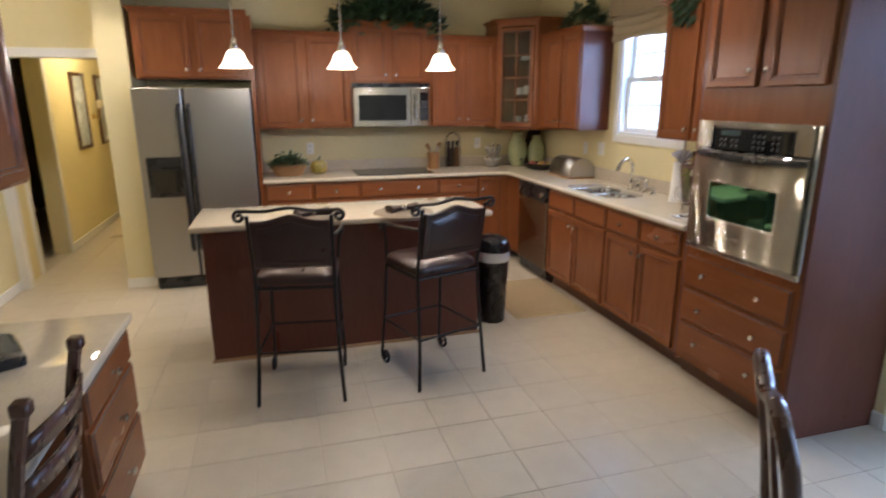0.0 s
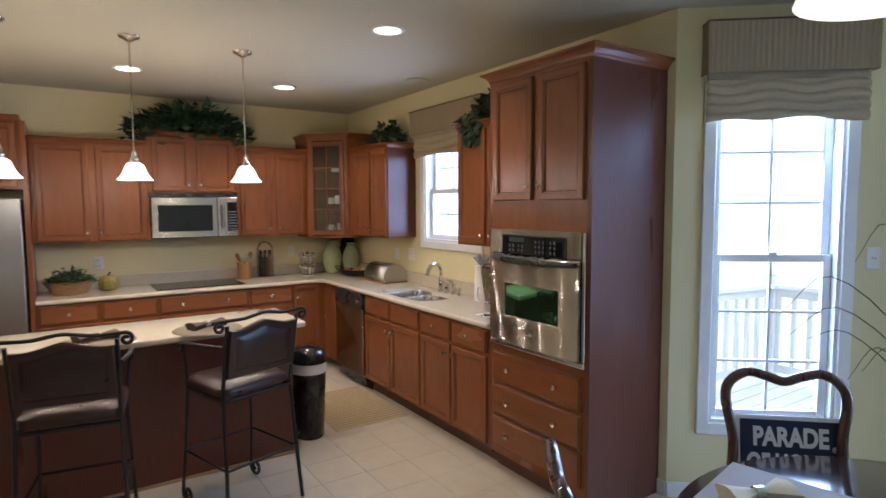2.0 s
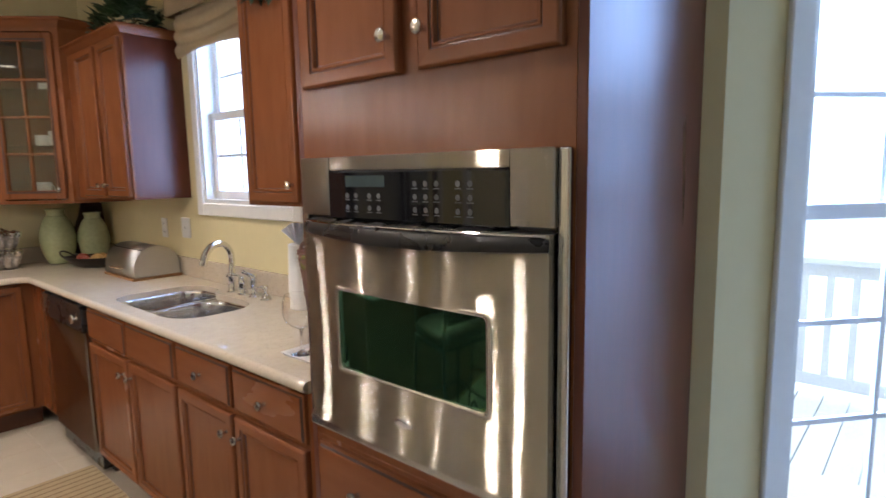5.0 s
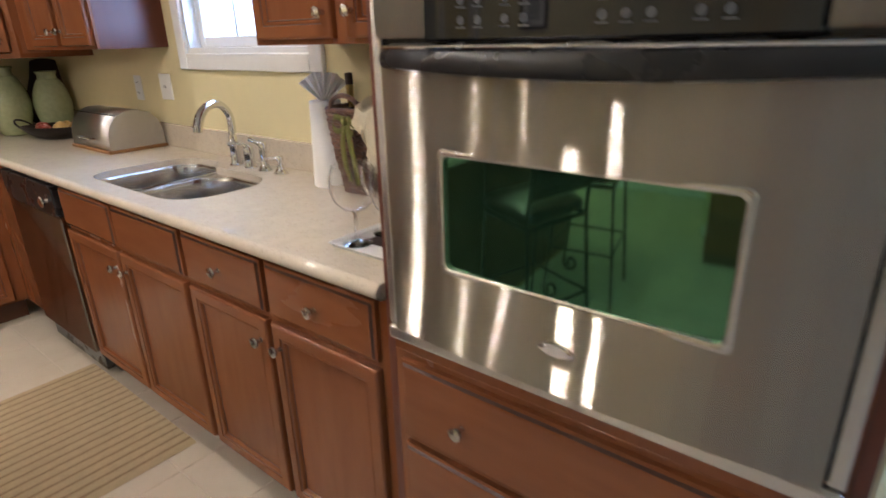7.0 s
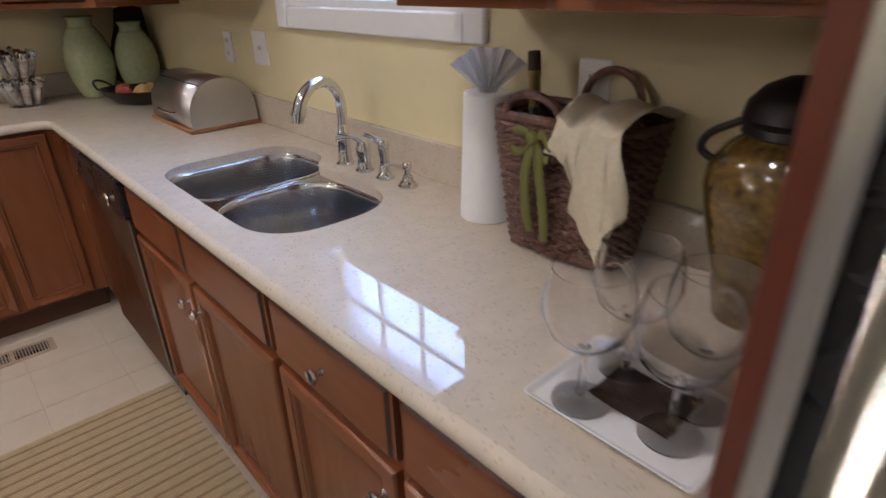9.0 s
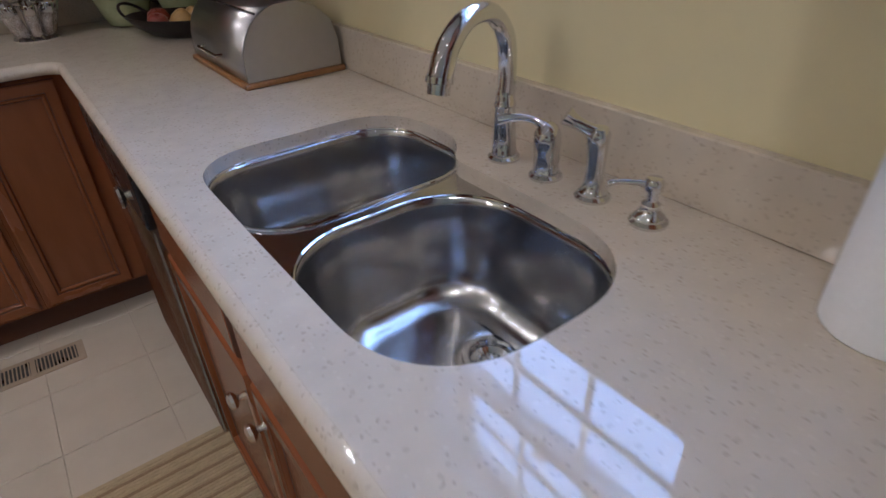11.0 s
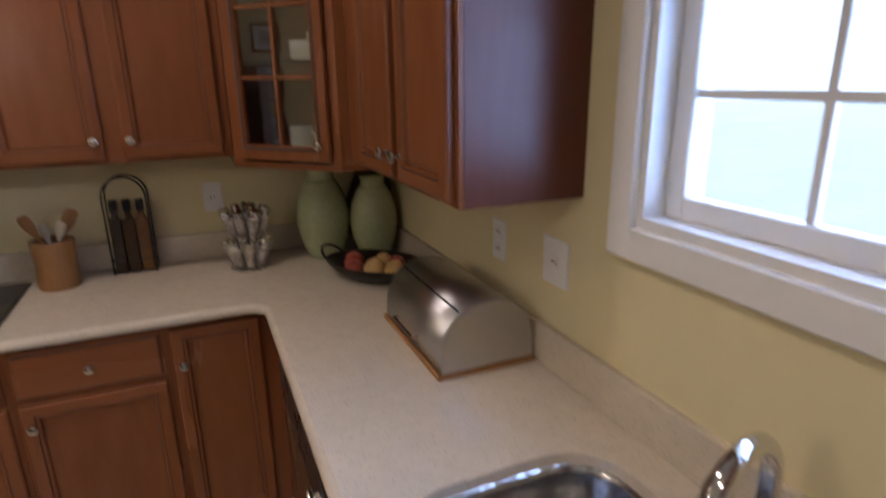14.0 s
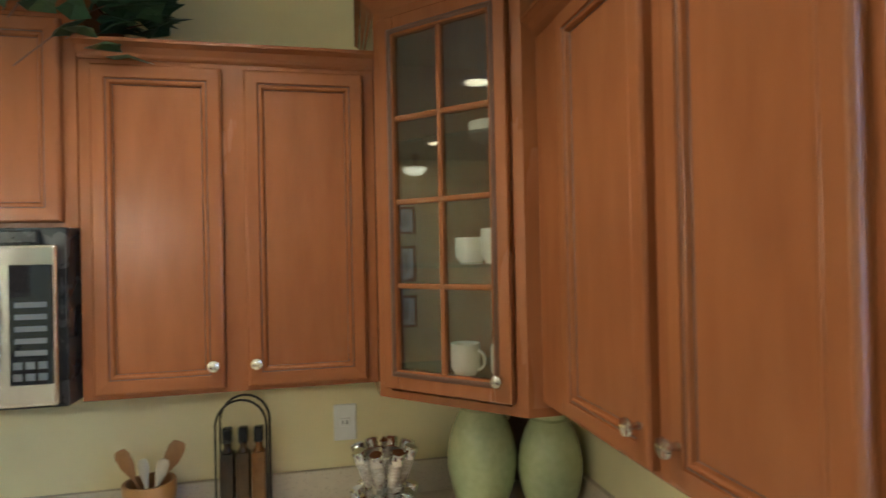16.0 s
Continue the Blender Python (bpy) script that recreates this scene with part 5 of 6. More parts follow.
sp_ = thing("spice_carousel", "steel spice carousel with small capped jars", "spice rack", pose(3.70, 7.80, CT))
bm = bmesh.new()
lathe(bm, [(0.070, 0.0), (0.072, 0.006), (0.055, 0.012), (0.008, 0.016), (0.008, 0.245), (0.014, 0.25), (0.001, 0.262)], (0, 0, 0), 24, cap0=True)
for zz, rr in ((0.115, 0.060), (0.215, 0.055)):
    tube(bm, [(rr * math.cos(2 * math.pi * i / 24), rr * math.sin(2 * math.pi * i / 24), zz) for i in range(24)], 0.003, 6, True)
part("stand", bm, CHROME, sp_, smooth=True)
JAR = mat("spice_jar", (0.62, 0.57, 0.50), 0.15, var=0.2, scale=30, second=(0.10, 0.06, 0.04))
for ring, zz in enumerate((0.02, 0.135)):
    for i in range(8):
        a = 2 * math.pi * (i + 0.5 * ring) / 8
        tilt = Matrix.Translation((0.046 * math.cos(a), 0.046 * math.sin(a), zz)) @ Matrix.Rotation(a, 4, "Z") @ Matrix.Rotation(radians(19), 4, "Y")
        bm = bmesh.new()
        lathe(bm, [(0.013, 0.0), (0.0165, 0.006), (0.0185, 0.074), (0.016, 0.080)], (0, 0, 0), 12, cap0=True, cap1=True)
        bmesh.ops.transform(bm, matrix=tilt, verts=bm.verts[:])
        j = part("jar", bm, JAR, sp_, smooth=True)
        bm = bmesh.new()
        lathe(bm, [(0.0200, 0.076), (0.0205, 0.104), (0.0175, 0.108), (0.001, 0.108)], (0, 0, 0), 12, cap0=True)
        bmesh.ops.transform(bm, matrix=tilt, verts=bm.verts[:])
        part("cap", bm, CHROME, j, smooth=True)

CELADON = mat("celadon_glaze", (0.42, 0.46, 0.26), 0.10, var=0.12, scale=5, second=(0.33, 0.375, 0.205), spec=0.6, coat=0.5)


def vase(x, y, k, label):
    t = thing("vase", label, "vase", pose(x, y, CT), "celadon vases")
    bm = bmesh.new()
    lathe(bm, [(r * k, z * k) for r, z in ((0.060, 0.0), (0.072, 0.006), (0.090, 0.045), (0.108, 0.100), (0.118, 0.165), (0.117, 0.205), (0.106, 0.262), (0.087, 0.312), (0.068, 0.345))], (0, 0, 0), 36, cap0=True)
    part("body", bm, CELADON, t, smooth=True)
    bm = bmesh.new()
    lathe(bm, [(r * k, z * k) for r, z in ((0.068, 0.345), (0.060, 0.352), (0.057, 0.372), (0.060, 0.388), (0.068, 0.398), (0.064, 0.403), (0.052, 0.395), (0.046, 0.35))], (0, 0, 0), 36)
    part("neck", bm, CELADON, t, smooth=True)


vase(4.000, 7.835, 0.90, "large glazed celadon green vase in the worktop corner")
vase(4.192, 7.765, 0.82, "smaller glazed celadon green vase in the worktop corner")
pt = thing("serving_plate", "dark round plate leaning in the corner behind the vases", "plate", pose(4.235, 7.955, CT + 0.205, 74, 0, -45))
bm = bmesh.new()
lathe(bm, [(0.001, 0.0), (0.12, 0.0), (0.19, 0.012), (0.192, 0.016), (0.12, 0.006), (0.001, 0.006)], (0, 0, 0), 36)
part("dish", bm, NAPB, pt, smooth=True)

# fruit bowl
fb = thing("fruit_bowl", "oval black iron bowl with looped handles", "bowl", pose(4.105, 7.475, CT, 0, 0, -50))
bm = bmesh.new()
oval(bm, [(0.45, 0.0), (0.62, 0.008), (0.85, 0.035), (1.0, 0.062), (1.0, 0.066), (0.93, 0.058), (0.6, 0.016), (0.02, 0.010)], 0.198, 0.128, 32, True, True)
part("dish", bm, IRON, fb, smooth=True)
for sx in (-1, 1):
    bm = bmesh.new()
    tube(bm, [(sx * (0.178 + 0.045 * math.sin(radians(a))), 0.05 * math.cos(radians(a)), 0.062 + 0.035 * math.sin(radians(a))) for a in range(0, 181, 15)], 0.005, 8)
    part("handle", bm, IRON, fb, smooth=True)
APPLE = mat("red_apple", (0.20, 0.022, 0.028), 0.28, var=0.4, scale=9, second=(0.28, 0.10, 0.05))
PEAR = mat("yellow_pear", (0.46, 0.29, 0.10), 0.4, var=0.2, scale=9)
fm = fb.matrix_basis
for lx, ly, lz, r, ma, nm in ((-0.095, 0.005, 0.056, 0.038, APPLE, "apple"), (-0.055, -0.055, 0.056, 0.034, APPLE, "apple"), (0.0, 0.055, 0.055, 0.036, PEAR, "pear"), (0.015, -0.025, 0.056, 0.041, PEAR, "pear"), (0.065, 0.038, 0.058, 0.034, APPLE, "apple"), (0.095, -0.02, 0.060, 0.037, PEAR, "pear")):
    bm = bmesh.new()
    lathe(bm, [(0.004, -r * 0.88), (r * 0.5, -r * 0.92), (r * 0.9, -r * 0.5), (r, 0.0), (r * (0.93 if nm == "apple" else 0.8), r * 0.5), (r * (0.62 if nm == "apple" else 0.5), r * 0.85), (r * 0.25, r * (0.9 if nm == "apple" else 1.05)), (0.004, r * (0.75 if nm == "apple" else 1.1))], (0, 0, 0), 18, cap0=True, cap1=True)
    p = part(nm, bm, ma, m=fm @ pose(lx, ly, lz - 0.012, 15, 8, 40), smooth=True)
    tagged(p, "red apple lying in the black bowl" if nm == "apple" else "yellow pear lying in the black bowl", "fruit", "fruit in the bowl")

# bread box
BREAD = mat("satin_steel", (0.50, 0.49, 0.48), 0.30, 1.0, var=0.04, scale=4, stretch=(0.6, 12, 12), rvar=0.08)
bb = thing("bread_box", "stainless steel roll-top bread box on a wooden base", "bread box", pose(4.018, 7.105, CT, 0, 0, -90))
bm = bmesh.new()
bx(bm, 0.0, 0.42, 0.0, 0.268, 0.0, 0.014, 0.003)
part("base", bm, OAK, bb)
prof = [(0.010, 0.016)] + [(0.125 - 0.115 * math.cos(radians(a)), 0.055 + 0.125 * math.sin(radians(a))) for a in range(0, 91, 10)] + [(0.16, 0.180), (0.205, 0.165), (0.243, 0.130), (0.258, 0.080), (0.260, 0.016)]
bm = bmesh.new()
loops(bm, [[(0.008, y, z) for y, z in prof], [(0.412, y, z) for y, z in prof]], closed=False)
part("roll_top", bm, BREAD, bb, "rolled brushed steel cover", smooth=True).modifiers.new("thick", "SOLIDIFY").thickness = 0.0015
for x in (0.006, 0.409):
    bm = bmesh.new()
    loops(bm, [[(x, y, z) for y, z in prof], [(x + 0.005, y, z) for y, z in prof]], True, True)
    part("side", bm, BREAD, bb)
for x in (0.0035, 0.4145):
    bm = bmesh.new()
    disc = prof[:11] + [(0.128, 0.016)]
    loops(bm, [[(x, y, z) for y, z in disc], [(x + 0.0025, y, z) for y, z in disc]], True, True)
    part("cover_end", bm, BREAD, bb, "polished end of the rolled cover")
bm = bmesh.new()
for k in range(3):
    tube(bm, [(0.02, 0.030 + 0.016 * k, 0.118 + 0.022 * k), (0.40, 0.030 + 0.016 * k, 0.118 + 0.022 * k)], 0.003, 6)
part("ribs", bm, BLACK, bb, smooth=True)
bm = bmesh.new()
tube(bm, [(0.14, 0.004, 0.06), (0.14, -0.012, 0.06), (0.28, -0.012, 0.06), (0.28, 0.004, 0.06)], 0.004, 8)
part("handle", bm, CHROME, bb, smooth=True)

# paper towel roll with fanned napkin
PAPER = mat("paper", (0.86, 0.85, 0.83), 0.9, var=0.03, scale=20, bump=0.25, bump_scale=160)
FANP = bpy.data.materials.new("thin_paper")
FANP.use_nodes = True
fn = FANP.node_tree
fd, ft, fx = fn.nodes.new("ShaderNodeBsdfDiffuse"), fn.nodes.new("ShaderNodeBsdfTranslucent"), fn.nodes.new("ShaderNodeMixShader")
fd.inputs["Color"].default_value = ft.inputs["Color"].default_value = (0.88, 0.87, 0.86, 1)
fx.inputs[0].default_value = 0.5
fn.links.new(fd.outputs[0], fx.inputs[1])
fn.links.new(ft.outputs[0], fx.inputs[2])
fn.links.new(fx.outputs[0], fn.nodes["Material Output"].inputs["Surface"])
pr = thing("paper_towel_roll", "upright white paper towel roll beside the sink", "paper towel", pose(4.212, 5.425, CT))
bm = bmesh.new()
lathe(bm, [(0.056, 0.0), (0.0585, 0.003), (0.0500, 0.272), (0.047, 0.275), (0.02, 0.275), (0.02, 0.2)], (0, 0, 0), 32, cap0=True)
part("roll", bm, PAPER, pr, smooth=True)
bm = bmesh.new()
n = 13
low, high = [], []
for i in range(n + 1):
    a = radians(-50 + 100 * i / n)
    z = 0.0065 * (1 if i % 2 else -1)
    low.append((z * 0.5, -0.012 * math.sin(a), 0.245 + 0.01))
    high.append((z * 2.6, 0.102 * math.sin(a), 0.262 + 0.100 * math.cos(a) + 0.003 * math.sin(5 * i)))
loops(bm, [low, high], closed=False)
f = part("fan", bm, FANP, pr, "paper folded into a fan", m=pose(0, 0, 0, 0, 0, 45))
f.modifiers.new("thick", "SOLIDIFY").thickness = 0.001

# wicker basket with bottle and cloth
WICK = mat("dark_wicker", (0.19, 0.095, 0.062), 0.42, var=0.45, scale=30, mixscale=90, second=(0.022, 0.009, 0.010), bump=0.2, bump_scale=160)
wb = thing("wicker_basket", "dark woven wicker basket with two loop handles", "basket", pose(4.200, 5.188, CT, 0, 0, -90))
ROWS = 32


def even(ring, n):
    """The closed ring again, in n equal steps."""
    seg = [math.dist(ring[i], ring[(i + 1) % len(ring)]) for i in range(len(ring))]
    total, out, i, at = sum(seg), [], 0, 0.0
    for k in range(n):
        want = total * k / n
        while at + seg[i] < want:
            at += seg[i]
            i += 1
        f = (want - at) / max(seg[i], 1e-9)
        a, b = ring[i], ring[(i + 1) % len(ring)]
        out.append((a[0] + (b[0] - a[0]) * f, a[1] + (b[1] - a[1]) * f))
    return out


for k in range(ROWS):
    v = (k + 0.5) / ROWS
    hw, hd = 0.116 + 0.032 * v, 0.064 + 0.016 * v
    ring = rrect(-hw, hw, -hd, hd, 0.045, 6)
    pts = []
    ring = even(ring, 112)
    for i, (x, y) in enumerate(ring):
        w = 0.0044 * math.sin(math.pi * (i / 2.0 + k))
        ln = max(math.hypot(x, y), 1e-6)
        pts.append((x * (1 + w / ln), y * (1 + w / ln), 0.008 + 0.250 * v + 0.0018 * math.sin(i * 1.7 + k)))
    bm = bmesh.new()
    tube(bm, pts, [0.0047 + 0.0009 * math.sin(i * 0.5 + 2.1 * k) for i in range(112)], 6, True)
    part("weave", bm, WICK, wb, smooth=True)
bm = bmesh.new()
for v, z in ((0.0, 0.006),):
    loops(bm, [[(x, y, 0.004) for x, y in rrect(-0.108, 0.108, -0.061, 0.061, 0.04, 4)], [(x, y, 0.010) for x, y in rrect(-0.108, 0.108, -0.061, 0.061, 0.04, 4)]], True, True)
part("bottom", bm, WICK, wb)
bm = bmesh.new()
tube(bm, [(x, y, 0.262) for x, y in rrect(-0.149, 0.149, -0.080, 0.080, 0.05, 6)], 0.0085, 8, True)
part("rim", bm, WICK, wb, smooth=True)
for sy, hx in ((-1, -0.040), (1, 0.012)):
    bm = bmesh.new()
    tube(bm, [(hx + 0.062 * math.cos(radians(a)), sy * (0.081 + 0.004 * math.sin(radians(a))), 0.256 + (0.050 if sy < 0 else 0.075) * math.sin(radians(a)) ** 0.8) for a in range(0, 181, 10)], 0.0075, 8)
    part("handle", bm, WICK, wb, smooth=True)
bm = bmesh.new()
loops(bm, [[(x, y, 0.205) for x, y in rrect(-0.132, 0.132, -0.072, 0.072, 0.04, 4)], [(x, y, 0.210) for x, y in rrect(-0.132, 0.132, -0.072, 0.072, 0.04, 4)]], True, True)
part("lining", bm, mat("navy_lining", (0.010, 0.012, 0.03), 0.6, var=0.3, scale=10), wb, "dark blue cloth lining")
RIBB = mat("olive_ribbon", (0.145, 0.145, 0.03), 0.55, var=0.15, scale=10)
rb = thing("ribbon_bow", "olive green ribbon bow tied on the wicker basket", "ribbon", wb.matrix_basis @ Matrix.Translation((-0.022, -0.094, 0.238)) @ Matrix.Diagonal((0.9, 1.0, 1.0, 1)))


def strip(bm, ctrl, w, across=(1, 0, 0)):
    pts = curve_pts(ctrl, 6)
    ac = Vector(across) * w / 2
    loops(bm, [[p - ac for p in pts], [p + ac for p in pts]], closed=False)


for nm, ctrl, wd in (("tail", [(0, -0.004, 0.0), (-0.012, -0.012, -0.06), (-0.016, -0.004, -0.13), (-0.010, 0.006, -0.185)], 0.025), ("tail", [(0.006, -0.004, 0.0), (0.022, -0.012, -0.06), (0.028, 0.0, -0.14), (0.025, 0.008, -0.195)], 0.025), ("loop", [(0, -0.006, 0), (-0.03, -0.02, 0.012), (-0.045, -0.016, -0.02), (-0.025, -0.008, -0.03), (0, -0.006, 0)], 0.018), ("loop", [(0.004, -0.006, 0), (0.035, -0.02, 0.010), (0.05, -0.016, -0.022), (0.028, -0.008, -0.035), (0.004, -0.006, 0)], 0.018)):
    bm = bmesh.new()
    strip(bm, ctrl, wd, (0.9, 0, 0.2) if nm == "tail" else (0.25, 0, 0.9))
    part(nm, bm, RIBB, rb, smooth=True).modifiers.new("thick", "SOLIDIFY").thickness = 0.001
bm = bmesh.new()
lathe(bm, [(0.001, 0.0), (0.012, 0.003), (0.014, 0.010), (0.010, 0.016), (0.001, 0.018)], (0, 0, 0), 12, "y")
part("knot", bm, RIBB, rb, smooth=True)
# wine bottle standing in it
wbm = wb.matrix_basis
wine = thing("wine_bottle", "dark wine bottle with a gold foil neck in the wicker basket", "bottle", wbm @ pose(-0.108, 0.012, 0.186, -3, -6, 0))
bm = bmesh.new()
lathe(bm, [(0.029, -0.17), (0.031, -0.165), (0.031, 0.0), (0.026, 0.03), (0.0135, 0.062), (0.0115, 0.075)], (0, 0, 0), 20, cap0=True)
part("body", bm, mat("green_bottle", (0.008, 0.020, 0.018), 0.06, var=0.1, spec=0.7), wine, smooth=True)
bm = bmesh.new()
lathe(bm, [(0.0118, 0.070), (0.0120, 0.128), (0.0132, 0.130), (0.0132, 0.140), (0.012, 0.141)], (0, 0, 0), 16)
part("foil", bm, mat("gold_foil", (0.45, 0.31, 0.10), 0.3, 0.8, var=0.1), wine, "gold foil neck", smooth=True)
bm = bmesh.new()
lathe(bm, [(0.0125, 0.141), (0.0120, 0.172), (0.0110, 0.176), (0.001, 0.177)], (0, 0, 0), 16, cap1=True)
part("top", bm, NAPB, wine, smooth=True)
# cream cloth hanging over the rim
cl = thing("tea_towel", "cream tea towel hanging over the wicker basket's rim", "tea towel", wbm)
bm = bmesh.new()
grid = []
for k in range(25):
    v = k / 24
    row = []
    for i in range(33):
        u = i / 32
        x = 0.004 + 0.158 * u + 0.012 * math.sin(5 * v + 3 * u) + 0.030 * v * (1 - u)
        hang = 0.045 + 0.185 * max(0.0, 1 - abs(u - 0.66) / 0.62) ** 1.15 + 0.012 * math.sin(13 * u + 1)
        fold = 0.012 * math.sin(15 * u + 4.5 * v) + 0.006 * math.sin(31 * u - 7 * v) + 0.003 * math.sin(52 * u + 9 * v)
        if v < 0.3:
            f3 = v / 0.3
            yy, zz = 0.060 - 0.158 * f3, 0.276 + 0.022 * math.sin(f3 * math.pi) + 0.008 * math.sin(11 * u + 2)
        else:
            f3 = (v - 0.3) / 0.7
            yy, zz = -0.098 - 0.010 * f3 * (1 - f3) - abs(fold) * f3 - 0.004, 0.278 - hang * f3 + 0.008 * math.sin(11 * u + 2) * (1 - f3)
        row.append((x + fold * 0.6 * v, yy, zz))
    grid.append(row)
loops(bm, grid, closed=False)
part("cloth", bm, CREAM, cl, smooth=True).modifiers.new("thick", "SOLIDIFY").thickness = 0.002

# lidded jar of oil beside the oven cabinet
jr = thing("glass_jar", "round glass jar of preserved lemons with iron handles", "jar", pose(4.185, 4.84, CT))
bm = bmesh.new()
lathe(bm, [(0.048, 0.0), (0.055, 0.006), (0.070, 0.09), (0.090, 0.165), (0.100, 0.215), (0.096, 0.245), (0.075, 0.275), (0.056, 0.290)], (0, 0, 0), 28, cap0=True)
part("body", bm, mat("amber_fill", (0.17, 0.105, 0.025), 0.08, var=0.5, scale=9, second=(0.025, 0.014, 0.008), coat=0.6), jr, smooth=True)
bm = bmesh.new()
lathe(bm, [(0.057, 0.288), (0.064, 0.292), (0.060, 0.302), (0.066, 0.312), (0.062, 0.332), (0.045, 0.352), (0.020, 0.364), (0.001, 0.366)], (0, 0, 0), 24)
part("lid", bm, IRON, jr, smooth=True)
for sy in (-1, 1):
    bm = bmesh.new()
    tube(bm, curve_pts([(0, sy * 0.096, 0.235), (0, sy * 0.118, 0.250), (0, sy * 0.108, 0.275), (0, sy * 0.066, 0.300)], 5), 0.006, 8)
    part("handle", bm, IRON, jr, smooth=True)

# tray with goblets
tr = thing("tray", "white rectangular ceramic tray on the worktop", "tray", pose(3.885, 4.852, CT))
bm = bmesh.new()
rings = [[(x, y, z) for x, y in rrect(-w, w, -h2, h2, 0.008, 3)] for w, h2, z in ((0.080, 0.106, 0.0), (0.088, 0.114, 0.010), (0.086, 0.112, 0.011), (0.078, 0.104, 0.006))]
loops(bm, rings, True, True)
part("dish", bm, mat("white_ceramic", (0.74, 0.72, 0.68), 0.15, var=0.03), tr)
bm = bmesh.new()
bx(bm, -0.03, 0.055, -0.055, 0.055, 0.0065, 0.008, 0.0005)
part("liner", bm, NAPB, tr, "dark paper liner")
CLEAR = glass("clear_glass")


def goblet(x, y):
    t = thing("wine_glass", "empty clear balloon wine glass on the white tray", "wine glass", pose(x, y, CT + 0.0085), "wine glasses on the tray")
    bm = bmesh.new()
    lathe(bm, [(0.036, 0.0), (0.036, 0.0015), (0.018, 0.004), (0.006, 0.010), (0.0042, 0.03), (0.0042, 0.068), (0.008, 0.078)], (0, 0, 0), 28, cap0=True, cap1=True)
    part("stem", bm, CLEAR, t, smooth=True)
    bm = bmesh.new()
    out = [(0.006, 0.0785), (0.028, 0.086), (0.047, 0.105), (0.055, 0.132), (0.053, 0.160), (0.046, 0.186)]
    lathe(bm, out + [(0.0449, 0.186)] + [(max(r - 0.0013, 0.001), z + 0.0012) for r, z in reversed(out[:-1])], (0, 0, 0), 32, cap0=True, cap1=True)
    part("bowl", bm, CLEAR, t, smooth=True)


for x, y in ((3.838, 4.905), (3.862, 4.798), (3.935, 4.90), (3.93, 4.80)):
    goblet(x, y)

# basket of greenery and gourd
GREEN = mat("ivy_leaf", (0.030, 0.062, 0.024), 0.42, var=0.45, scale=9, second=(0.016, 0.034, 0.014))
SAGE = mat("sage_leaf", (0.060, 0.105, 0.050), 0.5, var=0.4, scale=9)


def foliage(name, m, label, pts_fn, count, size, material, category="plant", pot=None):
    t = thing(name, label, category, m)
    rnd = random.Random(len(name) + count)
    bm = bmesh.new()
    stems = bmesh.new()
    for i in range(count):
        p, d = pts_fn(rnd)
        p, d = Vector(p), Vector(d)
        d = (d + Vector((rnd.uniform(-0.7, 0.7), rnd.uniform(-0.7, 0.7), rnd.uniform(-0.6, 0.6)))).normalized()
        side = d.cross(Vector((rnd.uniform(-0.3, 0.3), rnd.uniform(-0.3, 0.3), 1))).normalized()
        up = side.cross(d)
        s = size * rnd.uniform(0.6, 1.25)
        w = s * 0.42
        c = [p, p + d * s * 0.3 + side * w - up * 0.1 * s, p + d * s * 0.55 + side * w * 0.55 - up * 0.05 * s, p + d * s - up * 0.15 * s, p + d * s * 0.55 - side * w * 0.55 - up * 0.05 * s, p + d * s * 0.3 - side * w - up * 0.1 * s, p + d * s * 0.45 + up * 0.06 * s]
        v = [bm.verts.new(q) for q in c]
        for a, b in ((0, 1), (1, 2), (2, 3), (3, 4), (4, 5), (5, 0)):
            bm.faces.new((v[a], v[b], v[6]))
        if i % 6 == 0:
            tube(stems, [p - d * s * 1.2, p], 0.0018, 5)
    part("leaves", bm, material, t)["kind"] = "stuff"
    part("stems", stems, KICK, t)["kind"] = "stuff"
    return t


def mound(w, dpt, h, z0=0.0, droop=0.0):
    def fn(r):
        a, q = r.uniform(0, 2 * math.pi), math.sqrt(r.random())
        bump = 0.75 + 0.25 * math.sin(a * 3 + 1) * math.cos(a * 5)
        x, y = w * q * math.cos(a), dpt * q * math.sin(a)
        z = z0 + h * bump * (1 - q ** 2.2) * r.uniform(0.3, 1.05) - droop * q ** 3 * r.random() * (1.0 if math.sin(a) < 0 else 0.2)
        return (x, y, max(z, z0 - droop)), (math.cos(a) * (0.3 + q), math.sin(a) * (0.3 + q), 0.5)
    return fn


foliage("ivy_garland", pose(2.58, 7.78, 2.345), "dark green artificial ivy along the cabinet top", mound(0.54, 0.20, 0.26, 0.03, 0.20), 950, 0.095, GREEN)
foliage("ivy_plant", pose(4.13, 6.78, 2.235), "green artificial ivy plant on the wall cabinet", mound(0.12, 0.27, 0.20, 0.02), 240, 0.075, GREEN)


def trail(r):
    k = r.random()
    if k < 0.6:
        p, d = mound(0.10, 0.16, 0.22, 0.02)(r)
        return p, d
    u = r.random()
    return (-0.155 - 0.02 * r.random(), r.uniform(-0.12, 0.10), 0.06 - 0.22 * u), (-0.5, 0, -0.8)


foliage("ivy_plant", pose(4.16, 5.27, 2.255), "green artificial ivy trailing over the cabinet front", trail, 260, 0.07, GREEN)
WICKL = mat("pale_wicker", (0.34, 0.19, 0.085), 0.75, var=0.3, scale=16, bump=0.3, bump_scale=120)
bk = thing("oval_basket", "pale wicker basket holding green leaves", "basket", pose(1.57, 7.70, CT, 0, 0, 4))
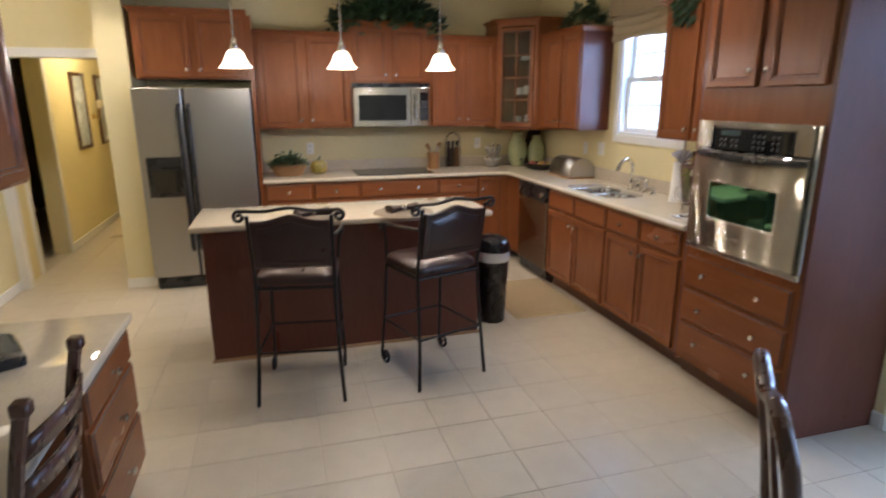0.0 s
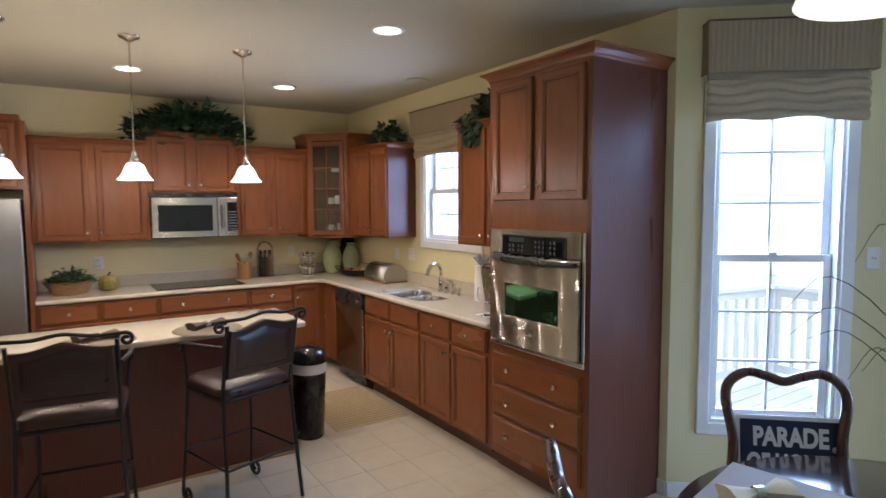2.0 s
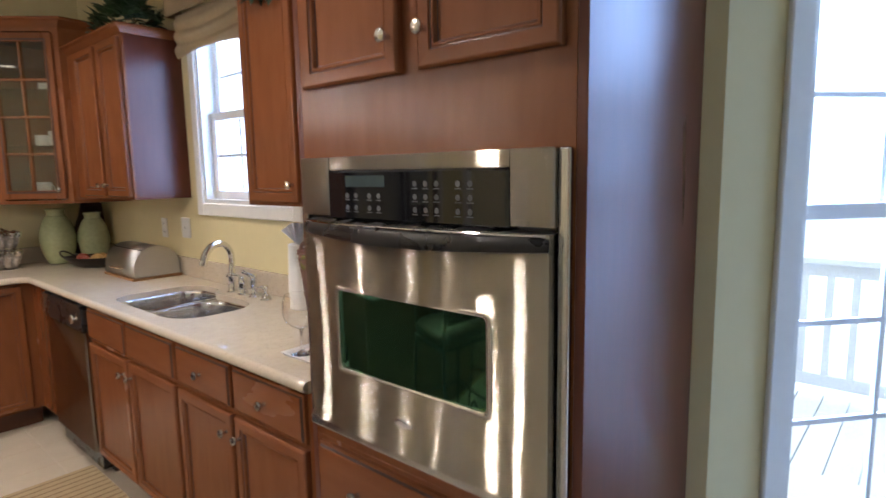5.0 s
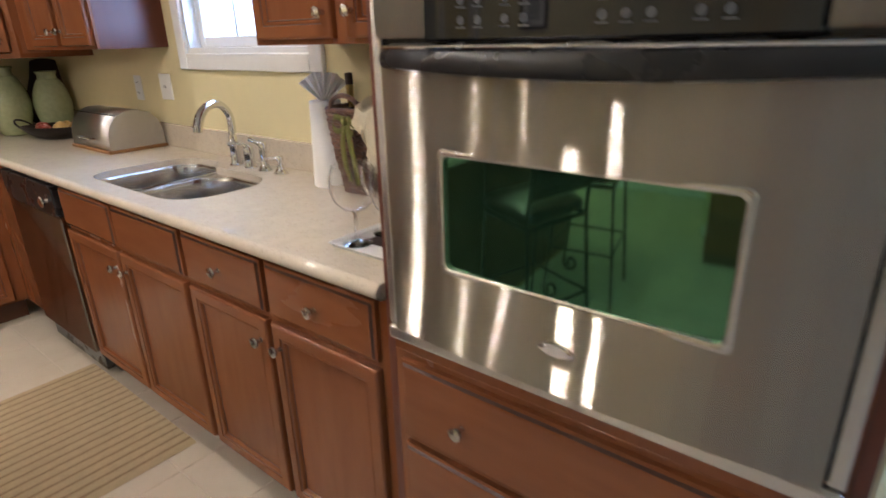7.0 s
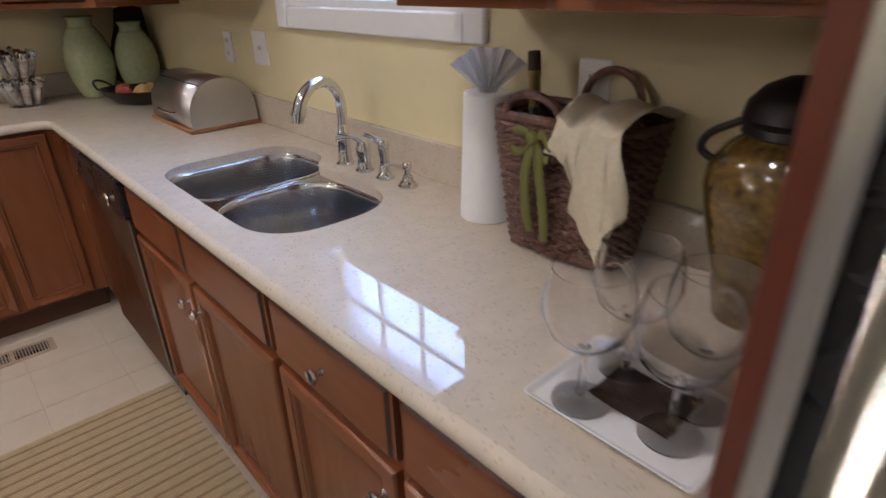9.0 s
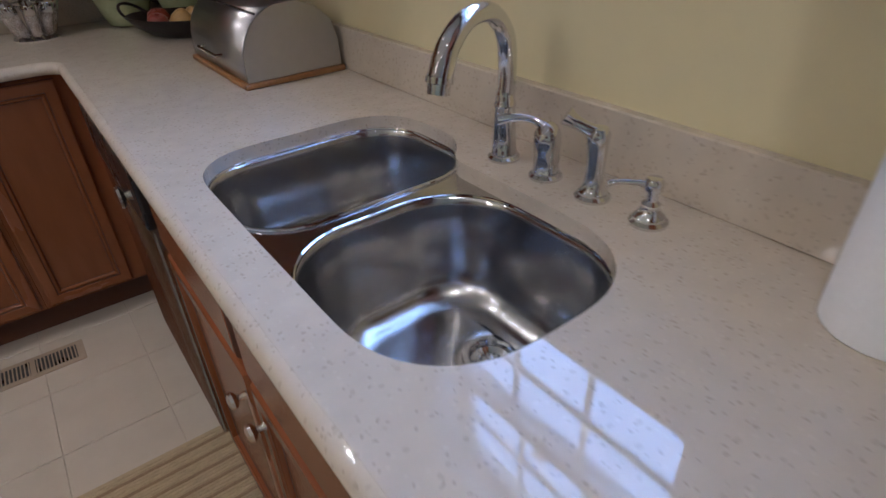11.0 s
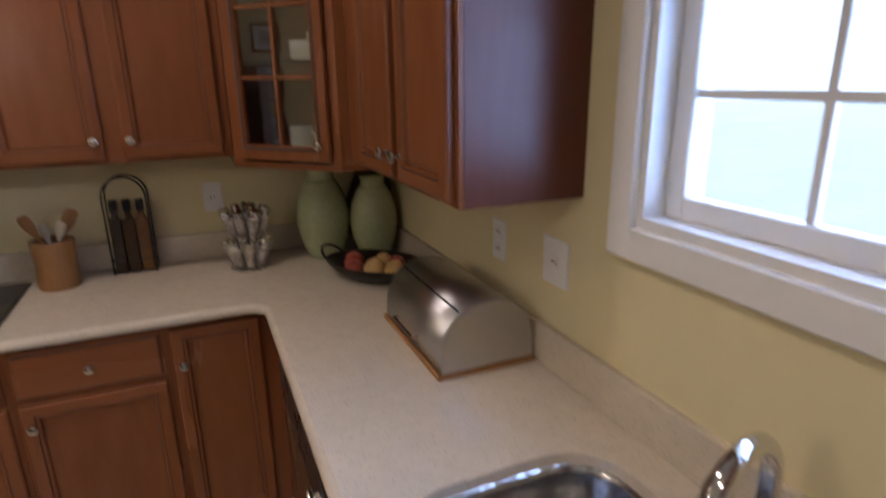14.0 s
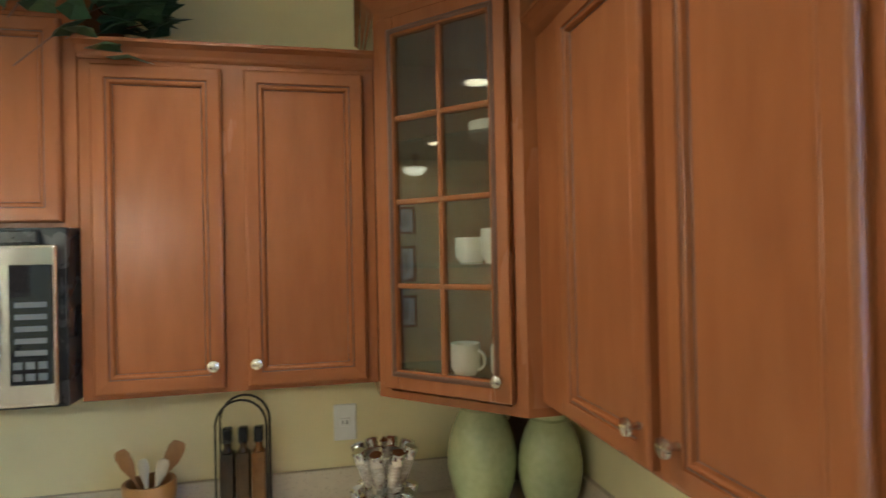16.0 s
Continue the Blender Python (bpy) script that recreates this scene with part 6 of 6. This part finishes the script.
for k in range(9):
    v = k / 8
    bm = bmesh.new()
    rx, ry = 0.12 + 0.055 * v, 0.085 + 0.035 * v
    tube(bm, [(rx * (1 + 0.02 * (1 if (i + k) % 2 else -1)) * math.cos(2 * math.pi * i / 36), ry * (1 + 0.02 * (1 if (i + k) % 2 else -1)) * math.sin(2 * math.pi * i / 36), 0.007 + 0.0125 * k) for i in range(36)], 0.0075, 6, True)
    part("weave", bm, WICKL, bk, smooth=True)
bm = bmesh.new()
oval(bm, [(1.0, 0.004), (1.0, 0.08), (0.02, 0.082)], 0.118, 0.083, cap0=True, cap1=True)
part("filling", bm, KICK, bk)
foliage("basket_greenery", pose(1.57, 7.70, CT + 0.08), "bushy green leaves in the pale wicker basket", mound(0.17, 0.12, 0.13, 0.02), 300, 0.05, SAGE)
gd = thing("ceramic_gourd", "green and ochre ceramic gourd jar on the worktop", "jar", pose(1.86, 7.80, CT))
bm = bmesh.new()
rings = []
for r, z in [(0.04, 0.0), (0.065, 0.01), (0.083, 0.05), (0.082, 0.085), (0.065, 0.115), (0.035, 0.128), (0.012, 0.128)]:
    rings.append([(r * (1 + 0.035 * math.cos(9 * 2 * math.pi * i / 54)) * math.cos(2 * math.pi * i / 54), r * (1 + 0.035 * math.cos(9 * 2 * math.pi * i / 54)) * math.sin(2 * math.pi * i / 54), z) for i in range(54)])
loops(bm, rings, True, True)
part("body", bm, mat("gourd_glaze", (0.34, 0.20, 0.05), 0.2, var=0.4, scale=7, second=(0.13, 0.17, 0.04)), gd, smooth=True)
bm = bmesh.new()
tube(bm, curve_pts([(0, 0, 0.12), (0.004, 0, 0.145), (0.018, 0, 0.16)], 4), 0.009, 8)
part("stalk", bm, SAGE, gd, smooth=True)

# china in the corner cabinet
CHINA = mat("white_china", (0.70, 0.67, 0.60), 0.2, var=0.25, scale=30)
cm = cc.matrix_basis
for lx, ly, z, r, hh in ((0.17, 0.16, 1.366, 0.040, 0.085), (0.30, 0.15, 1.366, 0.042, 0.09), (0.25, 0.26, 1.366, 0.04, 0.1), (0.27, 0.16, 1.669, 0.04, 0.09), (0.16, 0.22, 1.669, 0.045, 0.07), (0.24, 0.20, 1.999, 0.06, 0.05)):
    t = thing("china_cup", "patterned white china cup inside the glazed cabinet", "cup", cm @ Matrix.Translation((lx, ly, z)), "china in the cabinet")
    bm = bmesh.new()
    lathe(bm, [(r * 0.7, 0), (r, hh * 0.25), (r, hh), (r * 0.92, hh), (r * 0.9, hh * 0.2), (0.002, hh * 0.12)], (0, 0, 0), 20, cap0=True)
    part("cup", bm, CHINA, t, smooth=True)
    bm = bmesh.new()
    tube(bm, [(r + 0.022 * math.sin(radians(a)) - 0.002, 0, hh * 0.5 + hh * 0.3 * math.cos(radians(a))) for a in range(0, 181, 18)], 0.004, 6)
    part("handle", bm, CHINA, t, smooth=True)

# ---- dining corner ----
TCX, TCY, TR = 3.30, 2.30, 0.70
tb = thing("dining_table", "round dark wood dining table with a glossy top", "table", pose(TCX, TCY, 0))
POLISH = mat("polished_dark_wood", (0.035, 0.020, 0.016), 0.10, var=0.25, scale=5, stretch=(1, 6, 1), coat=0.5)
bm = bmesh.new()
lathe(bm, [(0.001, 0.722), (TR - 0.03, 0.722), (TR - 0.005, 0.732), (TR, 0.742), (TR - 0.004, 0.752), (TR - 0.012, 0.755), (0.001, 0.755)], (0, 0, 0), 64)
part("top", bm, POLISH, tb, smooth=True)
bm = bmesh.new()
lathe(bm, [(0.07, 0.06), (0.09, 0.12), (0.055, 0.2), (0.05, 0.35), (0.085, 0.45), (0.06, 0.55), (0.06, 0.66), (0.18, 0.722)], (0, 0, 0), 24, cap0=True)
part("pedestal", bm, DARKWOOD, tb, smooth=True)
for k in range(4):
    a = radians(90 * k + 45)
    bm = bmesh.new()
    tube(bm, curve_pts([(0.05 * math.cos(a), 0.05 * math.sin(a), 0.16), (0.22 * math.cos(a), 0.22 * math.sin(a), 0.11), (0.38 * math.cos(a), 0.38 * math.sin(a), 0.022)], 6), 0.022, 10)
    part("foot", bm, DARKWOOD, tb, smooth=True)


def qchair(m, label):
    """Chair with a camel-backed hoop; local +y is its front."""
    t = thing("dining_chair", label, "chair", m, "chairs round the table")
    for sx in (-1, 1):
        bm = bmesh.new()
        tube(bm, curve_pts([(sx * 0.17, -0.235, 0.0), (sx * 0.178, -0.20, 0.25), (sx * 0.185, -0.20, 0.45)], 6), 0.019, 8)
        part("back_leg", bm, DARKWOOD, t, smooth=True)
        bm = bmesh.new()
        tube(bm, curve_pts([(sx * 0.205, 0.205, 0.40), (sx * 0.225, 0.23, 0.30), (sx * 0.20, 0.20, 0.10), (sx * 0.215, 0.225, 0.012)], 5), [0.026] * 5 + [0.024] * 5 + [0.015] * 5 + [0.024], 10)
        part("front_leg", bm, DARKWOOD, t, smooth=True)
    bm = bmesh.new()
    hoop = curve_pts([(-0.185, -0.20, 0.45), (-0.20, -0.215, 0.60), (-0.192, -0.235, 0.75), (-0.215, -0.262, 0.90), (-0.195, -0.278, 0.965), (-0.13, -0.288, 1.0), (-0.06, -0.288, 0.985), (0, -0.286, 0.968), (0.06, -0.288, 0.985), (0.13, -0.288, 1.0), (0.195, -0.278, 0.965), (0.215, -0.262, 0.90), (0.192, -0.235, 0.75), (0.20, -0.215, 0.60), (0.185, -0.20, 0.45)], 6)
    tube(bm, hoop, 0.019, 10)
    part("back_frame", bm, DARKWOOD, t, "camel-backed hoop frame", smooth=True)
    bm = bmesh.new()
    n = 12
    rows = []
    for k in range(n + 1):
        v = k / n
        w = 0.045 + 0.028 * math.sin(v * math.pi * 2 + 0.6) + 0.02 * v
        rows.append([(-w, -0.205 - 0.085 * v, 0.47 + 0.51 * v), (w, -0.205 - 0.085 * v, 0.47 + 0.51 * v)])
    if "sign" not in label:
        loops(bm, rows, closed=False)
        part("splat", bm, DARKWOOD, t, smooth=True).modifiers.new("thick", "SOLIDIFY").thickness = 0.012
    else:
        bm.free()
    bm = bmesh.new()
    loops(bm, [[(x * (1 + 0.12 * (y > 0)), y, z) for x, y in rrect(-0.20 + i, 0.20 - i, -0.22 + i, 0.24 - i, 0.04, 4)] for i, z in ((0, 0.40), (0, 0.45), (0.012, 0.47), (0.06, 0.482))], True, True)
    part("seat", bm, LEATHER, t, "padded brown seat", smooth=True)
    return t


qchair(pose(3.62, 2.80, 0, 0, 0, 137), "dark camel-backed dining chair with a sign on it")
qchair(pose(2.745, 2.75, 0, 0, 0, -128), "dark wooden dining chair with a splat back at the table")

# sign leaning against the chair's back
NAVY = mat("navy_sign", (0.012, 0.020, 0.055), 0.45, var=0.08)
SIGNW = mat("sign_white", (0.78, 0.78, 0.78), 0.5, var=0.04)
sg = thing("sign_board", "navy blue and white sign board leaning on a dining chair", "sign", Matrix.Translation((3.634, 3.075, 0.482)) @ pose(0, 0, 0, 0, 0, -43.4) @ pose(0, 0, 0, -9, 0, 0))
bm = bmesh.new()
bx(bm, 0, 0.39, 0, 0.006, 0.0, 0.36, 0.001)
part("board", bm, SIGNW, sg)
bm = bmesh.new()
bx(bm, 0.016, 0.374, -0.0015, 0.0, 0.016, 0.344)
part("panel", bm, NAVY, sg)


def lettering(text, size, x, z, m, material, parent, bold=0.004):
    cu = bpy.data.curves.new("lettering", "FONT")
    cu.body, cu.size, cu.align_x, cu.extrude, cu.offset = text, size, "CENTER", 0.0006, bold
    tmp = bpy.data.objects.new("lettering", cu)
    scene.collection.objects.link(tmp)
    dg = bpy.context.evaluated_depsgraph_get()
    me = bpy.data.meshes.new_from_object(tmp.evaluated_get(dg))
    bpy.data.objects.remove(tmp)
    me.materials.clear()
    me.materials.append(material)
    ob = new("lettering", me)
    ob.parent = parent
    ob.matrix_basis = m
    return ob


for text, size, z, sx in (("PARADE", 0.098, 0.248, 0.74), ("OF HOMES", 0.098, 0.148, 0.66)):
    lettering(text, size, 0, 0, Matrix.Translation((0.195, -0.0022, z)) @ pose(0, 0, 0, 90, 0, 0) @ Matrix.Diagonal((sx, 1, 1, 1)), SIGNW, sg)
lettering("\u00ae", 0.03, 0, 0, Matrix.Translation((0.352, -0.0022, 0.232)) @ pose(0, 0, 0, 90, 0, 0), SIGNW, sg, 0.0005)

PMAT = mat("grey_placemat", (0.33, 0.31, 0.29), 0.8, var=0.1, scale=20, bump=0.3, bump_scale=240)
for k, (ox, oy, rz) in enumerate(((3.273, 2.771, 10.8), (3.76, 2.36, -68))):
    bm = bmesh.new()
    bx(bm, -0.19, 0.19, -0.18, 0.18, 0.0, 0.004, 0.0015)
    tagged(part("placemat", bm, PMAT, m=pose(ox, oy, 0.7555, 0, 0, rz)), "grey rectangular placemat on the dining table", "placemat", "placemats on the table")
napkin(pose(3.24, 2.80, 0.7605, 0, 0, -25), CREAM, "cream napkin in a metal ring on the dining table")
vs = thing("reed_vase", "slim dark vase with long green reeds on the table", "vase", pose(3.45, 2.42, 0.7555))
bm = bmesh.new()
lathe(bm, [(0.045, 0), (0.06, 0.03), (0.055, 0.15), (0.03, 0.24), (0.035, 0.26), (0.028, 0.26)], (0, 0, 0), 20, cap0=True)
part("vase", bm, IRON, vs, smooth=True)
rr2 = random.Random(5)
REED = mat("dry_reed", (0.14, 0.15, 0.07), 0.7, var=0.3, scale=12)
for i in range(16):
    a = radians(95 + 150 * rr2.random())
    ln, z1 = rr2.uniform(0.18, 0.42), rr2.uniform(0.35, 0.85)
    bm = bmesh.new()
    tube(bm, curve_pts([(0, 0, 0.2), (0.25 * ln * math.cos(a), 0.25 * ln * math.sin(a), z1 * 0.75), (0.7 * ln * math.cos(a), 0.7 * ln * math.sin(a), z1), (ln * math.cos(a), ln * math.sin(a), z1 - 0.12 * rr2.random())], 4), [0.003 * (1 - 0.75 * q / 12) for q in range(13)], 5)
    part("reed", bm, REED, vs, smooth=True)

dl = thing("dining_lamp", "white glass bowl lamp hanging over the table, lit", "pendant light", pose(3.27, 2.54, 0))
DZ = 0.085
bm = bmesh.new()
lathe(bm, [(0.03, 2.27), (0.10, 2.25), (0.17, 2.18), (0.205, 2.10), (0.212, 2.085), (0.207, 2.083), (0.16, 2.17), (0.09, 2.235)], (0, 0, DZ), 36)
q = part("shade", bm, glow("bowl_glass", (1.0, 0.90, 0.74), 0.9), dl, "white glass bowl shade", smooth=True)
q.visible_shadow = False
bm = bmesh.new()
lathe(bm, [(0.03, 2.27 + DZ), (0.03, 2.30 + DZ), (0.008, 2.32 + DZ), (0.008, CEIL - 0.03), (0.06, CEIL - 0.02), (0.065, CEIL)], (0, 0, 0), 18)
part("stem", bm, NICKEL, dl, smooth=True)

# ---- built-in desk ----
dk = thing("built_in_desk", "cherry-stained built-in desk with drawers and a pale top", "desk", pose(0.80, 4.515, 0, 0, 0, 90))
bm = bmesh.new()
bx(bm, -0.60, 0, 0, 0.56, 0.08, 0.715)
part("body", bm, WOOD, dk)
bm = bmesh.new()
bx(bm, -0.60, 0.0, 0.05, 0.56, 0.0, 0.08)
part("kick_board", bm, KICK, dk)
for z0, z1 in ((0.565, 0.70), (0.33, 0.545), (0.09, 0.31)):
    door(dk, -0.585, -0.015, z0, z1, 0, (-0.30, (z0 + z1) / 2), SLAB, "drawer_front")
bm = bmesh.new()
bx(bm, -2.0, 0.02, -0.035, 0.575, 0.716, 0.756, 0.010, 3)
part("top", bm, QUARTZ, dk, smooth=True)
bm = bmesh.new()
bx(bm, -2.0, -1.4, 0, 0.56, 0.0, 0.715)
part("pedestal", bm, WOOD, dk)
upper(pose(0.648, 2.5, 0, 0, 0, 90), 1.76, 0.425, 1.35, 2.20, "cherry-stained wall cabinet above the desk")
tl = thing("telephone", "dark desk telephone on the built-in desk", "telephone", pose(0.50, 4.12, 0.757, 0, 0, 30))
bm = bmesh.new()
loops(bm, [[(x, y, z + (0.03 if y > 0 else 0)) for x, y in rrect(-0.08 + i, 0.08 - i, -0.10 + i, 0.10 - i, 0.02, 4)] for i, z in ((0, 0), (0, 0.02), (0.01, 0.035))], True, True)
part("base", bm, BLACK, tl)
bm = bmesh.new()
tube(bm, curve_pts([(-0.05, -0.09, 0.055), (-0.05, -0.04, 0.075), (-0.05, 0.04, 0.09), (-0.05, 0.09, 0.085)], 4), 0.017, 10)
part("handset", bm, NICKEL, tl, smooth=True)


def ladder_chair(m):
    t = thing("desk_chair", "dark ladder-back wooden chair drawn up to the desk", "chair", m)
    for sx in (-1, 1):
        bm = bmesh.new()
        tube(bm, curve_pts([(sx * 0.19, -0.20, 0.0), (sx * 0.19, -0.20, 0.45), (sx * 0.185, -0.225, 0.75), (sx * 0.18, -0.27, 0.985)], 5), 0.017, 8)
        bx(bm, sx * 0.18 - 0.019, sx * 0.18 + 0.019, -0.29, -0.252, 0.965, 1.0, 0.005)
        part("back_leg", bm, DARKWOOD, t, smooth=True)
        bm = bmesh.new()
        tube(bm, [(sx * 0.20, 0.19, 0.0), (sx * 0.20, 0.19, 0.45)], 0.018, 8)
        part("front_leg", bm, DARKWOOD, t, smooth=True)
    for k in range(4):
        z = 0.56 + 0.105 * k
        bm = bmesh.new()
        rows = []
        for i in range(13):
            u = i / 12 * 2 - 1
            y = -0.205 - 0.075 * max(0, (z - 0.5)) / 0.5 - 0.045 * (1 - u * u)
            rows.append([(u * 0.182, y, z - 0.022 + 0.012 * (1 - u * u)), (u * 0.182, y - 0.008, z + 0.03 + 0.016 * (1 - u * u))])
        loops(bm, rows, closed=False)
        part("slat", bm, DARKWOOD, t, smooth=True).modifiers.new("thick", "SOLIDIFY").thickness = 0.011
    bm = bmesh.new()
    bx(bm, -0.215, 0.215, -0.205, 0.215, 0.44, 0.475, 0.012, 2)
    part("seat", bm, DARKWOOD, t, smooth=True)
    for y in (-0.2, 0.19):
        bm = bmesh.new()
        tube(bm, [(-0.19, y, 0.2), (0.19, y, 0.2)], 0.011, 8)
        part("stretcher", bm, DARKWOOD, t, smooth=True)


ladder_chair(pose(0.64, 3.47, 0, 0, 0, 90))

# ---- hallway ----
for y0, y1 in ((9.76, 10.25), (10.73, 11.28)):
    t = thing("framed_picture", "tall dark-framed print with a pale mat on the hallway wall", "picture", pose(-0.779, y0, 0, 0, 0, 90), "hallway pictures")
    w = y1 - y0
    bm = bmesh.new()
    for b in ((0, 0.04, 1.05, 1.94), (w - 0.04, w, 1.05, 1.94), (0.04, w - 0.04, 1.05, 1.09), (0.04, w - 0.04, 1.90, 1.94)):
        bx(bm, b[0], b[1], -0.03, 0, b[2], b[3], 0.005)
    part("frame", bm, DARKWOOD, t)
    bm = bmesh.new()
    bx(bm, 0.04, w - 0.04, -0.016, -0.006, 1.09, 1.90)
    part("print", bm, mat("pale_print", (0.55, 0.60, 0.64), 0.25, var=0.3, scale=5, second=(0.36, 0.42, 0.48)), t)
for z0, z1 in ((1.90, 2.19), (1.40, 1.78), (0.92, 1.26)):
    t = thing("framed_picture", "small dark-framed print with a pale mat hung in a column", "picture", pose(-0.779, 6.82, 0, 0, 0, 90), "pictures hung in a column")
    bm = bmesh.new()
    for b in ((0, 0.03, z0, z1), (0.27, 0.30, z0, z1), (0.03, 0.27, z0, z0 + 0.03), (0.03, 0.27, z1 - 0.03, z1)):
        bx(bm, b[0], b[1], -0.024, 0, b[2], b[3], 0.004)
    part("frame", bm, BLACK, t)
    bm = bmesh.new()
    bx(bm, 0.03, 0.27, -0.012, -0.004, z0 + 0.03, z1 - 0.03)
    part("mat", bm, WHITE, t)
    bm = bmesh.new()
    bx(bm, 0.085, 0.215, -0.014, -0.012, z0 + 0.085, z1 - 0.085)
    part("print", bm, mat("faded_print", (0.40, 0.42, 0.40), 0.4, var=0.35, scale=14), t)
sc = thing("wall_sconce", "small brass wall sconce between the pictures", "wall lamp", pose(-0.779, 10.5, 1.42))
bm = bmesh.new()
lathe(bm, [(0.04, 0.0), (0.03, 0.015), (0.012, 0.03)], (0, 0, 0), 16, "x")
tube(bm, curve_pts([(0.02, 0, 0), (0.07, 0, -0.03), (0.09, 0, 0.04), (0.09, 0, 0.10)], 4), 0.008, 8)
part("arm", bm, mat("aged_brass", (0.40, 0.26, 0.09), 0.35, 0.8, var=0.15), sc, smooth=True)
bm = bmesh.new()
lathe(bm, [(0.03, 0.10), (0.045, 0.16), (0.04, 0.2)], (0.09, 0, 0), 16)
part("shade", bm, CREAM, sc, smooth=True)
sv = thing("bookcase", "dark wooden shelves with books in the side room", "bookcase", pose(-2.06, 8.0, 0, 0, 0, 90))
bm = bmesh.new()
for z in (0.05, 0.45, 0.85, 1.25, 1.65, 2.05):
    bx(bm, 0, 1.3, -0.32, 0, z, z + 0.025)
for x in (0, 1.275):
    bx(bm, x, x + 0.025, -0.32, 0, 0, 2.2)
part("shelves", bm, DARKWOOD, sv)
struct("trim_hall_vent", VENTP, (-0.55, -0.25, 9.6, 9.72, 0.0, 0.005), label="metal floor register in the hallway", category="floor vent")
bm = bmesh.new()
lathe(bm, [(0.10, 0.0), (0.098, -0.008), (0.06, -0.012), (0.001, -0.012)], (0, 0, 0), 24)
tagged(part("ceiling_speaker", bm, CEILP, m=pose(4.06, 6.1, CEIL), smooth=True), "round white ceiling vent near the window", "ceiling vent")

# ---- deck outside ----
dkx0, dkx1 = 4.7, 7.2
df = thing("deck", "pale weathered deck with boards outside the windows", "deck", pose(0, 0, 0), kind="structure")
for i in range(42):
    y = -1.0 + 0.145 * i
    bm = bmesh.new()
    xs = max(4.56, EX + 0.2 if y > 3.9 else end.x + 0.2 if y < end.y + 0.15 else EX + 0.2 + (3.9 - y) * 1.2 + 0.12)
    bx(bm, xs, dkx1, y, y + 0.138, -0.06, -0.03, 0.003)
    part("board", bm, DECK, df)
GREYW = mat("grey_rail_paint", (0.66, 0.66, 0.70), 0.7, var=0.1, scale=6)


def rail(m, n, label):
    t = thing("deck_railing", label, "railing", m, "deck railings")
    L = n * 0.135
    for z0, z1, w in ((0.86, 0.90, 0.07), (0.78, 0.86, 0.02), (0.06, 0.14, 0.02)):
        bm = bmesh.new()
        bx(bm, 0, L, -w, w, z0, z1, 0.004)
        part("rail", bm, GREYW, t)
    for i in range(n):
        bm = bmesh.new()
        bx(bm, i * 0.135 + 0.05, i * 0.135 + 0.088, -0.019, 0.019, 0.14, 0.80, 0.002)
        part("baluster", bm, GREYW, t)
    for x in (0, L):
        bm = bmesh.new()
        bx(bm, x - 0.05, x + 0.05, -0.05, 0.05, -0.03, 0.98, 0.006)
        part("post", bm, GREYW, t)


rail(pose(7.1, 4.67, 0, 0, 0, -90), 34, "grey painted deck railing with square balusters")
rail(pose(5.1, 5.0, 0, 0, 0, -9.5), 15, "grey painted deck railing running to the house")

# ---- floor tiles: parts of the floor ----
floor_ob = bpy.data.objects["floor"]
TS, J = 0.292, 0.0022


def tile_mesh():
    bm = bmesh.new()
    h = TS / 2 - J / 2
    loops(bm, [[(-h, -h, -0.004), (h, -h, -0.004), (h, h, -0.004), (-h, h, -0.004)], [(-h, -h, -0.0015), (h, -h, -0.0015), (h, h, -0.0015), (-h, h, -0.0015)], [(-h + 0.002, -h + 0.002, 0), (h - 0.002, -h + 0.002, 0), (h - 0.002, h - 0.002, 0), (-h + 0.002, h - 0.002, 0)]], False, True)
    me = mesh_of("tile", bm)
    me.materials.append(TILE)
    return me


TM = tile_mesh()
rest = []
near_n = 0
TX0, TY0_ = 3.33 + 0.146, 6.825 + 0.146
for i in range(-16, 9):
    for k in range(-31, 21):
        tx, ty = TX0 + TS * i, TY0_ + TS * k
        if not (-1.0 < tx < 6.0 and -2.1 < ty < 13.0):
            continue
        if 0.5 < tx < 3.9 and 2.4 < ty < 7.6 and near_n < 300:
            o = new("tile", TM)
            o.parent = floor_ob
            o.location = (tx, ty, 0)
            near_n += 1
        else:
            rest.append((tx, ty))
bm = bmesh.new()
for tx, ty in rest:
    h = TS / 2 - J / 2
    loops(bm, [[(tx - h, ty - h, -0.004), (tx + h, ty - h, -0.004), (tx + h, ty + h, -0.004), (tx - h, ty + h, -0.004)], [(tx - h, ty - h, 0), (tx + h, ty - h, 0), (tx + h, ty + h, 0), (tx - h, ty + h, 0)]], False, True)
tagged(part("tiles", bm, TILE, floor_ob), kind="stuff")
